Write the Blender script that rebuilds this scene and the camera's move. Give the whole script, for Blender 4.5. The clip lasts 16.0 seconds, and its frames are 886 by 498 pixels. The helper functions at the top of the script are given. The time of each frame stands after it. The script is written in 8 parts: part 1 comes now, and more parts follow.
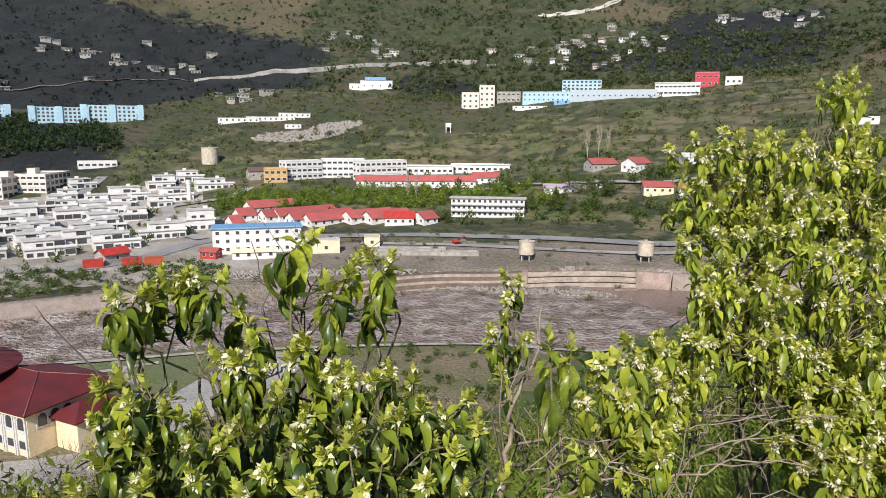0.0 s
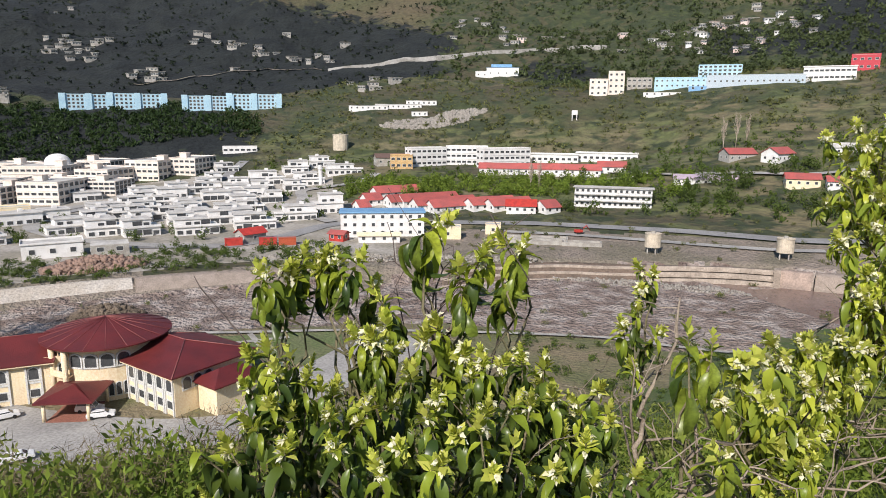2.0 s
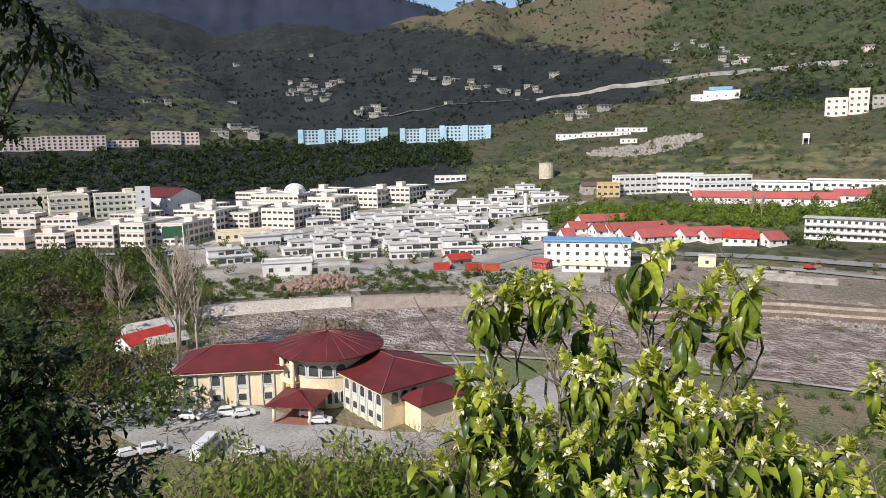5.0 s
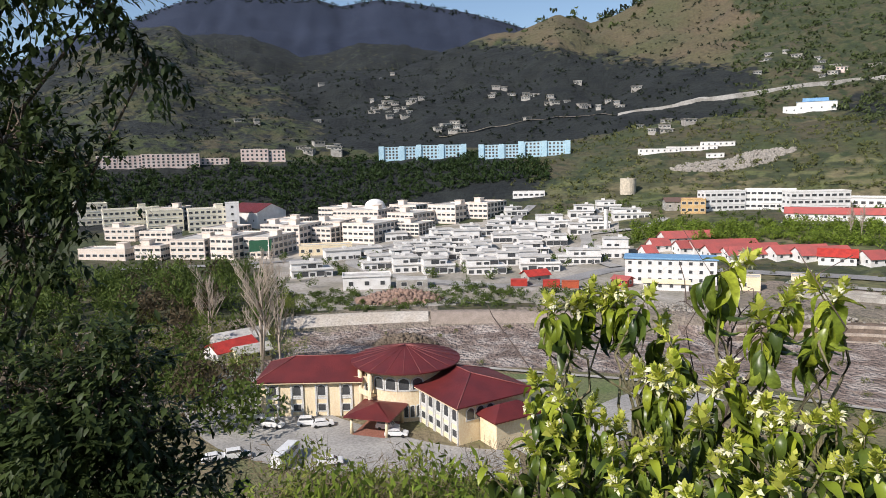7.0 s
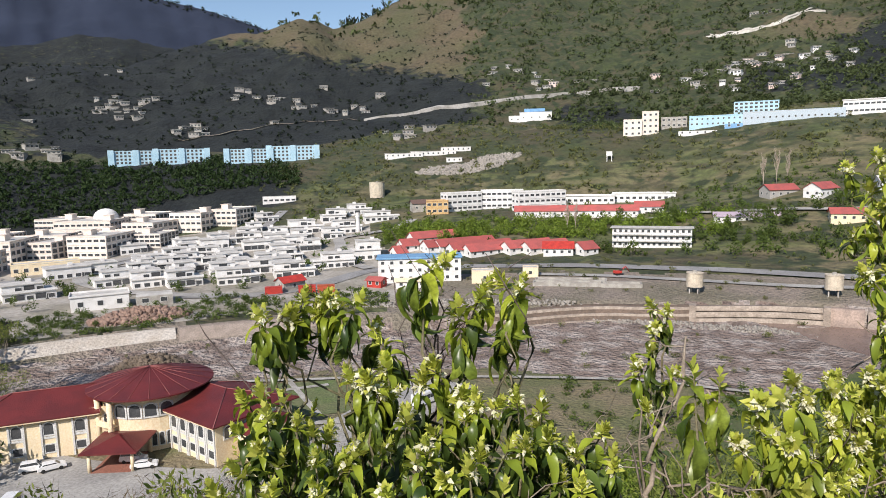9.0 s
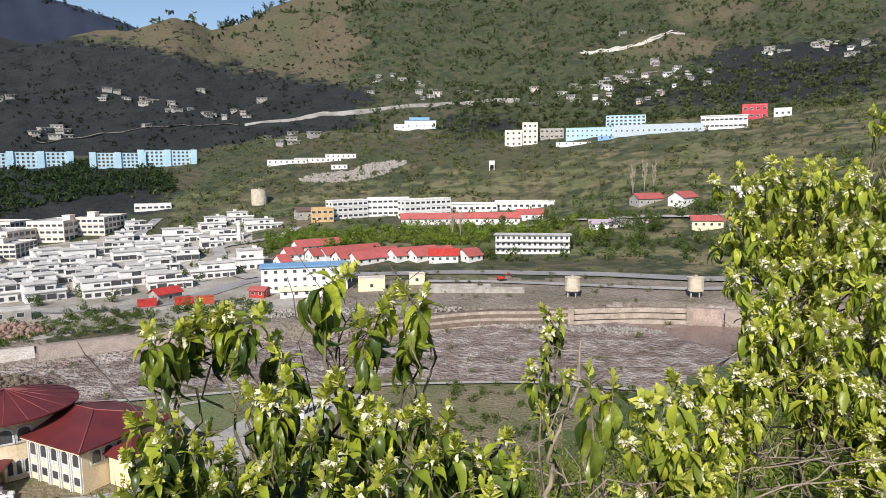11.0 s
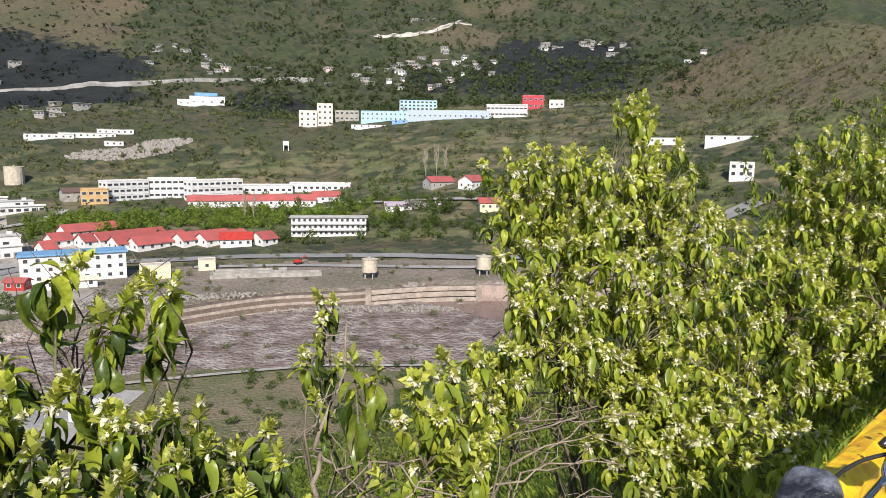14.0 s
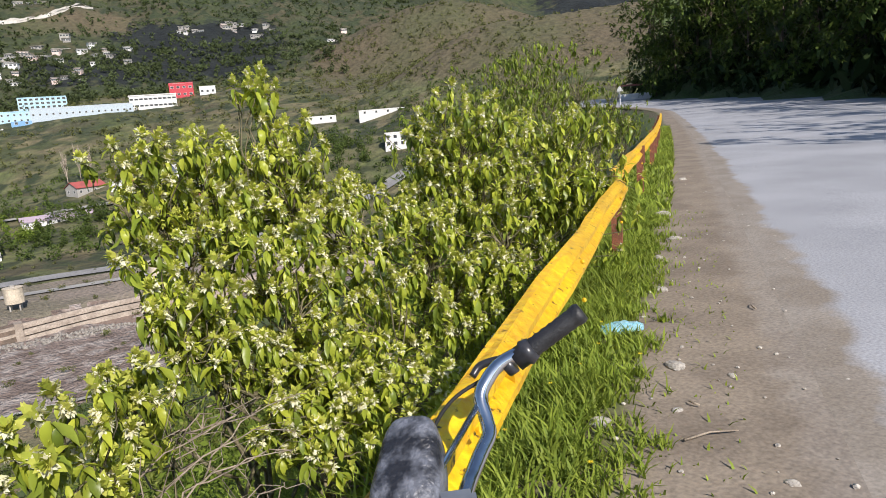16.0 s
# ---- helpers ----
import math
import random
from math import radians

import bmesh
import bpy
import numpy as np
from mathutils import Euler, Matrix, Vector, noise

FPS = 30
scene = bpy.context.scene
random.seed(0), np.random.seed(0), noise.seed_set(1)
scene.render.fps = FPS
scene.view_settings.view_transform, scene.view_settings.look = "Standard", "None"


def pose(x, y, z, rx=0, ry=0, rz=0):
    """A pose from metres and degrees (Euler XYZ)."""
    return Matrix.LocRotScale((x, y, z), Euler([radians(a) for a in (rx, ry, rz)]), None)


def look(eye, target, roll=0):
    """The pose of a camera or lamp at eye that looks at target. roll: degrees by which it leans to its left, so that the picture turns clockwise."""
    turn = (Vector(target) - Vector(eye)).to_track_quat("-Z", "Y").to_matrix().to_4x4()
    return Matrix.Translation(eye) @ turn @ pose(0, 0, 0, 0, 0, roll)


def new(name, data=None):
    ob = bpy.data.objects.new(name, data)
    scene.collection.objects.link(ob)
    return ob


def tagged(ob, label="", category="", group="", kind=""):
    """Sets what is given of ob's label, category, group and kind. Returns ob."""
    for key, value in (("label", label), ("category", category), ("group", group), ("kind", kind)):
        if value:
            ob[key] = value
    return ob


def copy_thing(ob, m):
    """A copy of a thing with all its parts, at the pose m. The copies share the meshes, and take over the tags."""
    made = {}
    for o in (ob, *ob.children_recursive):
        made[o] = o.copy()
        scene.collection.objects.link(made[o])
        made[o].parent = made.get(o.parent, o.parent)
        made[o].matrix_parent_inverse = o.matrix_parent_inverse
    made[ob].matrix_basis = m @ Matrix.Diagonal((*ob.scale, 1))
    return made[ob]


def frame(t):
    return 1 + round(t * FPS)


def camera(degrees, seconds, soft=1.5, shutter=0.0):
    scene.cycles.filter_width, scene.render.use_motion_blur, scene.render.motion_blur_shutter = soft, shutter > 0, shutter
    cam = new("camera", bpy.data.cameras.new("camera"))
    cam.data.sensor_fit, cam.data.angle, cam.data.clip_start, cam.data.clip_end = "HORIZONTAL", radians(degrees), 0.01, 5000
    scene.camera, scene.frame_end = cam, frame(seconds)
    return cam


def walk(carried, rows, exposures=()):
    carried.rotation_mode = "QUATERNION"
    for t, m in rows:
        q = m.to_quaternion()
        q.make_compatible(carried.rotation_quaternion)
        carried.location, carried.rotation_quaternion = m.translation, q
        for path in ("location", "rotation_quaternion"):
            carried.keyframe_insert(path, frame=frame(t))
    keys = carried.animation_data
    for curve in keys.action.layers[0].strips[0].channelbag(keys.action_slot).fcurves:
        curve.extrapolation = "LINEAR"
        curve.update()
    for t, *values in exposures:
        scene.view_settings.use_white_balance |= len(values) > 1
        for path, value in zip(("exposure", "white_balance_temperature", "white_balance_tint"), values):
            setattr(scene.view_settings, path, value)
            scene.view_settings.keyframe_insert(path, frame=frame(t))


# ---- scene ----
cam = camera(66.3, 16.0, 0.9)
PATH = [
    (0, (0.0, 0.0, 1.4), (-0.056, 1.968, 1.047), 0.5),
    (0.5, (-0.013, 0.003, 1.396), (-0.156, 1.966, 1.043), 0.6),
    (1, (-0.02, -0.008, 1.395), (-0.273, 1.943, 1.032), 0.4),
    (1.5, (-0.027, 0.003, 1.39), (-0.33, 1.942, 1.006), 0.7),
    (2, (-0.034, 0.002, 1.389), (-0.44, 1.921, 0.998), 0.5),
    (2.5, (-0.05, -0.006, 1.386), (-0.549, 1.889, 0.99), 0.7),
    (3, (-0.061, -0.016, 1.384), (-0.638, 1.858, 0.988), 0.5),
    (3.5, (-0.067, -0.039, 1.387), (-0.727, 1.81, 1.004), 0.2),
    (4, (-0.078, -0.043, 1.385), (-0.804, 1.779, 0.994), 0.5),
    (4.5, (-0.067, -0.041, 1.389), (-0.927, 1.731, 1.041), -0.2),
    (5, (-0.064, -0.005, 1.387), (-1.029, 1.719, 1.079), -0.8),
    (7.5, (-0.001, -0.04, 1.366), (-1.169, 1.563, 1.108), -1.1),
    (8, (0.068, -0.021, 1.364), (-0.885, 1.716, 1.093), -1.6),
    (8.5, (0.08, 0.02, 1.364), (-0.701, 1.845, 1.12), -1.3),
    (9, (0.066, 0.033, 1.379), (-0.451, 1.948, 1.118), -1.3),
    (9.5, (0.021, 0.038, 1.384), (-0.314, 1.994, 1.134), -1.1),
    (12, (0.036, 0.022, 1.39), (0.111, 2.005, 1.145), 0.7),
    (12.5, (0.076, 0.045, 1.394), (0.489, 1.987, 1.148), 1.1),
    (13, (0.09, 0.04, 1.399), (0.713, 1.924, 1.145), 0.9),
    (13.5, (0.095, 0.062, 1.392), (0.683, 1.956, 1.137), 0.5),
    (14, (0.113, 0.063, 1.384), (0.515, 2.0, 1.089), 0.8),
    (14.5, (0.176, 0.094, 1.376), (0.612, 2.021, 1.068), 1.7),
    (15, (0.215, 0.121, 1.388), (0.9, 1.984, 1.143), -1.3),
    (15.5, (0.219, 0.142, 1.384), (1.191, 1.867, 1.107), -1.7),
    (16, (0.337, 0.111, 1.343), (1.558, 1.649, 0.968), -4.7),
]
walk(cam, [(t, look(eye, target, roll)) for t, eye, target, roll in PATH], exposures=((0.0, 0.22), (8.0, 0.24), (12.0, 0.32), (16.0, 0.34)))

# ---- light ----
SUN_AZ, SUN_EL = -170.0, 38.0          # clockwise from +y, degrees
world = bpy.data.worlds.new("world")
scene.world = world
world.use_nodes = True
wn = world.node_tree
sky = wn.nodes.new("ShaderNodeTexSky")
sky.sky_type = "NISHITA"
sky.sun_disc = False
sky.sun_elevation, sky.sun_rotation = radians(SUN_EL), radians(SUN_AZ)
sky.altitude = 1200
wn.links.new(sky.outputs[0], wn.nodes["Background"].inputs[0])
wn.nodes["Background"].inputs[1].default_value = 0.11
sun = new("sun", bpy.data.lights.new("sun", "SUN"))
sun.data.energy, sun.data.angle, sun.data.color = 4.6, radians(0.6), (1.0, 0.922, 0.86)
sun_way = Vector((math.sin(radians(SUN_AZ)) * math.cos(radians(SUN_EL)), math.cos(radians(SUN_AZ)) * math.cos(radians(SUN_EL)), math.sin(radians(SUN_EL))))
sun.matrix_world = look(sun_way * 60, (0, 0, 0))

# ---- materials ----
def mat(name, colour, rough=0.8, second=None, scale=4.0, fine=None, bump=0.0, metal=0.0, islands=0.0, spread=0.0, detail=6.0, mix=(0.4, 0.6), tint=None, tint_scale=0.4):
    """A procedural surface: two colours mixed by a noise of that scale, a finer grain, relief and spread by island or object."""
    m = bpy.data.materials.new(name)
    m.use_nodes = True
    t = m.node_tree
    n, link, b = t.nodes, t.links.new, t.nodes["Principled BSDF"]
    b.inputs["Roughness"].default_value, b.inputs["Metallic"].default_value = rough, metal
    second = second or tuple(c * 0.75 for c in colour)
    where = n.new("ShaderNodeTexCoord").outputs["Object"] if islands >= 0 else n.new("ShaderNodeNewGeometry").outputs["Position"]
    def noisy(s, det=detail):
        x = n.new("ShaderNodeTexNoise")
        x.inputs["Scale"].default_value, x.inputs["Detail"].default_value = s, det
        link(where, x.inputs["Vector"])
        return x.outputs["Fac"]
    def ramp(v, lo, hi):
        r = n.new("ShaderNodeMapRange")
        r.inputs[1].default_value, r.inputs[2].default_value = lo, hi
        link(v, r.inputs[0])
        return r.outputs[0]
    def blend(f, a, c, kind="MIX"):
        x = n.new("ShaderNodeMix")
        x.data_type, x.blend_type = "RGBA", kind
        for v, s in ((f, 0), (a, 6), (c, 7)):
            if isinstance(v, (int, float)):
                x.inputs[s].default_value = v
            elif isinstance(v, tuple):
                x.inputs[s].default_value = (*v, 1)
            else:
                link(v, x.inputs[s])
        return x.outputs[2]
    col = blend(ramp(noisy(scale), *mix), tuple(colour), tuple(second))
    if tint:
        col = blend(ramp(noisy(tint_scale, 4.0), 0.45, 0.6), col, tuple(tint))
    grain = noisy(fine or scale * 9, 4.0)
    col = blend(0.35, col, ramp(grain, 0.2, 0.8), "OVERLAY")
    if spread:
        info = n.new("ShaderNodeObjectInfo").outputs["Random"] if islands <= 0 else n.new("ShaderNodeNewGeometry").outputs["Random Per Island"]
        h = n.new("ShaderNodeHueSaturation")
        link(ramp(info, 0, 1), h.inputs["Value"])
        vr = h.inputs["Value"].links[0].from_node
        vr.inputs[3].default_value, vr.inputs[4].default_value = 1 - spread, 1 + spread
        link(col, h.inputs["Color"])
        col = h.outputs[0]
    link(col, b.inputs["Base Color"])
    if bump:
        p = n.new("ShaderNodeBump")
        p.inputs["Strength"].default_value = min(1.0, bump)
        p.inputs["Distance"].default_value = 0.4 / scale
        link(grain, p.inputs["Height"])
        link(p.outputs[0], b.inputs["Normal"])
    return m


def layered(name, layers, fine, bump, relief, rough=0.95):
    """Surfaces laid over one another: (attribute, colour, second colour, noise scale, raggedness); the first covers all."""
    m = bpy.data.materials.new(name)
    m.use_nodes = True
    n, link, b = m.node_tree.nodes, m.node_tree.links.new, m.node_tree.nodes["Principled BSDF"]
    where = n.new("ShaderNodeNewGeometry").outputs["Position"]

    def noisy(s, det=6.0):
        x = n.new("ShaderNodeTexNoise")
        x.inputs["Scale"].default_value, x.inputs["Detail"].default_value = s, det
        link(where, x.inputs["Vector"])
        return x.outputs["Fac"]

    def ramp(v, lo, hi):
        r = n.new("ShaderNodeMapRange")
        r.inputs[1].default_value, r.inputs[2].default_value = lo, hi
        link(v, r.inputs[0])
        return r.outputs[0]

    def blend(f, a, c, kind="MIX"):
        x = n.new("ShaderNodeMix")
        x.data_type, x.blend_type = "RGBA", kind
        for v, k in ((f, 0), (a, 6), (c, 7)):
            if isinstance(v, float):
                x.inputs[k].default_value = v
            elif isinstance(v, tuple):
                x.inputs[k].default_value = (*v, 1)
            else:
                link(v, x.inputs[k])
        return x.outputs[2]

    col = None
    for key, one, two, scale, ragged in layers:
        here = blend(ramp(noisy(scale), 0.38, 0.62), one, two)
        if col is None:
            col = here
            continue
        a = n.new("ShaderNodeAttribute")
        a.attribute_name = key
        k = n.new("ShaderNodeMath")
        k.operation = "MULTIPLY_ADD"
        link(noisy(scale * 2.3), k.inputs[0])
        k.inputs[1].default_value = ragged
        link(a.outputs["Fac"], k.inputs[2])
        col = blend(ramp(k.outputs[0], 0.36 + ragged * 0.5, 0.64 + ragged * 0.5), col, here)
    grain = noisy(fine, 4.0)
    link(blend(0.35, col, ramp(grain, 0.2, 0.8), "OVERLAY"), b.inputs["Base Color"])
    b.inputs["Roughness"].default_value = rough
    p = n.new("ShaderNodeBump")
    p.inputs["Strength"].default_value, p.inputs["Distance"].default_value = bump, relief
    link(grain, p.inputs["Height"])
    link(p.outputs[0], b.inputs["Normal"])
    return m


def weight(me, name, values):
    """A share from 0 to 1 at each vertex, for a layered surface."""
    me.attributes.new(name, "FLOAT", "POINT").data.foreach_set("value", np.asarray(values, np.float32).ravel())


# ---- mesh tools ----
def box(bm, x0, x1, y0, y1, z0, z1, m=0):
    v = [bm.verts.new((x, y, z)) for z in (z0, z1) for x, y in ((x0, y0), (x1, y0), (x1, y1), (x0, y1))]
    for f in ((3, 2, 1, 0), (4, 5, 6, 7), (0, 1, 5, 4), (1, 2, 6, 5), (2, 3, 7, 6), (3, 0, 4, 7)):
        bm.faces.new([v[i] for i in f]).material_index = m
    return v


def ring(bm, pts, z):
    return [bm.verts.new((x, y, z)) for x, y in pts]


def prism(bm, pts, z0, z1, m=0):
    a, b = ring(bm, pts, z0), ring(bm, pts, z1)
    n = len(pts)
    for i in range(n):
        bm.faces.new((a[i], a[(i + 1) % n], b[(i + 1) % n], b[i])).material_index = m
    bm.faces.new(b).material_index = m
    bm.faces.new(a[::-1]).material_index = m


def tube(bm, path, radii, sides=6, m=0, cap=True):
    """A round tube along points, with a radius at each."""
    rings = []
    for i, p in enumerate(path):
        p = Vector(p)
        way = (Vector(path[min(i + 1, len(path) - 1)]) - Vector(path[max(i - 1, 0)])).normalized()
        side = way.cross(Vector((0, 0, 1)) if abs(way.z) < 0.9 else Vector((1, 0, 0))).normalized()
        up = side.cross(way)
        r = float(radii[i] if isinstance(radii, (list, tuple)) else radii)
        rings.append([bm.verts.new(p + r * (math.cos(a) * side + math.sin(a) * up)) for a in [2 * math.pi * k / sides for k in range(sides)]])
    for a, b in zip(rings, rings[1:]):
        for k in range(sides):
            f = bm.faces.new((a[k], a[(k + 1) % sides], b[(k + 1) % sides], b[k]))
            f.smooth, f.material_index = True, m
    if cap:
        bm.faces.new(rings[0][::-1]).material_index = m
        bm.faces.new(rings[-1]).material_index = m


def mesh_of(name, bm, *mats):
    me = bpy.data.meshes.new(name)
    bmesh.ops.recalc_face_normals(bm, faces=bm.faces) if len(bm.faces) < 4000 else None
    bm.to_mesh(me)
    bm.free()
    for m in mats:
        me.materials.append(m)
    return me


def part(name, bm, material, parent=None, label=""):
    ob = new(name, mesh_of(name, bm, *(material if isinstance(material, (list, tuple)) else (material,))))
    ob.parent = parent
    return tagged(ob, label)


def empty(name, m, label, category, group="", kind=""):
    ob = new(name)
    ob.empty_display_size = 0.5
    ob.matrix_basis = m
    return tagged(ob, label, category, group, kind)


def from_arrays(name, verts, faces, *mats):
    """A mesh from numpy arrays of vertices and of faces that all have the same number of corners."""
    me = bpy.data.meshes.new(name)
    verts, faces = np.asarray(verts, np.float32), np.asarray(faces, np.int32)
    me.vertices.add(len(verts))
    me.vertices.foreach_set("co", verts.ravel())
    me.loops.add(faces.size)
    me.loops.foreach_set("vertex_index", faces.ravel())
    me.polygons.add(len(faces))
    me.polygons.foreach_set("loop_start", np.arange(0, faces.size, faces.shape[1], dtype=np.int32))
    me.update(calc_edges=True)
    for m in mats:
        me.materials.append(m)
    return me


PLASTER = mat("white_plaster", (0.76, 0.75, 0.73), 0.85, (0.68, 0.66, 0.63), scale=0.35, fine=3.0)
CREAM = mat("cream_plaster", (0.82, 0.70, 0.48), 0.85, (0.76, 0.62, 0.42), scale=0.3, fine=3.0)
PEACH = mat("peach_plaster", (0.80, 0.70, 0.61), 0.85, (0.72, 0.62, 0.53), scale=0.2, fine=2.0, spread=0.06, islands=0)
BLUEWALL = mat("pale_blue_panels", (0.36, 0.55, 0.66), 0.7, (0.42, 0.60, 0.69), scale=0.2, fine=2.0)
PINKWALL = mat("pink_plaster", (0.68, 0.52, 0.47), 0.8, (0.72, 0.60, 0.55), scale=0.2, fine=2.0)
YELLOWWALL = mat("ochre_plaster", (0.60, 0.40, 0.18), 0.8, (0.50, 0.33, 0.15), scale=0.3, fine=2.0)
REDROOF = mat("maroon_sheet_roof", (0.14, 0.022, 0.021), 0.5, (0.105, 0.018, 0.018), scale=0.3, fine=6.0, bump=0.15)
TILERED = mat("red_tin_roof", (0.41, 0.098, 0.085), 0.6, (0.33, 0.09, 0.08), scale=0.25, fine=5.0, spread=0.15, islands=0)
ROOFGREY = mat("grey_roof", (0.56, 0.54, 0.50), 0.9, (0.42, 0.40, 0.37), scale=0.25, fine=2.0)
BLUEROOF = mat("blue_sheet_roof", (0.16, 0.33, 0.55), 0.5, (0.2, 0.38, 0.58), scale=0.4, fine=3.0)
CONCRETE = mat("concrete", (0.42, 0.40, 0.36), 0.9, (0.30, 0.28, 0.25), scale=0.4, fine=4.0, bump=0.2)
STONEWALL = mat("stone_facing", (0.34, 0.28, 0.235), 0.95, (0.28, 0.23, 0.19), scale=0.5, fine=3.0, bump=0.5, islands=-1)
GLASS = mat("dark_window_glass", (0.055, 0.058, 0.062), 0.12, (0.085, 0.088, 0.092), scale=0.5)
FRAMEW = mat("white_frame", (0.7, 0.7, 0.68), 0.6)
REDPAINT = mat("red_painted_steel", (0.50, 0.05, 0.035), 0.5, (0.38, 0.04, 0.03), scale=0.6, fine=5.0)
STEEL = mat("galvanised_steel", (0.45, 0.46, 0.47), 0.4, (0.36, 0.37, 0.38), scale=2.0, metal=0.8)
CARWHITE = mat("white_car_paint", (0.75, 0.75, 0.74), 0.25, (0.70, 0.70, 0.70), scale=1.0)
TYRE = mat("black_rubber", (0.02, 0.02, 0.02), 0.8)
ASPHALT = mat("pale_asphalt", (0.28, 0.275, 0.27), 0.9, (0.22, 0.215, 0.21), scale=0.08, fine=2.0, bump=0.1, islands=-1)
PAVING = mat("pale_paving", (0.36, 0.345, 0.32), 0.9, (0.28, 0.27, 0.255), scale=0.1, fine=2.0, islands=-1)
BARE = mat("bare_grey_soil", (0.26, 0.215, 0.175), 0.95, (0.18, 0.16, 0.115), scale=0.06, fine=0.9, bump=0.5, islands=-1)
TOWNSOIL = mat("pale_town_ground", (0.38, 0.35, 0.31), 0.95, (0.24, 0.22, 0.175), scale=0.05, fine=0.9, islands=-1)
GRAVEL = mat("river_gravel", (0.29, 0.225, 0.19), 0.9, (0.19, 0.14, 0.115), scale=0.09, fine=0.8, bump=0.8, islands=-1, tint=(0.42, 0.36, 0.32), tint_scale=0.16)
DRYGRASS = mat("dry_grass", (0.20, 0.165, 0.10), 0.95, (0.13, 0.135, 0.06), scale=0.08, fine=1.2, bump=0.4, islands=-1)
LAWN = mat("lawn", (0.11, 0.15, 0.05), 0.95, (0.14, 0.15, 0.07), scale=0.1, fine=1.5, bump=0.3, islands=-1)
LUSH = mat("lush_slope", (0.075, 0.12, 0.03), 0.95, (0.11, 0.13, 0.05), scale=0.35, fine=4.0, bump=0.6, islands=-1)
HILL = layered("mountain_slope", (
    ("", (0.046, 0.060, 0.021), (0.071, 0.062, 0.034), 0.022, 0.0),
    ("meadow", (0.100, 0.114, 0.042), (0.145, 0.124, 0.068), 0.03, 1.2),
    ("scrub", (0.026, 0.038, 0.015), (0.040, 0.050, 0.021), 0.04, 2.6),
    ("brown", (0.108, 0.084, 0.050), (0.078, 0.078, 0.036), 0.010, 0.9),
    # Woods, plus cloud shade and a touch of haze put into the colour.
    ("wood_shade", (0.005, 0.008, 0.009), (0.013, 0.017, 0.016), 0.045, 1.6),
    # Blue haze of distance, put into the far range's own colour.
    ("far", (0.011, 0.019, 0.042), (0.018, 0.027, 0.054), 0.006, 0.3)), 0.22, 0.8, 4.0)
VERGE = mat("verge_soil", (0.13, 0.10, 0.07), 0.95, (0.09, 0.09, 0.04), scale=1.5, fine=14.0, bump=0.6, islands=-1)

# ---- the lie of the land ----
# Bands of the valley, outwards from the road: at each azimuth (clockwise from +y) a distance and a height.
AZ = (-85, -60, -45, -30, -15, 0, 15, 30, 45, 60)
BANDS = []


def band(dist, height):
    BANDS.append((dist, height))


band((60, 60, 60, 60, 60, 60, 60, 60, 60, 60), (-50,) * 10)
band((150, 152, 158, 164, 160, 156, 152, 158, 175, 190), (-50, -50, -50, -50, -50, -50, -50, -49, -40, -30))          # near bank
band((153, 155, 161, 167, 163, 159, 155, 161, 178, 193), (-51.5,) * 7 + (-50, -41, -30))                                # river bed
band((203, 204, 205, 203, 203, 220, 233, 245, 262, 280), (-51.5,) * 7 + (-49, -38, -25))
band((214, 215, 216, 213, 209, 224, 236, 248, 266, 285), (-46.5, -46.5, -46.5, -46.5, -46, -45.7, -45.5, -45, -34, -22))  # top of the far bank
band((240, 240, 240, 240, 235, 240, 250, 260, 290, 310), (-45.5, -45.5, -45.3, -45.2, -45.2, -44.8, -44.6, -42, -28, -16))
band((345, 345, 340, 330, 310, 300, 300, 300, 330, 350), (-45, -45, -45, -44.5, -43, -41.5, -40, -30, -10, 0))
band((430, 430, 430, 420, 350, 340, 335, 335, 380, 400), (-42, -42, -42, -36, -37, -37, -33, -15, 8, 18))
band((500, 500, 500, 470, 405, 395, 380, 400, 440, 480), (-36, -36, -36, -27, -30, -29.5, -20, 0, 35, 50))
band((535, 535, 535, 500, 445, 435, 430, 450, 500, 560), (-22, -20, -18, -16, -29, -27, -8, 12, 66, 78))
band((590, 590, 590, 580, 550, 535, 550, 560, 620, 700), (2, 3, 3, 5, 8, 14.5, 31, 40, 50, 70))
band((660, 660, 660, 650, 640, 600, 600, 620, 760, 850), (8, 7, 6, 14, 32, 26, 39, 50, 70, 95))
band((4400,) * 10, (8, 7, 6, 14, 32, 26, 39, 50, 50, 50))
DIST = np.array([b[0] for b in BANDS], float)
HIGH = np.array([b[1] for b in BANDS], float)
RAIL_AZ = radians(58.3)                                         # the way the road and its rail run
ALONG = np.array((math.sin(RAIL_AZ), math.cos(RAIL_AZ)))
OUT = np.array((-ALONG[1], ALONG[0]))                           # towards the valley
RAIL_AT = 0.40                                                  # the rail's line, out from the first eye


def wrinkle(x, y, scale, seed=0.0):
    """Cheap smooth noise, -1 to 1."""
    a = 0
    for k, (c, s) in enumerate(((1.0, 0.6), (-0.35, 1.13), (0.77, -0.92), (1.31, 0.21))):
        f = (1.0 + 0.57 * k) / scale
        a = a + np.sin((x * c + y * s) * f * 6.28 + seed + 2.1 * k) * np.cos((y * c - x * s) * f * 4.1 + 1.7 * seed + k) / (1 + 0.4 * k)
    return a / 2.2


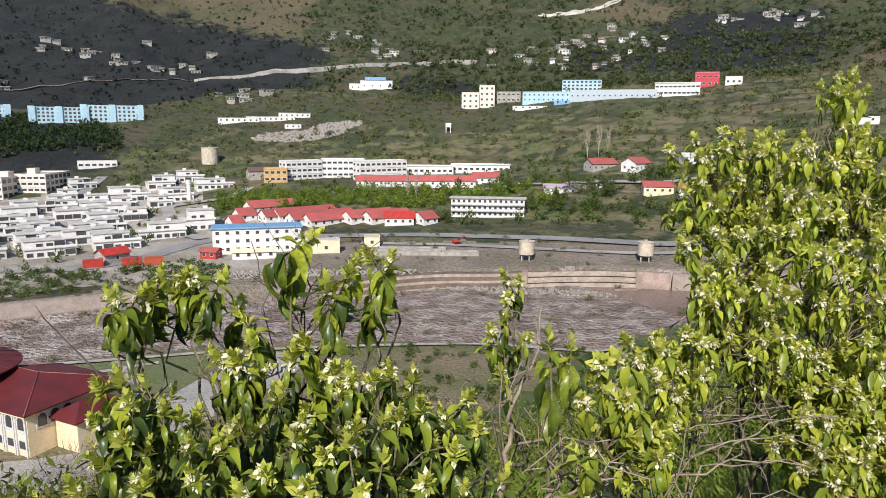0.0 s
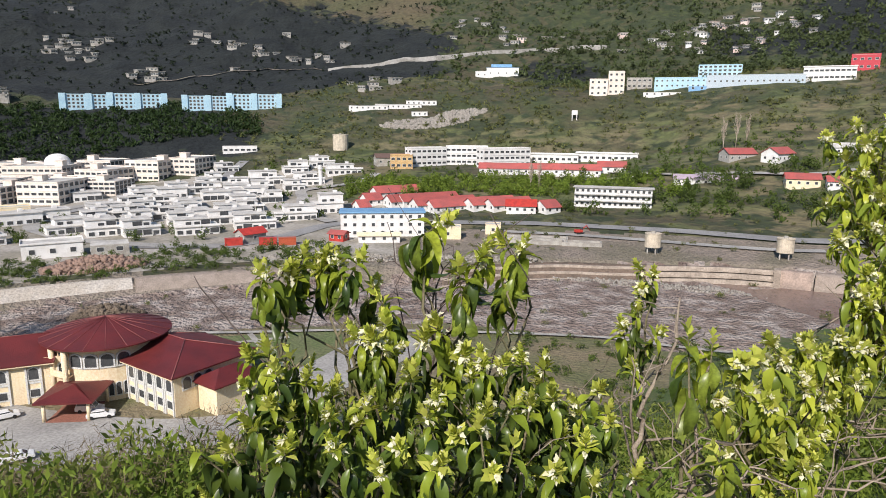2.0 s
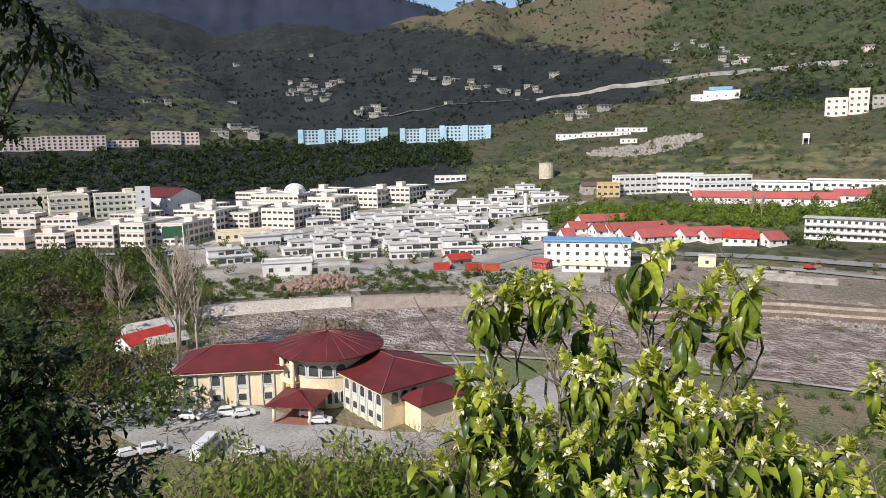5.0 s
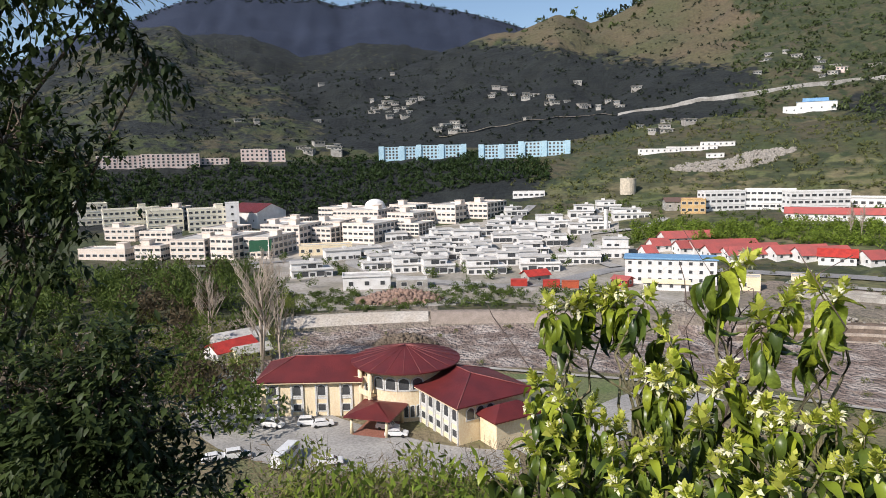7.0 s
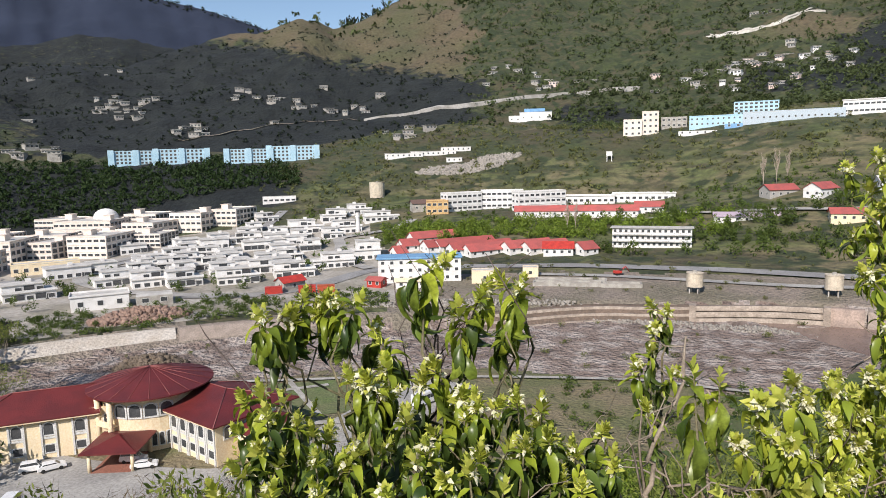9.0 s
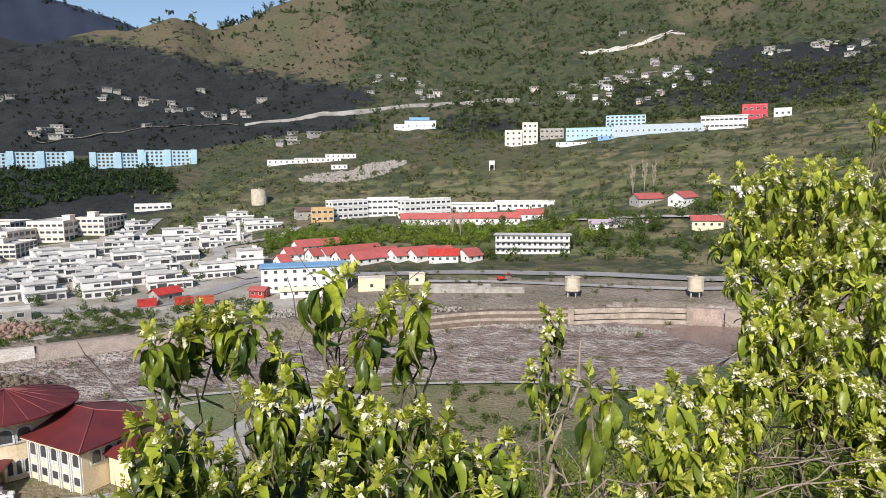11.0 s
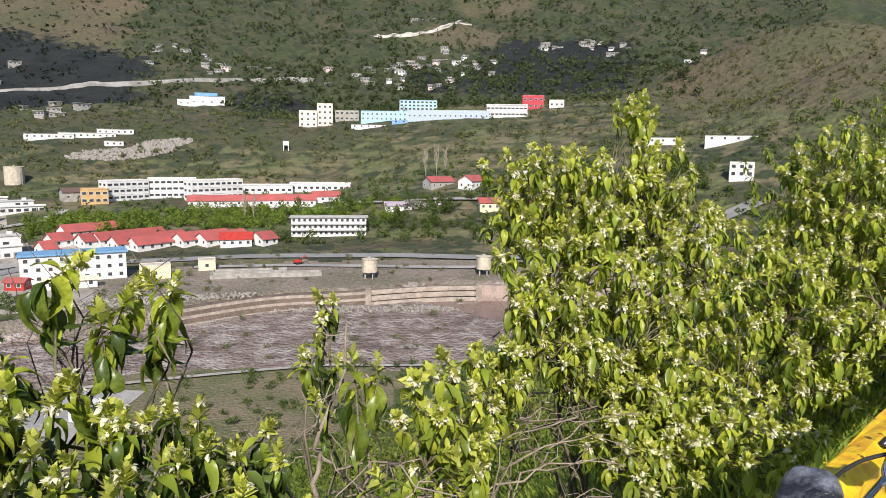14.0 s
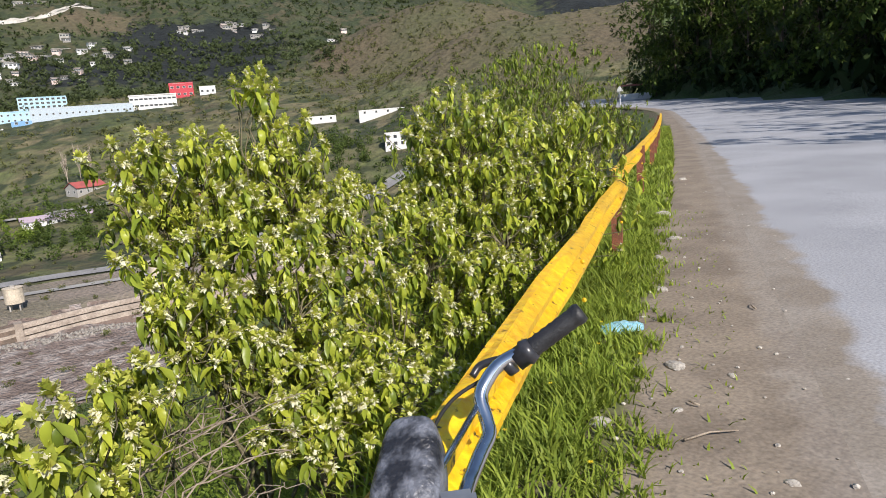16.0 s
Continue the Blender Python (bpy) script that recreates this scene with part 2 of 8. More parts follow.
# Mountain ridges behind the valley: at each azimuth the crest's distance and how many degrees it rises over the road.
RIDGES = (
    # the long valley side with its pointed hill
    ((-85, -70, -60, -50, -44, -39, -36, -32, -29, -26.2, -25, -23.6, -21.5, -19, -15, -9, 0, 15, 28, 40, 45, 50, 55, 62, 90),
     (1000, 1000, 1050, 1150, 1150, 1150, 1200, 1250, 1250, 1250, 1260, 1300, 1350, 1400, 1500, 1550, 1600, 1650, 1650, 1650, 1650, 1600, 1600, 1600, 1600),
     (3.6, 4.4, 6.0, 7.1, 7.4, 7.6, 8.6, 10.0, 10.4, 11.5, 11.2, 10.6, 11.1, 12.4, 14, 15.5, 16.5, 17.3, 16, 14.5, 13.5, 12.5, 11, 9, 7), 650, 1.05),
    # a grassy spur that comes down to the river
    ((-95, -72, -68.5, -66, -63.7, -60, -56.6, -54.7, -51.8, -48.8, -46, -40), (1100, 1100, 1150, 1200, 1250, 1300, 1300, 1250, 1100, 950, 850, 800),
     (2, 3.6, 5.3, 7.1, 8.2, 10.0, 10.6, 9.4, 8.0, 6.2, 4.0, 0.0), 640, 1.0),
    # a dull spur behind the upper village
    ((-62, -56, -53.8, -50.8, -47, -45, -42.4, -39.6, -36.4, -33, -28), (1750, 1750, 1750, 1750, 1700, 1700, 1700, 1700, 1750, 1800, 1800),
     (6.0, 9.8, 10.1, 10.0, 8.6, 8.9, 9.7, 9.6, 9.0, 8.0, 5.0), 1150, 0.9),
    # the far blue range
    ((-120, -85, -68.3, -64.7, -60.4, -58.2, -55.7, -52, -47.6, -45.5, -43.7, -42, -40.5, -37.7, -33.6, -30.4, -27, -22, -10, 0), (2900,) * 20,
     (4.0, 5.0, 6.6, 8.9, 10.2, 11.3, 12.3, 12.9, 12.7, 12.75, 12.3, 12.6, 12.8, 12.5, 11.8, 10.9, 9.8, 8.0, 6.0, 5.0), 1800, 1.0),
    # the brown hill above the road
    ((18, 22, 26, 28, 30.3, 33.3, 36.7, 40.3, 44.6, 49.7, 51.4, 56, 65, 90), (620, 640, 640, 640, 640, 640, 640, 640, 640, 640, 640, 640, 640, 640),
     (3.0, 4.4, 5.2, 5.7, 6.4, 7.5, 8.8, 9.4, 8.4, 6.6, 5.7, 3.5, 1.0, 0.0), 400, 1.05),
)


def ridge_at(k, d, az):
    """The height of ridge k, and how far its crest is away."""
    azs, dist, rise, foot, curve = RIDGES[k]
    dc = np.interp(az, azs, dist)
    zc = 1.4 + dc * np.tan(np.radians(np.interp(az, azs, rise, left=-4.0, right=-4.0)))
    zf = -45.0 if k == 4 else np.interp(az, AZ, (8, 7, 6, 14, 30, 26, 39, 48, 48, 48)) if k == 0 else 10.0
    t = np.clip((d - foot) / np.maximum(dc - foot, 60.0), 0.0, 1.0)
    z = zf + (zc - zf) * t ** curve
    z = np.where(d > dc, zc - 0.4 * (d - dc), np.where(d < foot, -60.0, z))
    return z, np.abs(d - dc)


def bend(u):
    """How far the road has turned off its straight line, u metres along it."""
    return -0.0006 * np.clip(u - 8, 0, 140) ** 2 - 0.006 * np.clip(np.minimum(u, 100) - 55, 0, None) ** 2


def climb(u):
    """How high the road has climbed, u metres along it."""
    return 0.0002 * np.clip(u - 8, 0, 110) ** 2


def height(x, y):
    x, y = np.asarray(x, float), np.asarray(y, float)
    d = np.hypot(x, y)
    az = np.degrees(np.arctan2(x, y))
    azc = np.clip(az, AZ[0], AZ[-1])
    i = np.clip(np.searchsorted(AZ, azc, "right") - 1, 0, len(AZ) - 2)
    f = (azc - np.take(AZ, i)) / (np.take(AZ, i + 1) - np.take(AZ, i))
    f = f * f * (3 - 2 * f)
    z = np.full(d.shape, HIGH[-1].mean())
    for k in range(len(BANDS) - 1, -1, -1):
        dk = DIST[k][i] * (1 - f) + DIST[k][i + 1] * f
        hk = HIGH[k][i] * (1 - f) + HIGH[k][i + 1] * f
        if k < len(BANDS) - 1:
            g = np.clip((d - dk) / (dn - dk), 0, 1)
            z = np.where(d < dn, hk * (1 - g) + hn * g, z)
        dn, hn = dk, hk
    gap = np.full(d.shape, 400.0)
    for k in range(len(RIDGES)):
        zr, off = ridge_at(k, d, az)
        gap = np.where(zr > z, off, gap)
        z = np.maximum(z, zr)
    rough = np.clip((d - 560) / 500, 0, 1) * (1 - np.exp(-gap / 130.0))
    z = z + rough * (20 * wrinkle(x, y, 380) + 13 * wrinkle(x, y, 150, 2.0) + 5 * wrinkle(x, y, 60, 4.0)) + np.clip((d - 800) / 400, 0, 1) * 2.5 * wrinkle(x, y, 60, 6.0)
    z = z + np.clip((d - 440) / 200, 0, 1) * 1.5 * wrinkle(x, y, 45, 1.0)
    # the hillside that the road runs along
    u, s = x * ALONG[0] + y * ALONG[1], x * OUT[0] + y * OUT[1]
    s = s + bend(u)
    near = -np.interp(s, (0.45, 1.0, 2.5, 6, 20, 45, 75, 95, 400), (0.0, 0.2, 1.3, 4.2, 16, 32, 45, 50, 52))
    near = near + climb(u) * np.clip((30 - s) / 20, 0, 1)
    near = near + np.where(s > 1.0, 0.25 * wrinkle(x, y, 5.0) * np.clip(s - 1, 0, 1), 0.0)
    near = near + np.where(s < -14.5, np.interp(-s, (14.5, 25, 60, 400), (0, 1, 2.2, 8)) * np.interp(u, (5, 22, 45), (1.5, 3.5, 10.5)), 0.0)
    near = near - np.clip(u - 150, 0, None) * 0.5
    return np.where((s < -1.0) & (u < 190), near, np.maximum(near, z))


def spot(x, y):
    return float(height(np.array([x]), np.array([y]))[0])


# ---- ground sheet ----
def lerp_band(k, az):
    azc = np.clip(az, AZ[0], AZ[-1])
    i = np.clip(np.searchsorted(AZ, azc, "right") - 1, 0, len(AZ) - 2)
    f = (azc - np.take(AZ, i)) / (np.take(AZ, i + 1) - np.take(AZ, i))
    f = f * f * (3 - 2 * f)
    return DIST[k][i] * (1 - f) + DIST[k][i + 1] * f


def build_ground():
    cols = np.radians(np.concatenate([np.arange(-180, -86, 4.0), np.arange(-86, 64, 0.4), np.arange(64, 180, 4.0)]))
    rows = np.concatenate([[0.05], np.geomspace(0.4, 140, 70), np.geomspace(143, 620, 120), np.geomspace(626, 4400, 90)])
    a, r = np.meshgrid(cols, rows)
    x, y = np.sin(a) * r, np.cos(a) * r
    verts = np.stack([x, y, height(x, y)], -1).reshape(-1, 3)
    n, m = len(rows), len(cols)
    i, j = np.meshgrid(np.arange(n - 1), np.arange(m), indexing="ij")
    k = (j + 1) % m
    faces = np.stack([i * m + j, i * m + k, (i + 1) * m + k, (i + 1) * m + j], -1).reshape(-1, 4)
    mid = verts[faces].mean(1)
    d, az = np.hypot(mid[:, 0], mid[:, 1]), np.degrees(np.arctan2(mid[:, 0], mid[:, 1]))
    w = wrinkle(mid[:, 0], mid[:, 1], 40, 3.0)
    w2 = wrinkle(mid[:, 0], mid[:, 1], 160, 1.0) + 0.5 * w 
    s = mid[:, 0] * OUT[0] + mid[:, 1] * OUT[1] + bend(mid[:, 0] * ALONG[0] + mid[:, 1] * ALONG[1])
    d = d + 5 * w
    near_bank, far_edge, top = lerp_band(1, az), lerp_band(3, az), lerp_band(4, az)
    zone = np.full(len(d), 2)                                              # scrub hillside
    zone[(d < top + 9 * np.abs(w)) & (az < 40)] = 1                        # bare bank
    zone[(d < 268 + 10 * w) & (d > top) & (az > -20) & (az < 32)] = 1
    zone[(d > 222 + 8 * w) & (d < 330 + 14 * w) & (az < -16) & (az > -50 + 3 * w2)] = 6          # town
    zone[(d >= 330) & (d < 420) & (az < -21) & (az > -52)] = 6
    zone[(d < far_edge + 3) & (az < 42)] = 7                               # river
    zone[(d < near_bank + 2) & (az < 60)] = 8                              # near flat
    zone[(s < 96 + 8 * w) & (d < 200)] = 9
    zone[(s < 0.75) & (d < 200)] = 10
    zone[(s < -9)] = 9
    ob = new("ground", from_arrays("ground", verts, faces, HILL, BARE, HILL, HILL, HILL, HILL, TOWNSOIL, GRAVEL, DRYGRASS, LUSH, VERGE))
    ob.data.polygons.foreach_set("material_index", zone.astype(np.int32))
    ob.data.polygons.foreach_set("use_smooth", np.ones(len(zone), bool))
    x, y = verts[:, 0], verts[:, 1]
    d, az = np.hypot(x, y), np.degrees(np.arctan2(x, y))
    rise = lambda v: 1 / (1 + np.exp(-np.clip(v, -30, 30)))
    w, w2 = wrinkle(x, y, 60, 3.0), wrinkle(x, y, 190, 1.0)
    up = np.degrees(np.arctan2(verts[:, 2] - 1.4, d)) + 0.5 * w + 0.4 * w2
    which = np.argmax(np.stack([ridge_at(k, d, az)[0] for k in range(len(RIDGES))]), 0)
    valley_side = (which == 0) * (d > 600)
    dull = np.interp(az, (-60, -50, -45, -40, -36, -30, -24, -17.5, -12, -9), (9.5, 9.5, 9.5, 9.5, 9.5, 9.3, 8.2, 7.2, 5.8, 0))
    wood_shade = rise((d - 470) / 8) * rise((590 - d) / 8) * rise((-27.5 + 3 * w2 - az) / 0.8)
    # Cloud shade over the lower valley side goes into this dark colour share.
    wood_shade = np.maximum(wood_shade, valley_side * rise((dull - up) / 0.45) * rise((-12 + 1.5 * w + 1.5 * w2 - az) / 0.8) * rise((d - 585) / 8))
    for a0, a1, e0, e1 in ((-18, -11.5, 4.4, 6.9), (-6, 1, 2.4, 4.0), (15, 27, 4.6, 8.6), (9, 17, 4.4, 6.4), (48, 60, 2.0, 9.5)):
        wood_shade = np.maximum(wood_shade, rise((az - a0 - 1.5 * w - w2) / 0.8) * rise((a1 - az + 1.5 * w - w2) / 0.8) * rise((up - e0) / 0.2) * rise((e1 - up) / 0.3) * (d > 560))
    wood_shade = np.maximum(wood_shade, 0.75 * (which == 2) + (which == 1) * (0.42 + 0.35 * rise((w2 - 0.1) / 0.1)))
    brown = valley_side * rise((up - dull - 0.1) / 0.3) * rise((az + 37) / 1.0) * rise((-12.6 + 1.5 * w + 2.0 * w2 - az) / 0.5)
    brown = np.maximum(brown, (which == 4) * (d > 400) * rise((up - 3.0) / 0.7) * rise((az - 29) / 1.0))
    brown = np.maximum(brown, rise((az - 8.6) / 0.3) * rise((16.5 - az) / 0.4) * rise((up - 8.0) / 0.15) * rise((np.interp(az, (5, 14, 17), (8.9, 9.8, 9.2)) - up) / 0.15) * (d > 600))
    brown = np.maximum(brown, rise((az - 13) / 1.0) * rise((19 - az) / 1.0) * rise((up - 10.2) / 0.5) + 0.3 * (which == 2))
    weight(ob.data, "meadow", np.maximum(rise((520 - d + 40 * w2) / 12) * rise((az + 28) / 1.5) * (0.58 + 0.28 * w + 0.22 * np.sin(verts[:, 2] * 1.1 + 2.5 * w2)), 0.6 * (which == 4) * rise((up - 2.2) / 0.3) * rise((4.8 - up) / 0.3)) * (d > 210))
    weight(ob.data, "scrub", np.full(len(d), 0.36) + 0.25 * w2 - 0.12 * (d < 480) + 0.15 * (which == 0) * (az > -12))
    weight(ob.data, "wood_shade", wood_shade)
    weight(ob.data, "brown", np.clip(brown, 0, 1))
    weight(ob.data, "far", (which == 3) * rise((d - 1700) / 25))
    return tagged(ob, "scrubby green valley ground rising to mountain slopes with woods and cloud shade in their colour", "ground", kind="structure")


ground = build_ground()


def strip(name, line, width, material, label, category, lift=0.12, kind="structure", step=4.0, across=4):
    """A sheet of that width laid over the ground along a line of plan points."""
    pts = np.array(line, float)
    seg = np.hypot(*np.diff(pts, axis=0).T)
    at = np.r_[0, np.cumsum(seg)]
    t = np.linspace(0, at[-1], max(2, int(at[-1] / step)))
    c = np.stack([np.interp(t, at, pts[:, 0]), np.interp(t, at, pts[:, 1])], 1)
    for _ in range(3):
        c[1:-1] = (c[:-2] + 2 * c[1:-1] + c[2:]) / 4
    way = np.gradient(c, axis=0)
    way /= np.hypot(*way.T)[:, None]
    side = np.stack([-way[:, 1], way[:, 0]], 1)
    o = np.linspace(-0.5, 0.5, across)
    wide = np.asarray(width, float) * np.ones(len(t)) if np.ndim(width) == 0 else np.interp(t, at, width)
    g = c[:, None] + side[:, None] * (o[None, :, None] * wide[:, None, None])
    level = height(c[:, 0], c[:, 1])
    z = np.maximum(height(g[..., 0], g[..., 1]), level[:, None]) + lift
    v = np.concatenate([g, z[..., None]], -1).reshape(-1, 3)
    n = len(t)
    i, j = np.meshgrid(np.arange(n - 1), np.arange(across - 1), indexing="ij")
    f = np.stack([i * across + j, i * across + j + 1, (i + 1) * across + j + 1, (i + 1) * across + j], -1).reshape(-1, 4)
    ob = new(name, from_arrays(name, v, f[:, ::-1], material))
    return tagged(ob, label, category, kind=kind)


# ---- roads and river of the valley ----
strip("road", [(-160, 205), (-125, 212), (-112, 232), (-105.7, 262), (-85, 275), (-61.7, 277), (-25, 279), (6.6, 276.5), (35.5, 272.7), (63.6, 264.7), (95, 256), (140, 250), (190, 255)], 8.5, ASPHALT, "pale grey valley road beyond the river", "road", 0.2)
strip("road", [(-40, 262), (-3, 260), (21, 256), (42, 252), (60, 249), (80, 247)], 4.5, PAVING, "pale unpaved track along the bank", "track", 0.3)
strip("road", [(-125, 212), (-150, 208), (-185, 210), (-215, 225), (-240, 255), (-235, 285), (-215, 295)], 6, PAVING, "pale street in front of the villas", "street", 0.3)
strip("road", [(-300, 160), (-262, 195), (-240, 230), (-232, 262), (-225, 300), (-205, 350), (-215, 400)], 6, ASPHALT, "campus road between the blocks and the villas", "road", 0.35)
strip("road", [(-105, 268), (-130, 290), (-140, 320), (-150, 335), (-120, 350), (-118, 372)], 6, PAVING, "pale street climbing between houses", "street", 0.4)
MOUNTAIN_ROAD = [(-410, 565), (-381, 592), (-343, 642), (-289, 662), (-264, 674), (-213, 692), (-162, 702), (-108, 724), (-47, 753), (13, 736)]
strip("road", MOUNTAIN_ROAD[:5], 3, BARE, "earth road below the upper village", "road", 0.6)
strip("road", MOUNTAIN_ROAD[4:], 5, PAVING, "mountain road cut across the slope", "road", 0.8)
WALLROAD = [(86, 876), (115, 872), (146, 872), (168, 882), (179, 882), (223, 907)]
strip("road", WALLROAD, 6, mat("pale_cut", (0.5, 0.47, 0.42), 0.9), "pale walled road high on the hillside", "road", 1.2)
strip("road", [(-45, 392), (0, 396), (45, 368), (85, 350), (130, 338)], 5, PAVING, "pale terrace road", "road", 0.5)
strip("pavement", [(-60, 370), (0, 368), (20, 372)], 3, CONCRETE, "retaining terrace edge below the school", "terrace", 0.9)

def slope_wall(name, line, low, high, material, label):
    """A retaining wall that follows a road along a slope."""
    pts = np.array(line, float)
    at = np.r_[0, np.cumsum(np.hypot(*np.diff(pts, axis=0).T))]
    t = np.linspace(0, at[-1], int(at[-1] / 6))
    c = np.stack([np.interp(t, at, pts[:, 0]), np.interp(t, at, pts[:, 1])], 1)
    for _ in range(4):
        c[1:-1] = (c[:-2] + 2 * c[1:-1] + c[2:]) / 4
    side = c / np.hypot(*c.T)[:, None] * 0.8
    z = height(c[:, 0], c[:, 1])
    for _ in range(6):
        z[1:-1] = (z[:-2] + 2 * z[1:-1] + z[2:]) / 4
    rows = [np.c_[c - side * 4, z + low], np.c_[c - side * 4, z + high], np.c_[c - side * 3, z + high], np.c_[c - side * 3, z + low]]
    n = len(c)
    i, j = np.meshgrid(np.arange(3), np.arange(n - 1), indexing="ij")
    q = np.stack([i * n + j, i * n + j + 1, (i + 1) * n + j + 1, (i + 1) * n + j], -1).reshape(-1, 4)
    return tagged(new(name, from_arrays(name, np.concatenate(rows), q, material)), label, "retaining wall", kind="structure")


slope_wall("wall_mountain_road", MOUNTAIN_ROAD[4:], -4.0, 2.2, mat("pale_masonry", (0.30, 0.29, 0.27), 0.9, (0.20, 0.19, 0.17), scale=0.08, fine=0.8, islands=-1), "long pale masonry wall carrying the mountain road")
slope_wall("wall_hill_road", WALLROAD, -2.5, 0.9, mat("pale_limewash", (0.55, 0.52, 0.47), 0.9, (0.42, 0.40, 0.36), scale=0.1, fine=1.0, islands=-1), "pale wall beside the high hill road")

# river: gravel bars stand out of shallow brown water
azs = np.radians(np.arange(-84, 44, 0.35))
lo = lerp_band(1, np.degrees(azs)) - 0.5
hi = lerp_band(3, np.degrees(azs)) + 3
ts = np.linspace(0, 1, 90)
r = lo[None] * (1 - ts[:, None]) + hi[None] * ts[:, None]
x, y = np.sin(azs)[None] * r, np.cos(azs)[None] * r
along, cross = x * 0.93 + y * 0.37, -x * 0.37 + y * 0.93
bars = 0.72 * wrinkle(along / 4.5, cross, 29, 1.0) + 0.26 * wrinkle(along / 3, cross, 11, 2.0) + 0.15 * wrinkle(along / 2, cross, 3.7, 5.0)
bars = bars + np.random.RandomState(4).normal(0, 0.05, r.shape) + 0.9 * (np.abs(ts - 0.5)[:, None] * 2) ** 6
deep = np.exp(-((ts[:, None] - 0.72) / 0.13) ** 2) * (np.degrees(azs)[None] > -6) * 0.7 + np.exp(-((ts[:, None] - 0.35) / 0.22) ** 2) * (np.degrees(azs)[None] < -38) * 0.7
z = -51.25 + bars - deep
n, m = r.shape
i, j = np.meshgrid(np.arange(n - 1), np.arange(m - 1), indexing="ij")
quads = np.stack([i * m + j, i * m + j + 1, (i + 1) * m + j + 1, (i + 1) * m + j], -1).reshape(-1, 4)
bed = new("river_bed", from_arrays("river_bed", np.stack([x, y, z], -1).reshape(-1, 3), quads, GRAVEL))
tagged(bed, "stony brown river bed of gravel bars", "river bed", kind="structure")
WATER = mat("muddy_water", (0.16, 0.108, 0.088), 0.25, (0.20, 0.14, 0.118), scale=0.25, fine=1.2, bump=0.05, islands=-1)
water = new("water", from_arrays("water", np.stack([x, y, np.full_like(x, -50.84)], -1).reshape(-1, 3), quads, WATER))
tagged(water, "shallow muddy brown river water", "river", kind="structure")


def bank_wall(name, az0, az1, stages, material, label):
    """A stepped or sloping wall along the far bank: (out from the water's edge, height) stages."""
    a = np.radians(np.arange(az0, az1, 0.4))
    base = lerp_band(3, np.degrees(a))
    prof = np.array(stages, float)
    r = base[None] + prof[:, 0:1]
    v = np.stack([np.sin(a)[None] * r, np.cos(a)[None] * r, np.broadcast_to(prof[:, 1:2], r.shape)], -1)
    n, m = r.shape
    i, j = np.meshgrid(np.arange(n - 1), np.arange(m - 1), indexing="ij")
    q = np.stack([i * m + j, i * m + j + 1, (i + 1) * m + j + 1, (i + 1) * m + j], -1).reshape(-1, 4)
    return tagged(new(name, from_arrays(name, v.reshape(-1, 3), q[:, ::-1], material)), label, "embankment", kind="structure")


bank_wall("wall_revetment", -50, -37, [(2.0, -52), (3.0, -50.6), (8.8, -46.6), (9.8, -46.4), (12, -48)], mat("pale_slab", (0.48, 0.44, 0.39), 0.9, (0.44, 0.39, 0.33), scale=0.2, fine=1.5, bump=0.3, islands=-1), "pale concrete slab revetment sloping into the river")
bank_wall("wall_bank", -37, -12, [(1.6, -52), (2.6, -50.6), (8.0, -46.7), (9.5, -46.3), (12, -48)], STONEWALL, "stone-pitched sloping river bank")
TANSTONE = mat("tan_stone", (0.40, 0.335, 0.275), 0.9, (0.29, 0.24, 0.195), scale=0.4, fine=2.0, bump=0.4, islands=-1)
SOILSHADOW = mat("brown_soil_and_shadow", (0.17, 0.125, 0.095), 0.95, (0.12, 0.092, 0.07), scale=0.3, fine=1.5, bump=0.5, islands=-1)
bank_wall("wall_low", -12, 5.5, [(-4.0, -52), (-3.4, -51), (-2.2, -49.8), (0.0, -48.2), (1.6, -46.7), (4, -46.4), (7, -48)], SOILSHADOW, "brown earth bank behind low stone courses")
for out, z0, z1 in ((-3.6, -51.6, -50.3), (-1.4, -49.4, -48.5), (0.7, -47.7, -46.7)):
    bank_wall("wall_course", -12, 5.5, [(out, z0), (out, z1), (out + 0.9, z1), (out + 1.4, z0)], TANSTONE, "low tan stone course along the bank")
# The dark backing between the courses stands in for their shadow lines.
bank_wall("wall_flood", 5.5, 14.9, [(-2.2, -52), (-1.6, -46.2), (0.4, -46.0), (4, -47)], SOILSHADOW, "dark brown backing standing in for the shadow lines of the flood wall")
for out, z0, z1 in ((-3.6, -51.6, -49.5), (-2.9, -49.2, -47.6), (-2.2, -47.3, -45.8)):
    bank_wall("wall_course", 5.5, 14.9, [(out, z0), (out, z1), (out + 1.1, z1), (out + 1.4, z0)], TANSTONE, "pale concrete course of the flood wall")
bank_wall("wall_plain", 14.9, 17.5, [(-3.2, -52), (-2.6, -45.8), (0.4, -45.6), (4, -47)], mat("pinkish_render", (0.36, 0.275, 0.225), 0.9, (0.27, 0.21, 0.175), scale=0.3, fine=2.0, islands=-1), "plain pinkish flood wall")
for a in (5.4, 14.9):
    r = float(lerp_band(3, np.array([a]))[0]) - 3.0
    bm = bmesh.new()
    box(bm, -1.0, 1.0, -0.9, 2.6, -52.0, -45.2)
    o = part("wall_pier", bm, TANSTONE)
    o.matrix_basis = pose(math.sin(radians(a)) * r, math.cos(radians(a)) * r, 0, 0, 0, -a)
    tagged(o, "square stone pier ending the flood wall", "pier", kind="structure")
bank_wall("wall_stone", 17.5, 34, [(-3.5, -52), (-3.3, -49.6), (-1.8, -49.4), (-1.6, -46.6), (3, -46), (6, -48)], STONEWALL, "rough stone flood wall")
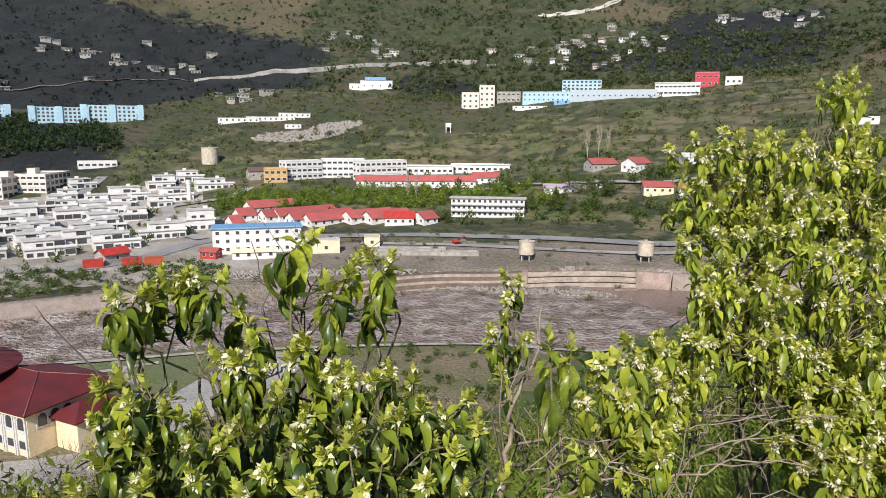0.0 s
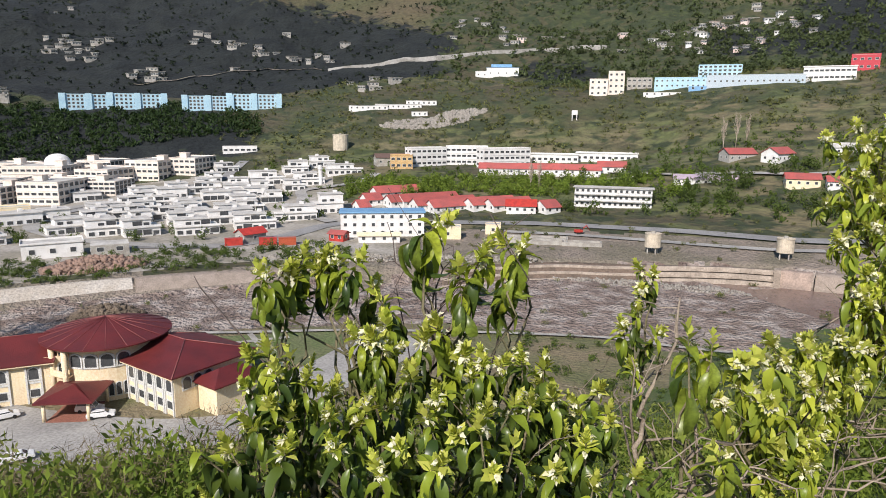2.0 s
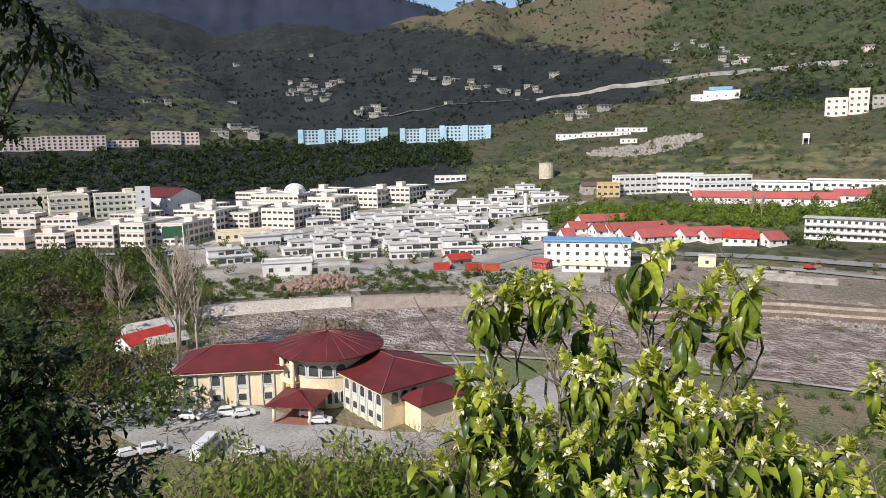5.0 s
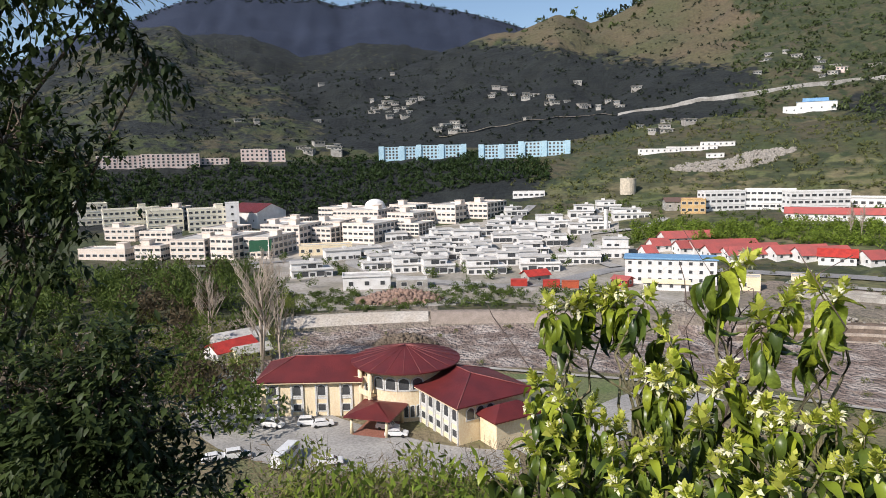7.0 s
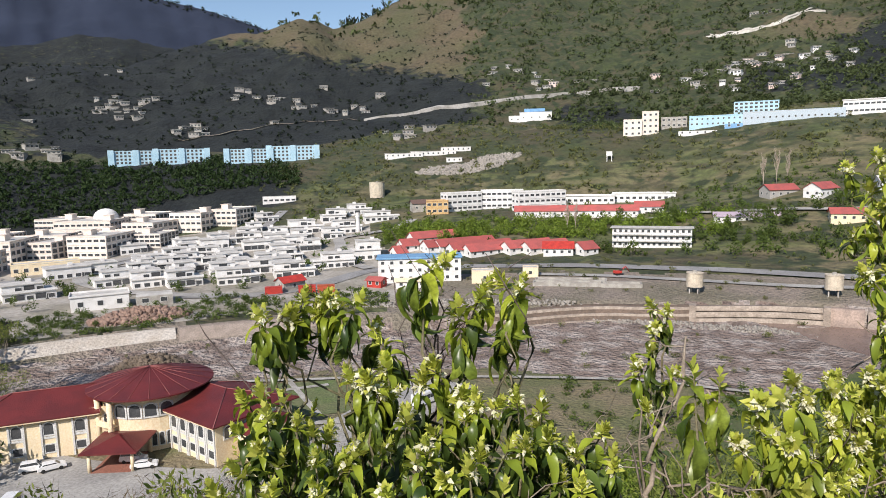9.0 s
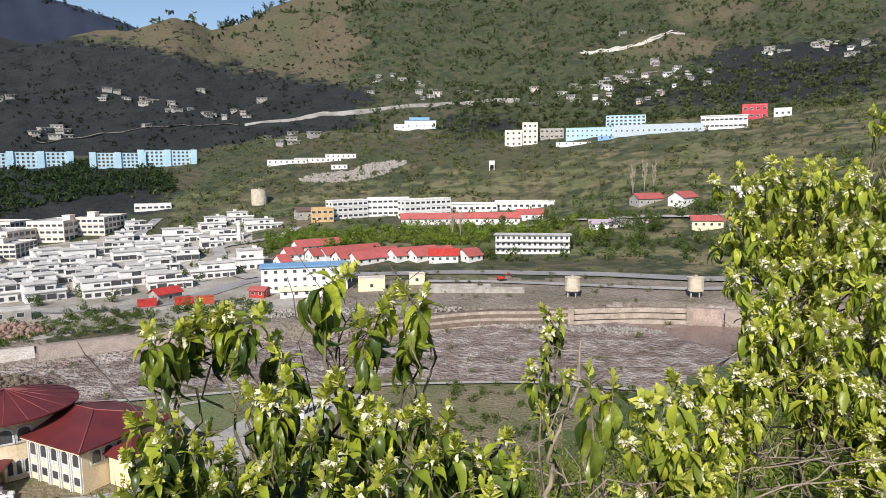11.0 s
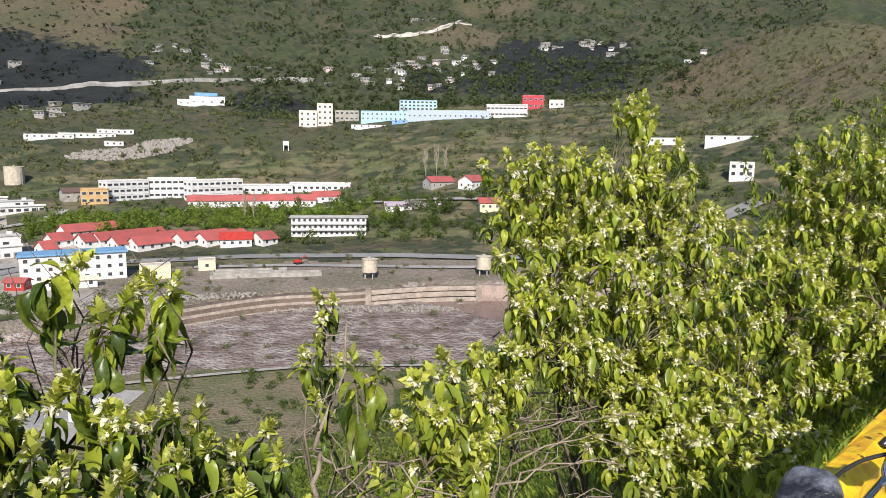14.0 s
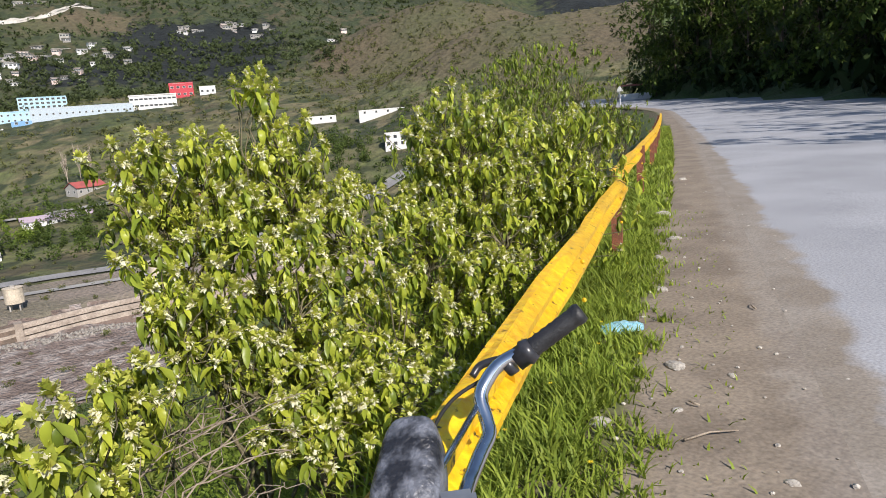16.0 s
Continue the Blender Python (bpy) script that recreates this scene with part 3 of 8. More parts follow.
strip("pavement", [(-112, 118), (-99, 134), (-75, 141), (-54, 148), (-20, 154), (5.7, 157), (40, 150)], 1.6, CONCRETE, "concrete path along the near bank", "path", 0.45)

# ---- building kit ----
def window_mesh(w, h, frame_mat=None, bar=0.1, arch=0.0):
    """One window in one piece: a raised frame and a pane set back inside it."""
    n = 7 if arch else 2
    top = [(w / 2 * math.cos(t), h + arch * math.sin(t)) for t in np.linspace(0, math.pi, n)]
    outline = [(-w / 2, 0.0), (w / 2, 0.0)] + top
    bm = bmesh.new()
    grow = lambda k: [(px + math.copysign(k, px) * (abs(px) > 0.3 * w), pz + (k if pz > 0 else -k)) for px, pz in outline]
    loops = [[bm.verts.new((px, y, pz)) for px, pz in o] for o, y in ((grow(bar), 0.05), (grow(bar), -0.1), (outline, -0.1), (outline, -0.015))]
    m = len(outline)
    for p, q in zip(loops, loops[1:]):
        for i in range(m):
            bm.faces.new((p[i], p[(i + 1) % m], q[(i + 1) % m], q[i])).material_index = 0
    bm.faces.new(loops[-1]).material_index = 1
    return mesh_of("window", bm, frame_mat or FRAMEW, GLASS)


def put(name, me, parent, m, label=""):
    ob = new(name, me)
    ob.parent = parent
    ob.matrix_basis = m
    return tagged(ob, label)


def windows(parent, me, w, depth, storeys, bays, high, sill=0.95, side_bays=0, first=0, side_me=None):
    """Rows of windows on the front and, when asked, on both ends of a box that is w wide."""
    for s in range(first, storeys):
        z = 0.3 + s * high + sill
        for b in range(bays):
            put("window", me, parent, pose(-w / 2 + (b + 0.5) * w / bays, 0, z))
        for b in range(side_bays):
            y = (b + 0.5) * depth / side_bays
            put("window", side_me or me, parent, pose(w / 2, y, z - 0.25 * (side_me is not None), 0, 0, 90))
            put("window", side_me or me, parent, pose(-w / 2, y, z, 0, 0, -90))


FOOT = []                                # where buildings stand, kept clear of trees


def place(x, y, az, turn=0.0, sink=0.0):
    FOOT.append((x, y))
    return pose(x, y, spot(x, y) - sink, 0, 0, -az + turn)


WIN = window_mesh(1.6, 1.5)
WIDE = window_mesh(2.0, 1.4)
SMALL = window_mesh(1.15, 1.15)
RIBBON = window_mesh(2.4, 1.2)
GALLERY = window_mesh(3.3, 2.0, bar=0.14)


def block(name, x, y, az, w, h, depth, wall, storeys, bays, label, category="building", side=3, roof=None, turn=0.0, win=None, parapet=0.7, group="", eave=0.0, bands=False, side_win=None, stair=0.0, lift=0.0):
    """A flat-roofed building: body, roof with parapet, windows on the front and the ends."""
    b = empty(name, place(x, y, az, turn, -lift), label, category, group)
    bm = bmesh.new()
    box(bm, -w / 2, w / 2, 0, depth, -3.0 - 2 * lift, h)
    part("wall", bm, wall, b)
    bm = bmesh.new()
    e = eave
    box(bm, -w / 2 - e, w / 2 + e, -e, depth + e, h, h + 0.15)
    part("roof", bm, roof or ROOFGREY, b)
    if parapet:
        bm = bmesh.new()
        t = 0.25
        box(bm, -w / 2 - e - 0.05, w / 2 + e + 0.05, -e - 0.05, -e + t, h + 0.15, h + parapet)
        box(bm, -w / 2 - e - 0.05, w / 2 + e + 0.05, depth + e - t, depth + e, h + 0.15, h + parapet)
        box(bm, -w / 2 - e - 0.05, -w / 2 - e + t, -e + t, depth + e - t, h + 0.15, h + parapet)
        box(bm, w / 2 + e - t, w / 2 + e + 0.05, -e + t, depth + e - t, h + 0.15, h + parapet)
        part("parapet", bm, wall, b)
    windows(b, win or WIN, w, depth, storeys, bays, h / storeys, side_bays=side, sill=0.28 * h / storeys, side_me=side_win)
    if stair:
        bm = bmesh.new()
        box(bm, w * stair - 2.2, w * stair + 2.2, depth * 0.35, depth * 0.35 + 5, h + 0.15, h + 2.9)
        box(bm, w * stair - 2.5, w * stair + 2.5, depth * 0.35 - 0.3, depth * 0.35 + 5.3, h + 2.9, h + 3.1)
        part("stair_head", bm, wall, b)
    if bands:
        for s in range(1, storeys):
            bm = bmesh.new()
            box(bm, -w / 2 - 0.1, w / 2 + 0.1, -0.22, -0.003, s * h / storeys - 0.12, s * h / storeys + 0.12)
            part("floor_band", bm, PLASTER, b)
    return b


def gabled(name, x, y, az, w, h, depth, wall, roof_mat, label, turn=0.0, rise=None, bays=2, side_bays=4, group="", category="house", over=0.6):
    """A house with a gable roof whose ridge runs away from its front."""
    b = empty(name, place(x, y, az, turn), label, category, group)
    rise = rise or w * 0.28
    bm = bmesh.new()
    prof = ((-w / 2, -2.5), (w / 2, -2.5), (w / 2, h), (0, h + rise), (-w / 2, h))
    f = [bm.verts.new((px, 0, pz)) for px, pz in prof]
    k = [bm.verts.new((px, depth, pz)) for px, pz in prof]
    bm.faces.new(f), bm.faces.new(k[::-1])
    for i in range(5):
        bm.faces.new((f[i], k[i], k[(i + 1) % 5], f[(i + 1) % 5]))
    part("wall", bm, wall, b)
    bm = bmesh.new()
    sl = rise / (w / 2)
    for sgn in (-1, 1):
        lo, t = w / 2 + over, 0.14
        q = [(0, h + rise + 0.05), (sgn * lo, h - sl * over + 0.05), (sgn * lo, h - sl * over + 0.05 + t), (0, h + rise + 0.05 + t)]
        a = [bm.verts.new((px, -over, pz)) for px, pz in q]
        c = [bm.verts.new((px, depth + over, pz)) for px, pz in q]
        bm.faces.new(a), bm.faces.new(c[::-1])
        for i in range(4):
            bm.faces.new((a[i], c[i], c[(i + 1) % 4], a[(i + 1) % 4]))
    part("roof", bm, roof_mat, b)
    for i in range(bays):
        put("window", SMALL, b, pose(-w / 2 + (i + 0.5) * w / bays, 0, h * 0.42))
    for i in range(side_bays):
        yy = (i + 0.5) * depth / side_bays
        put("window", SMALL, b, pose(w / 2, yy, h * 0.4, 0, 0, 90))
        put("window", SMALL, b, pose(-w / 2, yy, h * 0.4, 0, 0, -90))
    return b


# ---- campus beyond the river ----
PALECREAM = mat("pale_cream_plaster", (0.76, 0.71, 0.56), 0.85, (0.68, 0.63, 0.50), scale=0.2, fine=2.0)
CAMPUS = [
    (-445, 223, 23, 14, 3), (-413, 232, 29, 12.5, 3), (-388, 242, 21, 13, 3), (-368, 259, 24, 14, 4), (-311, 183, 17, 7.3, 2), (-296, 195, 22, 10.4, 3),
    (-281, 204, 16, 12, 3), (-270, 216, 17.5, 11, 3), (-285, 251, 15, 12, 3), (-277, 267, 16, 9.4, 3), (-258, 277, 25, 11.8, 3), (-301, 321, 40, 12.5, 3),
    (-262, 319, 24, 11.8, 3), (-249, 344, 25, 12.4, 3), (-233, 359, 20, 10.7, 3), (-330, 170, 31, 5.6, 1), (-383, 209, 23, 8, 2), (-359, 217, 24, 7, 2),
]
for n, (x, y, w, h, st) in enumerate(CAMPUS):
    az = math.degrees(math.atan2(x, y))
    peach = n > 3
    w, h = (w * 0.82, h * 0.9) if peach else (w, h)
    block("campus_block", x, y, az, w, h, (28 if peach else 16) if h > 8 else 12, PEACH if peach else PALECREAM, st, max(3, int(w / 3.2)),
          "peach rendered campus block with window strips and deep galleries" if peach else "pale cream campus block with rows of windows", group="campus blocks", turn=-36 + 4 * (n % 3) if peach else 4,
          side=6 if peach else 4, bands=True, win=RIBBON if peach else WIDE, side_win=GALLERY if peach and h > 8 else None, stair=0.3 if n % 2 else -0.25)
MORE = [(-335, 240, 24, 9), (-312, 262, 20, 10), (-330, 285, 26, 9), (-300, 290, 22, 9.5), (-275, 300, 20, 10), (-245, 305, 18, 8.5), (-330, 330, 30, 11), (-285, 350, 26, 11), (-420, 262, 22, 11), (-395, 285, 26, 10)]
for n, (x, y, w, h) in enumerate(MORE):
    block("campus_block", x, y, math.degrees(math.atan2(x, y)), w * 0.8, h - 1.6, 22, PEACH, 3, int(w / 3.2), "peach rendered campus block with window strips and deep galleries", group="campus blocks", turn=-36 + 4 * (n % 3), side=5, bands=True, win=RIBBON, side_win=GALLERY, stair=-0.3 if n % 2 else 0.2)
tower = block("stair_tower", -356, 268, -53.1, 8.2, 18, 8, PLASTER, 4, 1, "tall pale stair tower beside the campus block", side=0)
hall = gabled("assembly_hall", -352, 296, -50, 24, 10, 30, PLASTER, REDROOF, "large assembly hall with dark red sheet roof", turn=40, rise=5, category="hall")
bm = bmesh.new()
box(bm, -5.4, 5.4, -0.15, 0.02, 2.0, 7.5)
sign = part("sign_panel", bm, mat("green_board", (0.05, 0.17, 0.09), 0.6), None)
sign.matrix_basis = place(-267, 213.2, -51.4, 6) @ pose(2.5, 0, 2.0)
tagged(sign, "large green board hung on the campus wall", "sign")
dome = bmesh.new()
bmesh.ops.create_uvsphere(dome, u_segments=20, v_segments=10, radius=7)
for v in dome.verts:
    v.co.z *= 0.75
dome_ob = part("domed_hall", dome, PLASTER)
dome_ob.matrix_basis = place(-305, 345, -41) @ pose(0, 0, 9.5)
bm = bmesh.new()
prism(bm, [(7.2 * math.cos(a), 7.2 * math.sin(a)) for a in np.linspace(0, 2 * math.pi, 20)[:-1]], -14, 0)
part("drum", bm, PLASTER, dome_ob)
tagged(dome_ob, "white domed hall roof above the campus", "hall")


# ---- rows of white houses ----
VILLAS = [
    (-193, 219, 12.8, 5.9), (-176, 220, 13.8, 6.3), (-163, 223, 12.8, 6.3), (-145, 231, 15.7, 6.0), (-129, 247, 16, 6.2), (-122, 270, 18, 6.2), (-204, 253, 9.6, 5.5),
    (-194, 260, 15.8, 5.2), (-176, 259, 12, 5.3), (-163, 258, 12.9, 4.8), (-210, 279, 14.7, 5.3), (-196, 285, 13, 5.2), (-181, 284, 10, 4.8), (-159, 278, 9.4, 4.6),
]
VILLAS_BACK = [
    (-153, 289, 11.8, 5.0), (-219, 304, 12.6, 4.8), (-204, 305, 13.9, 4.8), (-195, 320, 16, 5.3), (-186, 336, 13, 5.5), (-173, 348, 19, 7.6), (-210, 319, 10, 4.6),
    (-207, 347, 11, 5.1), (-212, 374, 13, 5.4), (-168, 375, 14, 7.4), (-157, 389, 14, 6.2), (-148, 347, 16, 7), (-136, 370, 20, 5.6), (-115, 290, 13.7, 8.6), (-204, 191, 16.6, 5.9),
    (-242, 291, 12.7, 4.4), (-180, 306, 13.4, 4.4), (-166, 320, 12, 4.6), (-175, 313, 12, 4.2), (-227, 233, 17, 4.7), (-222, 247, 11.2, 4.5),
]


rs = np.random.RandomState(61)
BETWEEN, tries = [], 0
while len(BETWEEN) < 16 and tries < 4000:
    tries += 1
    x, y = rs.uniform(-222, -146), rs.uniform(226, 336)
    if all(math.hypot((x - v[0]), (y - v[1]) * 1.15) > 13.5 for v in VILLAS + VILLAS_BACK + BETWEEN):
        BETWEEN.append((x, y, rs.uniform(9, 13), rs.choice((4.4, 5.2, 5.6))))


def villa(x, y, w, h, seed):
    rnd = random.Random(seed)
    az = math.degrees(math.atan2(x, y))
    b = empty("villa", place(x, y, az, 8 + rnd.uniform(-3, 3)), "white rendered villa with flat roof and dark openings", "house", "rows of villas")
    depth, two = 11.0, h > 4.9
    low = h * 0.52 if two else h
    bm = bmesh.new()
    box(bm, -w / 2, w / 2, 0, depth, -3, low)
    if two:
        off = rnd.choice((-1, 1)) * w * 0.12
        box(bm, -w / 2 + max(0, off) * 2, w / 2 + min(0, off) * 2, 0.6, depth - 2, low, h)
    part("wall", bm, PLASTER, b)
    bm = bmesh.new()
    box(bm, -w / 2 - 0.4, w / 2 + 0.4, -0.5, depth + 0.3, low + 0.004, low + 0.22)
    part("terrace_slab", bm, ROOFGREY, b)
    if two:
        bm = bmesh.new()
        box(bm, -w / 2 + max(0, off) * 2 - 0.4, w / 2 + min(0, off) * 2 + 0.4, 0.2, depth - 1.7, h, h + 0.25)
        part("roof_slab", bm, ROOFGREY, b)
        bm = bmesh.new()
        box(bm, -w / 2 - 0.35, w / 2 + 0.35, -0.45, -0.3, low + 0.22, low + 1.0)
        part("balcony_wall", bm, PLASTER, b)
    bm = bmesh.new()
    tx = rnd.uniform(-w / 3, w / 3)
    box(bm, tx - 0.9, tx + 0.9, depth - 5, depth - 3.4, h + 0.2, h + 1.3)
    part("water_tank", bm, PLASTER, b)
    n = max(3, int(w / 3))
    for i in range(n):
        xx = -w / 2 + (i + 0.5) * w / n
        put("window", GALLERY if i == rnd.randrange(n) else WIDE, b, pose(xx, 0, 0.55))
        if two and abs(xx) < w / 2 - abs(off) * 2 - 0.8:
            put("window", GALLERY if (i + seed) % 3 == 0 else WIDE, b, pose(xx, 0.6, low + 0.55))
    for z in (0.9, low + 0.9)[: 2 if two else 1]:
        for f in (0.25, 0.6):
            put("window", WIDE, b, pose(w / 2, depth * f, z, 0, 0, 90)) if z < low else None
    bm = bmesh.new()
    box(bm, w * 0.28, w * 0.28 + 1.1, -0.06, 0.02, 0, 2.1)
    part("door", bm, GLASS, b)
    return b


for n, v in enumerate(VILLAS + VILLAS_BACK + BETWEEN):
    villa(*v, n)
low_house = block("low_house", -167, 183, -42.4, 17.4, 4.6, 9, PLASTER, 1, 3, "low white house with flat roof near the river bank", "house", side=3, eave=0.3)
shell = block("unfinished_house", -153, 192, -38.6, 11.5, 3.3, 8, CONCRETE, 1, 2, "small unfinished grey concrete house", "house", side=2, win=WIDE, parapet=0)
block("long_block", -247, 241, -45.7, 26.7, 4.6, 9, CREAM, 1, 7, "long low cream block with flat roof", "building", side=2)
bm = bmesh.new()
prism(bm, [(1.1 * math.cos(a), 1.1 * math.sin(a)) for a in np.linspace(0, 2 * math.pi, 13)[:-1]], -2, 10.5)
prism(bm, [(1.5 * math.cos(a), 1.5 * math.sin(a)) for a in np.linspace(0, 2 * math.pi, 13)[:-1]], 8.2, 8.6)
minaret = part("white_tower", bm, PLASTER)
minaret.matrix_basis = place(-143, 350, -22)
tagged(minaret, "slim white round tower among the villas", "tower")

# ---- office block by the river ----
office = block("office_building", -75, 243.5, -17.4, 31.5, 9.0, 9.5, PLASTER, 3, 9, "three-storey white office block with blue sheet roof edge", side=2, roof=BLUEROOF, parapet=0, eave=0.45, turn=0.5, win=SMALL)
bm = bmesh.new()
box(bm, -16.3, 16.3, -0.6, 10.2, 9.16, 9.7)
part("roof_edge", bm, BLUEROOF, office)
annex = gabled("white_shed", -66.5, 237, -16.5, 4, 2.6, 15, PLASTER, CREAM, "long white lean-to shed with pale roof", turn=90, rise=0.8, bays=1, side_bays=4)
hut = gabled("red_hut", -86, 233.5, -20.5, 4.5, 2.7, 6, REDPAINT, TILERED, "small red sheet-metal hut", turn=60, rise=1.0, bays=1, side_bays=2)

# ---- barrack block ----
apt = block("barrack_block", 11.6, 314, 2.1, 34, 8.8, 8.5, PLASTER, 3, 14, "three-storey prefabricated block with open galleries", side=1, roof=ROOFGREY, parapet=0, eave=0.9, turn=-2, win=SMALL)
for s in (1, 2):
    bm = bmesh.new()
    box(bm, -17, 17, -1.3, -0.004, s * 8.8 / 3 - 0.15, s * 8.8 / 3)
    part("gallery", bm, ROOFGREY, apt)
    for i in range(15):
        bm = bmesh.new()
        box(bm, -17 + i * 34 / 14 - 0.05, -17 + i * 34 / 14 + 0.05, -1.3, -1.2, s * 8.8 / 3, s * 8.8 / 3 + 1.0)
        part("rail_post", bm, STEEL, apt)
    bm = bmesh.new()
    box(bm, -17, 17, -1.28, -1.22, s * 8.8 / 3 + 1.0, s * 8.8 / 3 + 1.08)
    part("handrail", bm, STEEL, apt)

# ---- red-roofed huts ----
HUTS = [(-103, 294, 5, 7), (-104, 307, 8, 14), (-103, 320, 24, 20), (-91.5, 305, 26, 26), (-86, 307, 30, 30), (-78, 302, 32, 26), (-70, 300, 34, 30), (-53, 306, 24, 18), (-43.5, 305, 22, 14), (-20, 302, 8, 9)]
for n, (x, y, dep, _) in enumerate(HUTS):
    gabled("red_roofed_hut", x, y, 48, 9.2, 3.0, dep, PLASTER, TILERED, "long white hut with faded red tin gable roof", rise=2.7, group="red-roofed huts", bays=2, side_bays=max(2, dep // 4))
bright = gabled("bright_roofed_house", -35, 303, 85, 8, 3.6, 13, PLASTER, REDPAINT, "white house with bright red gable roof", rise=2.4, bays=1, side_bays=4)

# ---- school on the upper terrace ----
school = [
    block("school_wing", -94, 402, -13, 24, 10.6, 9, PLASTER, 3, 7, "white three-storey school wing with deep window bands", group="school wings", turn=28, side=2, win=RIBBON, bands=True),
    block("school_wing", -73, 413, -10, 26, 10.8, 9, PLASTER, 3, 8, "white three-storey school wing with deep window bands", group="school wings", side=2, win=RIBBON, bands=True),
    block("school_wing", -47, 404, -7, 32, 10.6, 9, PLASTER, 3, 9, "white three-storey school wing with deep window bands", group="school wings", turn=30, side=2, win=RIBBON, bands=True),
    block("gate_house", -107, 386, -15.7, 13, 7.6, 9, YELLOWWALL, 2, 4, "ochre two-storey gate house with red trim", side=2, roof=REDROOF, win=WIDE),
    block("low_school", -24, 426, -3.2, 36, 5.0, 8, PLASTER, 1, 10, "long low white school building", side=1, win=WIDE, eave=0.4),
    block("low_school", 11, 432, 1.4, 37, 4.8, 8, PLASTER, 1, 10, "long low white school building", side=1, win=WIDE, eave=0.4),
]
for x, y, dep in ((-38, 379, 44), (-6, 379, 26), (13, 388, 15)):
    az = math.degrees(math.atan2(x, y))
    gabled("red_roofed_ward", x - dep / 2 * 1.0, y + 3, az, 8, 3.6, dep, PLASTER, TILERED, "long white ward with red tin roof", turn=-90, rise=2.6, bays=1, side_bays=max(4, int(dep / 4)), group="wards")
gabled("brown_shed", -126, 395, -18, 10, 5, 20, CONCRETE, mat("brown_tin", (0.16, 0.10, 0.08), 0.7), "open brown tin-roofed shed", turn=-80, rise=2)

# ---- right-hand terrace ----
gabled("lilac_long_house", 42, 353, 9, 7, 3.2, 29, PLASTER, mat("lilac_tin", (0.45, 0.36, 0.42), 0.6), "long white house with pale lilac tin roof", turn=-84, rise=1.8, side_bays=7)
gabled("red_gabled_house", 69, 379, 11.5, 9, 4.4, 16, mat("grey_plaster", (0.42, 0.40, 0.37), 0.9), TILERED, "grey house with red gable roof", turn=-55, rise=2.6)
gabled("red_gabled_house", 88, 366, 14, 9, 5.0, 15, PLASTER, TILERED, "white house with a broad red gable roof", turn=-30, rise=2.8)
gabled("red_gabled_house", 88, 335, 15.6, 8, 4, 14, CREAM, TILERED, "cream house with red tin roof", turn=-80, rise=2.2)
gabled("red_gabled_house", 103, 327, 17.9, 7, 3.6, 10, PLASTER, TILERED, "white house with red tin roof", turn=-80, rise=2)
gabled("pale_house", 117, 370, 17.6, 8, 4, 15, PLASTER, ROOFGREY, "pale house with grey tin roof", turn=-70, rise=2)
block("hillside_house", 196, 277, 35.3, 10.4, 6.6, 8, PLASTER, 2, 3, "two-storey white house on the green slope", "house", side=2, lift=1.5)
block("compound_wall", 228, 333, 34.6, 27, 2.2, 5, PLASTER, 1, 4, "low white walled compound on the slope", "building", side=1, win=SMALL, lift=1.2)
block("compound_wall", 206, 366, 29.4, 18, 2.4, 5, PLASTER, 1, 3, "low white walled compound on the slope", "building", side=1, win=SMALL, lift=1.2)

# ---- upper slope ----
up_hall = block("blue_roofed_hall", -85, 672, -7.2, 31, 8.5, 16, PLASTER, 1, 4, "white hall with blue sheet roof", "hall", side=2, roof=BLUEROOF, parapet=0, eave=0.5, win=SMALL)
bm = bmesh.new()
box(bm, -11, 9, 1.5, 14, 8.66, 11.6)
part("clerestory", bm, BLUEROOF, up_hall)
block("hall_annex", -105, 670, -8.9, 12, 5, 10, PLASTER, 1, 2, "low white annex beside the hall", side=1, win=SMALL)
block("beige_block", 5, 543, 0.5, 13.6, 12.2, 12, PEACH, 3, 3, "beige three-storey block with few windows", side=3)
block("beige_tower", 18, 546, 1.9, 12, 16.8, 12, PEACH, 4, 3, "beige four-storey block with red-brown window strips", side=3)
block("unfinished_block", 36, 562, 3.7, 19, 8.4, 10, CONCRETE, 2, 5, "unfinished grey concrete frame building", side=2, win=WIDE, parapet=0)
block("long_blue_block", 63, 536, 6.7, 36, 7.2, 12, BLUEWALL, 2, 10, "long pale blue panel-clad block", side=3, roof=BLUEROOF, turn=-3, win=SMALL)
block("long_blue_block", 95, 566, 9.5, 31, 8.2, 12, BLUEWALL, 3, 9, "long pale blue panel-clad block with blue roof", side=3, roof=BLUEROOF, win=WIDE)
# Bluish white, dimmed a little in its colour for cloud shade.
block("long_white_block", 110, 518, 12, 63, 6.2, 12, mat("bluish_white", (0.50, 0.58, 0.64), 0.7), 1, 16, "very long bluish white block with small windows", side=3, turn=-4, win=SMALL)
block("gallery_block", 154, 508, 16.9, 31, 8.9, 10, PLASTER, 2, 10, "white two-storey block with open galleries", side=2, win=RIBBON, eave=0.4)
block("red_block", 180, 523, 19, 17, 10.2, 10, mat("bright_red_wall", (0.55, 0.06, 0.08), 0.7), 2, 4, "bright red two-storey block with yellow trim", side=2, win=WIDE)
block("pale_shed", 197, 516, 20.9, 11.5, 5.5, 8, PLASTER, 1, 3, "small pale shed beside the red block", side=1)
block("blue_tarpaulin_shed", 74, 526, 7.8, 12, 3, 5, BLUEROOF, 1, 2, "low shed clad in blue sheets", side=1, parapet=0, roof=BLUEROOF)
block("site_wall", 50, 527, 5.4, 26, 2.6, 4, PLASTER, 1, 5, "low white site building along the slope", side=1, win=SMALL, parapet=0)
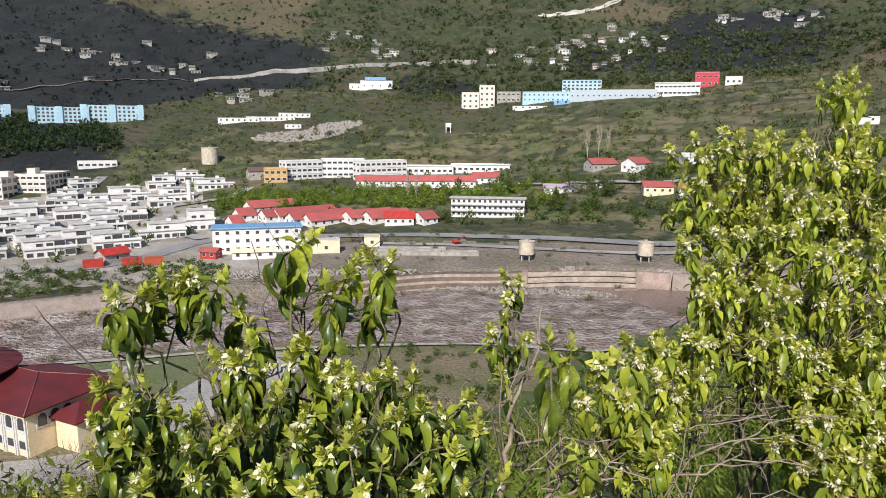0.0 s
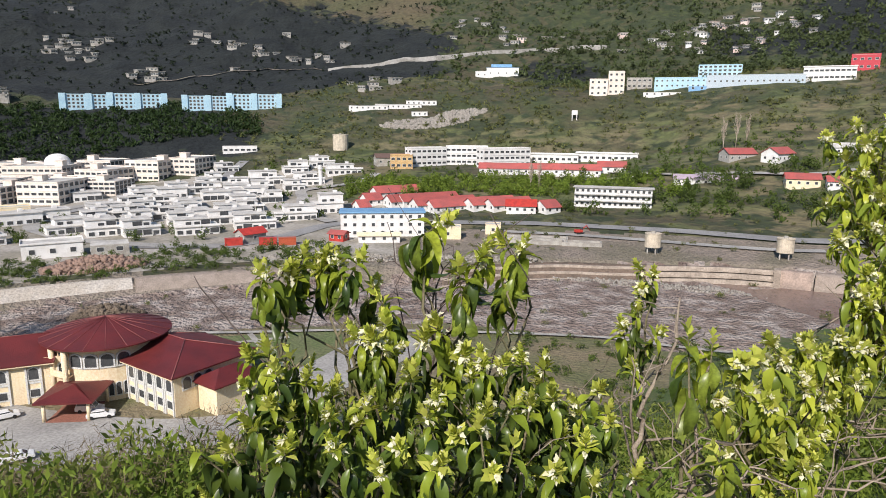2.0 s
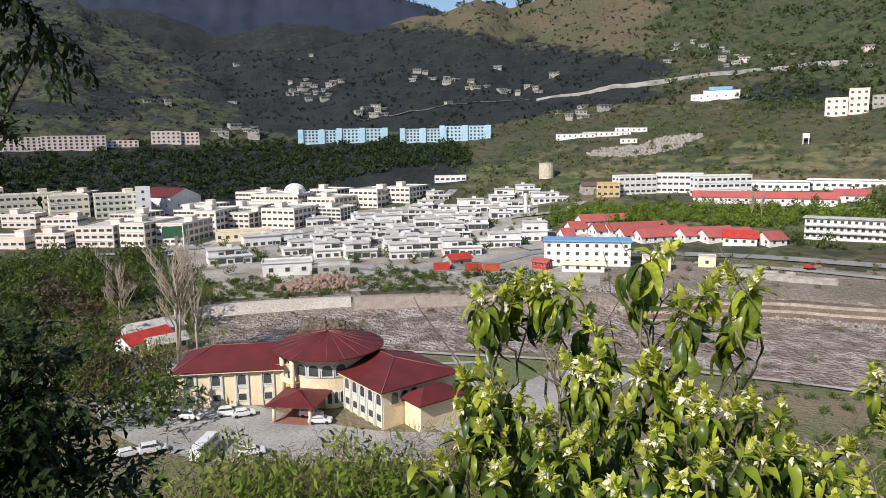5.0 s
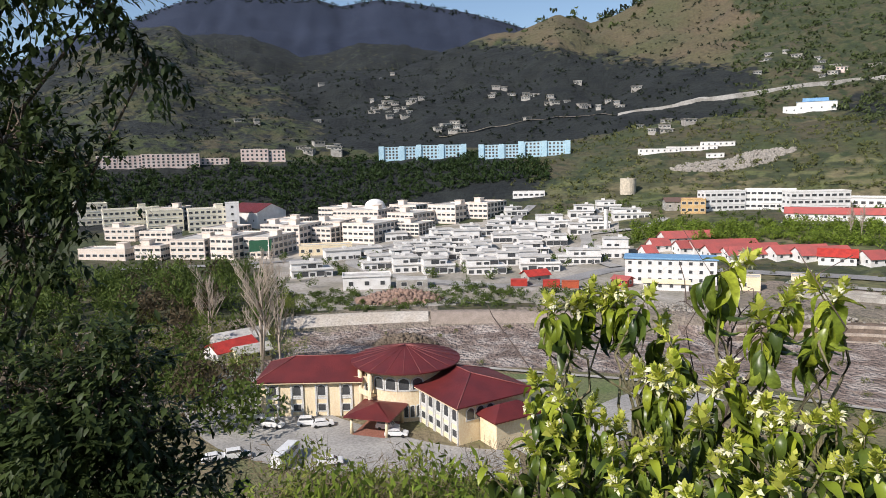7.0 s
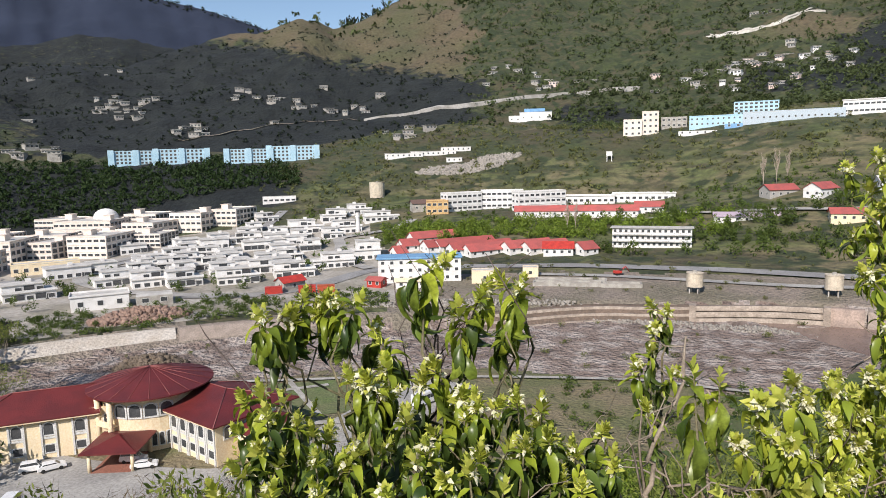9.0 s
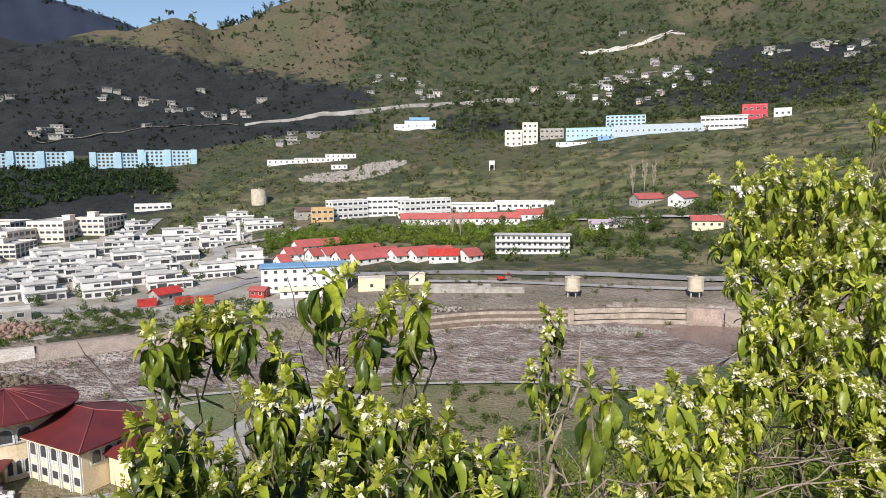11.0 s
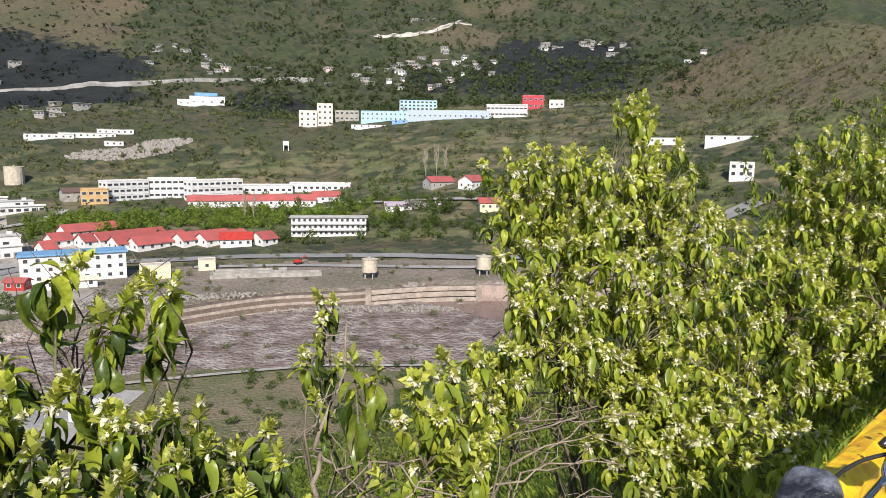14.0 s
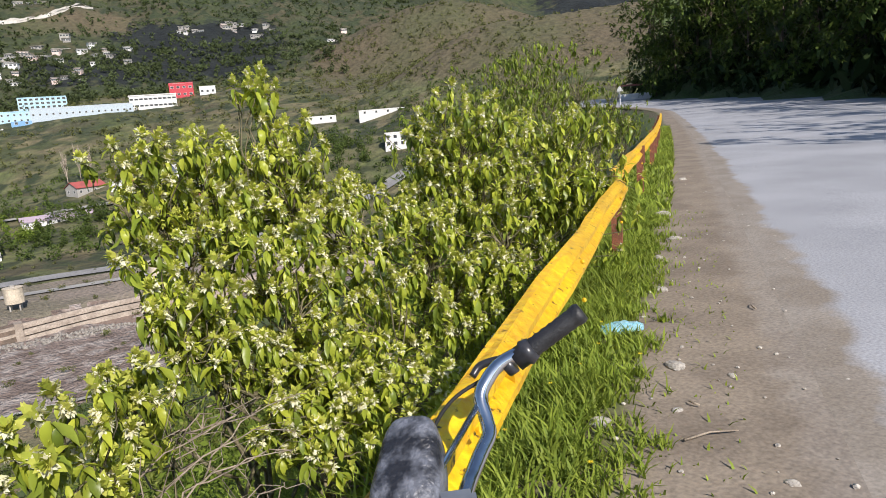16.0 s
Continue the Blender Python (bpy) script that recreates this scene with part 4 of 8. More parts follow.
for k, (dx, dy, w) in enumerate(((-18, 0, 30), (4, 8, 36), (20, 18, 24), (24, -4, 12))):
    block("terrace_school", -151 + dx, 514 + dy, -16.4, w, 3.6, 7, PLASTER, 1, int(w / 4), "low white school range on a hillside terrace", group="terrace school", side=1, win=SMALL, parapet=0, eave=0.4)
block("open_shed", -226, 415.6, -28.5, 22, 4.6, 6, PLASTER, 1, 6, "long white open-fronted shed", side=1, win=RIBBON, parapet=0)

# ---- blue and pink hostels on the far shelf ----
for x, y, w, h, st in ((-368, 453, 35, 10.4, 4), (-339, 470, 38, 11, 4), (-291, 489, 34, 10.4, 4), (-261, 506.5, 38, 11.4, 4)):
    b = block("hostel", x, y, math.degrees(math.atan2(x, y)), w, h, 12, BLUEWALL, st, 12, "pale blue four-storey hostel with rows of windows", group="blue hostels", side=3)
    for i in (-0.5, 0.0, 0.5):
        bm = bmesh.new()
        box(bm, i * w - 2.2, i * w + 2.2, -1.2, -0.004, -2, h + 1.2)
        part("stair_bay", bm, BLUEWALL, b)
for x, y, w, h, st in ((-508, 284, 36, 9.5, 4), (-489, 313, 43, 10, 4), (-459, 371, 22, 9.5, 3), (-449, 386, 14, 9, 3), (-476, 342, 26, 5, 2)):
    block("hostel", x, y, math.degrees(math.atan2(x, y)), w, h, 12, PINKWALL, st, max(4, int(w / 3.5)), "pink rendered hostel with rows of windows", group="pink hostels", side=3)


# ---- tanks ----
def round_tank(name, x, y, radius, high, legs, label, lift=0.0):
    t = empty(name, place(x, y, 0), label, "tank", "water tanks")
    bm = bmesh.new()
    n = 20
    pts = lambda r: [(r * math.cos(2 * math.pi * k / n), r * math.sin(2 * math.pi * k / n)) for k in range(n)]
    prism(bm, pts(radius), lift, lift + high)
    prism(bm, pts(radius + 0.15), lift + high, lift + high + 0.2)
    part("drum", bm, mat("cream_concrete", (0.62, 0.54, 0.42), 0.85, scale=0.6), t)
    bm = bmesh.new()
    prism(bm, pts(0.7), lift + high + 0.2, lift + high + 0.9)
    part("hatch", bm, CONCRETE, t)
    for k in range(legs):
        a = 2 * math.pi * (k + 0.3) / legs
        bm = bmesh.new()
        tube(bm, [(0.7 * radius * math.cos(a), 0.7 * radius * math.sin(a), -2), (0.7 * radius * math.cos(a), 0.7 * radius * math.sin(a), lift)], 0.25, 8)
        part("leg", bm, CONCRETE, t)
    return t


round_tank("round_water_tank", 23.0, 238.5, 2.7, 4.6, 4, "round cream concrete water tank on short legs", 2.2)
round_tank("round_water_tank", 65.0, 238.5, 2.7, 4.6, 4, "round cream concrete water tank on short legs", 2.2)
round_tank("hill_water_tank", -164.5, 439.6, 5.2, 10.5, 0, "large pale round water tank on the hillside", -1.0)
kiosk = empty("water_tower", place(-11, 496.5, 0), "small white square water tower on legs", "tank")
bm = bmesh.new()
box(bm, -2, 2, -2, 2, 3.2, 6.2)
part("tank_box", bm, PLASTER, kiosk)
for sx in (-1.6, 1.6):
    for sy in (-1.6, 1.6):
        bm = bmesh.new()
        box(bm, sx - 0.25, sx + 0.25, sy - 0.25, sy + 0.25, -2, 3.2)
        part("leg", bm, PLASTER, kiosk)

# ---- yard with basins and sheds on the bank ----
for x, y, az, w, h in ((-50, 244.6, -11.6, 9.9, 4.6), (-34.6, 256.4, -7.7, 5.9, 3.6)):
    block("pump_house", x, y, az, w, h, 6, CREAM, 1, 1, "cream pump house with plain walls", side=1, win=SMALL, parapet=0.3, group="pump houses")
for k in range(3):
    b = empty("settling_basin", pose(-19 + 7 * (k == 2) * 2.6, 245 + 6.0 * (k % 2), spot(-19, 248) + 0.1, 0, 0, 3), "open concrete settling basin with low walls", "basin", "settling basins")
    L, W = (26, 5) if k < 2 else (14, 5)
    for a in ((-L / 2, L / 2, -W / 2, -W / 2 + 0.5), (-L / 2, L / 2, W / 2 - 0.5, W / 2), (-L / 2, -L / 2 + 0.5, -W / 2 + 0.5, W / 2 - 0.5), (L / 2 - 0.5, L / 2, -W / 2 + 0.5, W / 2 - 0.5)):
        bm = bmesh.new()
        box(bm, *a, -1, 1.1)
        part("basin_wall", bm, CONCRETE, b)
def container(x, y, az, length, material, label):
    c = empty("shipping_container", place(x, y, az), label, "container", "site containers")
    bm = bmesh.new()
    n = int(length / 0.4)
    for i in range(n):
        box(bm, -length / 2 + i * length / n, -length / 2 + (i + 0.5) * length / n, 0, 2.4, 0.1, 2.6)
        box(bm, -length / 2 + (i + 0.5) * length / n, -length / 2 + (i + 1) * length / n, 0.06, 2.34, 0.1, 2.6)
    part("shell", bm, material, c)
    bm = bmesh.new()
    box(bm, -length / 2 - 0.05, length / 2 + 0.05, -0.05, 2.45, 2.6, 2.72)
    part("roof", bm, material, c)
container(-121, 214.8, -29.4, 6.1, REDPAINT, "red corrugated steel container on the bank")
container(-110, 219, -26.6, 6.1, REDPAINT, "red corrugated steel container on the bank")
container(-103.5, 221, -25.1, 6.1, mat("orange_steel", (0.5, 0.11, 0.05), 0.5), "orange-red corrugated steel container on the bank")
gabled("red_roofed_shed", -122, 221, -29, 6, 3.4, 9, CONCRETE, REDPAINT, "open shed with red gable roof", turn=-60, rise=1.6, bays=1, side_bays=1)

# ---- headquarters on the near bank ----
ARCHED = window_mesh(1.55, 1.45, arch=0.7, bar=0.24)
SQUARE = window_mesh(1.5, 1.35, bar=0.2)
SLIT = window_mesh(0.75, 2.0, arch=0.35, bar=0.16)
BIGARCH = window_mesh(2.0, 1.5, arch=0.8, bar=0.28)
SHADEPANE = window_mesh(2.8, 2.6, frame_mat=CREAM, bar=0.2)


def hip(bm, w, depth, z0, rise, over, left_hip=True, right_hip=True, m=0):
    """A hipped roof over 0..depth and -w/2..w/2, its ridge along x."""
    x0, x1, y0, y1 = -w / 2 - over, w / 2 + over, -over, depth + over
    half = (y1 - y0) / 2
    lo, hi = [], []
    for z, s in ((z0, lo), (z0 + 0.25, hi)):
        s += [bm.verts.new(p) for p in ((x0, y0, z), (x1, y0, z), (x1, y1, z), (x0, y1, z))]
    r0 = bm.verts.new((x0 + (half if left_hip else 0), depth / 2, z0 + 0.25 + rise))
    r1 = bm.verts.new((x1 - (half if right_hip else 0), depth / 2, z0 + 0.25 + rise))
    bm.faces.new(lo[::-1])
    for i in range(4):
        bm.faces.new((lo[i], lo[(i + 1) % 4], hi[(i + 1) % 4], hi[i]))
    bm.faces.new((hi[0], hi[1], r1, r0)), bm.faces.new((hi[1], hi[2], r1)), bm.faces.new((hi[2], hi[3], r0, r1)), bm.faces.new((hi[3], hi[0], r0))
    return r0.co.copy(), r1.co.copy(), [v.co.copy() for v in hi]


RIDGE = mat("pale_red_ridge", (0.30, 0.10, 0.09), 0.5)
hq = empty("headquarters", pose(-87.6, 107.2, -50), "cream two-storey headquarters with dark red sheet roofs and a round hall", "building")
HQ_IN = Matrix.Translation((87.6, -107.2, 50))


def hq_wing(cx, cy, az, w, depth, h, rise, left_hip, right_hip, bays, mid_bay=True):
    m = HQ_IN @ pose(cx, cy, -50, 0, 0, -az)
    bm = bmesh.new()
    box(bm, -w / 2, w / 2, 0, depth, -1.5, h)
    o = part("wall", bm, CREAM, hq)
    o.matrix_basis = m
    bm = bmesh.new()
    r0, r1, c = hip(bm, w, depth, h, rise, 1.0, left_hip, right_hip)
    roof = part("roof", bm, REDROOF, hq)
    roof.matrix_basis = m
    for a, b in ((r0, r1), (c[0], r0), (c[3], r0), (c[1], r1), (c[2], r1)):
        bm = bmesh.new()
        tube(bm, [a + Vector((0, 0, 0.06)), b + Vector((0, 0, 0.06))], 0.09, 5)
        part("ridge_cap", bm, RIDGE, roof)
    bm = bmesh.new()
    box(bm, -w / 2 - 0.9, w / 2 + 0.9, -0.95, -0.75, h - 0.22, h - 0.01)
    g = part("fascia", bm, CREAM, roof)
    for i in range(bays):
        x = -w / 2 + (i + 0.5) * w / bays
        put("arched_window", ARCHED, hq, m @ pose(x, -0.02, h * 0.60))
        put("window", SQUARE, hq, m @ pose(x, -0.02, 1.2))
        for sx in (-1.15, 1.15):
            bm = bmesh.new()
            box(bm, x + sx - 0.16, x + sx + 0.16, -0.28, -0.003, 0, h - 0.6)
            part("pilaster", bm, FRAMEW, hq).matrix_basis = m
        bm = bmesh.new()
        box(bm, x - 1.0, x + 1.0, -0.12, -0.003, h * 0.60 - 0.75, h * 0.60 - 0.35)
        part("spandrel", bm, FRAMEW, hq).matrix_basis = m
    return m


lw = hq_wing(-100.6, 91.8, -36, 20.0, 12.5, 7.4, 3.3, True, False, 4)
# short end of the left wing, with its stair
for i in range(2):
    put("window", SQUARE, hq, lw @ pose(-10.0, 3.5 + 4 * i, 1.4, 0, 0, -90))
    put("arched_window", ARCHED, hq, lw @ pose(-10.0, 3.5 + 4 * i, 4.4, 0, 0, -90))
rw = hq_wing(-73.4, 99.2, 22.4, 14, 16.7, 7.2, 2.5, False, True, 5)
for i in range(3):
    put("arched_window", ARCHED, hq, rw @ pose(7.0, 2.5 + 2.2 * i, 4.4, 0, 0, 90))
m = HQ_IN @ pose(-60.2, 103.4, -50, 0, 0, -114)
bm = bmesh.new()
box(bm, -4.5, 4.5, -5.2, 0, -1.5, 5.2)
part("annex_wall", bm, CREAM, hq).matrix_basis = m @ pose(0, 2, 0)
bm = bmesh.new()
hip(bm, 9, 5.2, 5.2, 1.9, 0.9, True, True)
part("annex_roof", bm, REDROOF, hq).matrix_basis = m @ pose(0, -3.2, 0)
for i in range(3):
    put("window", SMALL, hq, m @ pose(-2.6 + 2.4 * i, -3.2, 2.6))
# round hall
N = 40
ringp = lambda r: [(r * math.cos(2 * math.pi * k / N), r * math.sin(2 * math.pi * k / N)) for k in range(N)]
bm = bmesh.new()
prism(bm, ringp(9.0), -1.5, 10.3)
part("round_wall", bm, CREAM, hq)
bm = bmesh.new()
lo, hi = ring(bm, ringp(11.4), 10.3), ring(bm, ringp(11.4), 10.55)
top = bm.verts.new((0, 0, 13.4))
for k in range(N):
    bm.faces.new((lo[k], lo[(k + 1) % N], hi[(k + 1) % N], hi[k]))
    bm.faces.new((hi[k], hi[(k + 1) % N], top))
bm.faces.new(lo[::-1])
cone = part("cone_roof", bm, REDROOF, hq)
for k in range(0, N, 2):
    a = 2 * math.pi * k / N
    bm = bmesh.new()
    tube(bm, [(11.4 * math.cos(a), 11.4 * math.sin(a), 10.6), (0.1 * math.cos(a), 0.1 * math.sin(a), 13.42)], 0.05, 4)
    part("roof_rib", bm, RIDGE, cone)
for deg in (-88, -71, -54, -37):
    a = radians(deg)
    put("arched_window", BIGARCH, hq, pose(9.03 * math.cos(a), 9.03 * math.sin(a), 6.6, 0, 0, deg + 90), "broad arched window under the eaves")
for deg in (-52, -44, -36, -28):
    a = radians(deg)
    put("slit_window", SLIT, hq, pose(9.03 * math.cos(a), 9.03 * math.sin(a), 1.0, 0, 0, deg + 90))
# Dark panes take the place of shade on the wall behind the columns.
for z in (1.0, 6.2):
    a = radians(-106)
    put("recess", SHADEPANE, hq, pose(9.03 * math.cos(a), 9.03 * math.sin(a), z, 0, 0, -16), "dark pane standing in for the shaded recess behind the balcony columns")
for deg in (-117, -96):
    a = radians(deg)
    bm = bmesh.new()
    tube(bm, [(10.2 * math.cos(a), 10.2 * math.sin(a), 0), (10.2 * math.cos(a), 10.2 * math.sin(a), 10.25)], 0.5, 12)
    part("column", bm, CREAM, hq)
for z0, z1 in ((4.9, 5.2), (5.2, 6.0)):
    bm = bmesh.new()
    rin, rout = (8.8, 10.6) if z1 < 5.5 else (10.3, 10.55)
    arc = [radians(v) for v in np.linspace(-120, -93, 8)]
    prism(bm, [(rout * math.cos(v), rout * math.sin(v)) for v in arc] + [(rin * math.cos(v), rin * math.sin(v)) for v in arc[::-1]], z0, z1)
    part("balcony_slab" if z1 < 5.5 else "balcony_parapet", bm, CREAM, hq)
bm = bmesh.new()
box(bm, -5, 5, 0, 6, 0, 8.2)
link_block = part("link_block", bm, CREAM, hq)
link_block.matrix_basis = HQ_IN @ pose(-93.2, 97.4, -50, 0, 0, 30)
for i in (-3, 0, 3):
    put("arched_window", ARCHED, hq, link_block.matrix_basis @ pose(i, -0.02, 4.8))
    put("window", SQUARE, hq, link_block.matrix_basis @ pose(i, -0.02, 1.2))
# car porch
pm = HQ_IN @ pose(-83.6, 90.6, -50, 0, 0, 18)
bm = bmesh.new()
hip(bm, 8.0, 8.5, 3.5, 1.5, 0.8)
part("porch_roof", bm, REDROOF, hq).matrix_basis = pm
for x in (-3.6, 3.6):
    for y in (0.3, 8.2):
        bm = bmesh.new()
        tube(bm, [(x, y, 0), (x, y, 3.6)], [0.34, 0.28], 10)
        part("porch_column", bm, CREAM, hq).matrix_basis = pm
bm = bmesh.new()
box(bm, -3.3, 3.3, -0.2, 8.8, 0.02, 0.14)
part("porch_floor", bm, mat("red_tiles", (0.33, 0.14, 0.10), 0.7), hq).matrix_basis = pm

strip("pavement", [(-138, 108), (-122, 90), (-100, 82), (-82, 84), (-66, 88), (-54, 96)], [14, 26, 24, 20, 14, 10], PAVING, "pale paved forecourt of the headquarters", "forecourt", 0.12, across=8)
strip("pavement", [(-56, 100), (-50, 116), (-44, 134), (-40, 148)], [8, 14, 17, 15], PAVING, "pale paved car park beside the lawns", "car park", 0.14, across=8)
strip("pavement", [(-88, 122), (-70, 130), (-52, 138)], 22, LAWN, "mown lawn behind the headquarters", "lawn", 0.10, across=8)
strip("pavement", [(-84, 128), (-66, 140)], 1.6, CONCRETE, "concrete garden path", "path", 0.24)
strip("pavement", [(-76, 140), (-60, 122)], 1.4, CONCRETE, "concrete garden path", "path", 0.26)
strip("pavement", [(-64, 116), (-52, 120)], 2.0, CONCRETE, "concrete garden path", "path", 0.28)
for x, y, w in ((-80, 119, 14), (-74, 121, 6)):
    block("rear_shed", x, y, -32, w, 3, 5, PLASTER, 1, 3, "low white flat-roofed shed behind the headquarters", "shed", side=1, win=SMALL, parapet=0)
gabled("red_roofed_cottage", -152, 105, -55, 7, 3.2, 12, PLASTER, REDPAINT, "white cottage with crimson tin roof", turn=-60, rise=1.8)
gabled("grey_roofed_cottage", -160, 112, -55, 8, 3.4, 14, PLASTER, ROOFGREY, "white cottage with grey tin roof", turn=-70, rise=1.8)
gabled("grey_roofed_cottage", -146, 108, -53, 5, 2.8, 9, CREAM, ROOFGREY, "small cream cottage with pale roof", turn=-70, rise=1.4)


# ---- vehicles ----
def extrude_side(bm, prof, half, m=0, taper=0.0, z_taper=1e9):
    a = [bm.verts.new((x, -half + (taper if z > z_taper else 0), z)) for x, z in prof]
    b = [bm.verts.new((x, half - (taper if z > z_taper else 0), z)) for x, z in prof]
    n = len(prof)
    bm.faces.new(a), bm.faces.new(b[::-1])
    for i in range(n):
        bm.faces.new((a[i], b[i], b[(i + 1) % n], a[(i + 1) % n])).material_index = m


def car(x, y, heading, tall=False, paint=None, label="white parked saloon car"):
    c = empty("car", pose(x, y, spot(x, y) + 0.16, 0, 0, heading), label, "car", "parked cars")
    h = 1.85 if tall else 1.45
    bm = bmesh.new()
    extrude_side(bm, [(-2.2, 0.35), (2.2, 0.35), (2.25, 0.7), (2.1, 0.85), (1.25, 0.95), (0.55, h), (-1.3 - 0.5 * tall, h), (-1.9 - 0.2 * tall, 0.98), (-2.2, 0.92)], 0.86, 0, 0.16, 1.0)
    bmesh.ops.bevel(bm, geom=bm.edges[:], offset=0.05, segments=1, affect="EDGES")
    part("body", bm, paint or CARWHITE, c)
    bm = bmesh.new()
    extrude_side(bm, [(1.18, 1.0), (0.56, h - 0.1), (-1.25 - 0.5 * tall, h - 0.1), (-1.75 - 0.2 * tall, 1.0)], 0.80, 0, 0.02, 1.2)
    part("side_windows", bm, GLASS, c)
    for sx, s in ((1, 0.02), (-1, -0.02)):
        bm = bmesh.new()
        x0 = 1.22 if sx > 0 else -1.86 - 0.2 * tall
        x1 = 0.64 if sx > 0 else -1.38 - 0.5 * tall
        q = [bm.verts.new(p) for p in ((x0 + s, -0.62, 1.03), (x0 + s, 0.62, 1.03), (x1 + s * 2, 0.56, h - 0.08), (x1 + s * 2, -0.56, h - 0.08))]
        k = [bm.verts.new(v.co - Vector((0.05 * sx, 0, 0.03))) for v in q]
        bm.faces.new(q), bm.faces.new(k[::-1])
        for i in range(4):
            bm.faces.new((q[i], k[i], k[(i + 1) % 4], q[(i + 1) % 4]))
        part("windscreen" if sx > 0 else "rear_window", bm, GLASS, c)
    for wx in (-1.35, 1.35):
        for wy in (-0.8, 0.8):
            bm = bmesh.new()
            tube(bm, [(wx, wy - 0.1, 0.33), (wx, wy + 0.1, 0.33)], 0.33, 12)
            part("wheel", bm, TYRE, c)
    return c


for x, y, hd, tall in ((-109.0, 84.2, 30, True), (-102.2, 83.4, 22, True), (-97.0, 88.0, 40, True), (-94.4, 89.2, 50, False), (-82.6, 95.0, 20, True), (-79.1, 93.4, 30, False), (-112.5, 90.5, 55, True), (-99.0, 67.6, 62, False), (-96.5, 70.6, 55, True), (-81.0, 77.9, 45, False)):
    car(x, y, hd, tall, label="white parked off-road car" if tall else "white parked saloon car")
for x, y in ((-75, 127.5), (-78.5, 128.5)):
    car(x, y, 60, False)
car(24, 371, 5, True)
bus = empty("minibus", pose(-40.3, 132.5, spot(-40.3, 132.5) + 0.16, 0, 0, 62), "white minibus parked on pale paving", "bus")
bm = bmesh.new()
extrude_side(bm, [(-3.4, 0.4), (3.3, 0.4), (3.5, 1.2), (3.3, 2.3), (2.9, 2.75), (-3.4, 2.75)], 1.05, 0, 0.08, 1.5)
bmesh.ops.bevel(bm, geom=bm.edges[:], offset=0.08, segments=2, affect="EDGES")
part("body", bm, CARWHITE, bus)
for i in range(5):
    for sy in (-1.06, 1.0):
        bm = bmesh.new()
        box(bm, -3.1 + i * 1.2, -2.1 + i * 1.2, sy, sy + 0.06, 1.5, 2.3)
        part("side_window", bm, GLASS, bus)
bm = bmesh.new()
box(bm, 3.3, 3.46, -0.9, 0.9, 1.35, 2.3)
part("windscreen", bm, GLASS, bus)
for wx in (-2.2, 2.2):
    for wy in (-0.95, 0.95):
        bm = bmesh.new()
        tube(bm, [(wx, wy - 0.12, 0.38), (wx, wy + 0.12, 0.38)], 0.38, 12)
        part("wheel", bm, TYRE, bus)
coach = copy_thing(bus, Matrix.Translation((-88.0, 74.2, spot(-88.0, 74.2) + 0.2)) @ Matrix.Rotation(radians(112), 4, "Z") @ Matrix.Diagonal((1.05, 1.0, 1.0, 1)))
tagged(coach, "white coach parked in the forecourt", "bus")
exc = empty("excavator", place(-2, 262, -1, 30), "small red excavator on the bank", "excavator")
for n, a, mm in (("track", (-1.6, 1.6, -1.2, -0.7, 0, 0.8), TYRE), ("track", (-1.6, 1.6, 0.7, 1.2, 0, 0.8), TYRE), ("body", (-1.8, 1.0, -1.1, 1.1, 0.9, 1.9), REDPAINT), ("cab", (0.0, 1.2, -1.0, 0.0, 1.9, 2.9), GLASS)):
    bm = bmesh.new()
    box(bm, *a)
    bmesh.ops.bevel(bm, geom=bm.edges[:], offset=0.12, segments=1, affect="EDGES")
    part(n, bm, mm, exc)
bm = bmesh.new()
tube(bm, [(1.0, 0.4, 1.6), (3.2, 0.4, 3.2), (4.8, 0.4, 1.2)], [0.28, 0.22, 0.18], 6)
part("boom", bm, REDPAINT, exc)

# ---- trees and scrub ----
def leaf_mat(name, lit, deep, spread=0.3, islands=1, through_share=0.35, rough=0.5, scale=3.0, shine=0.12):
    """Leaf: two greens by island or object, some light passing through."""
    m = bpy.data.materials.new(name)
    m.use_nodes = True
    n, link, b = m.node_tree.nodes, m.node_tree.links.new, m.node_tree.nodes["Principled BSDF"]
    rand = n.new("ShaderNodeNewGeometry").outputs["Random Per Island"] if islands else n.new("ShaderNodeObjectInfo").outputs["Random"]
    x = n.new("ShaderNodeMix")
    x.data_type = "RGBA"
    x.inputs[6].default_value, x.inputs[7].default_value = (*lit, 1), (*deep, 1)
    link(rand, x.inputs[0])
    t = n.new("ShaderNodeTexNoise")
    t.inputs["Scale"].default_value = scale
    link(n.new("ShaderNodeTexCoord").outputs["Object"], t.inputs["Vector"])
    h = n.new("ShaderNodeHueSaturation")
    r = n.new("ShaderNodeMapRange")
    r.inputs[1].default_value, r.inputs[2].default_value = 0.3, 0.7
    r.inputs[3].default_value, r.inputs[4].default_value = 1 - spread, 1 + spread
    link(t.outputs["Fac"], r.inputs[0])
    link(r.outputs[0], h.inputs["Value"])
    link(x.outputs[2], h.inputs["Color"])
    link(h.outputs[0], b.inputs["Base Color"])
    b.inputs["Roughness"].default_value = rough
    b.inputs["Specular IOR Level"].default_value = shine
    tr = n.new("ShaderNodeBsdfTranslucent")
    link(h.outputs[0], tr.inputs["Color"])
    mix = n.new("ShaderNodeMixShader")
    mix.inputs[0].default_value = through_share
    link(b.outputs[0], mix.inputs[1])
    link(tr.outputs[0], mix.inputs[2])
    link(mix.outputs[0], n["Material Output"].inputs["Surface"])
    return m


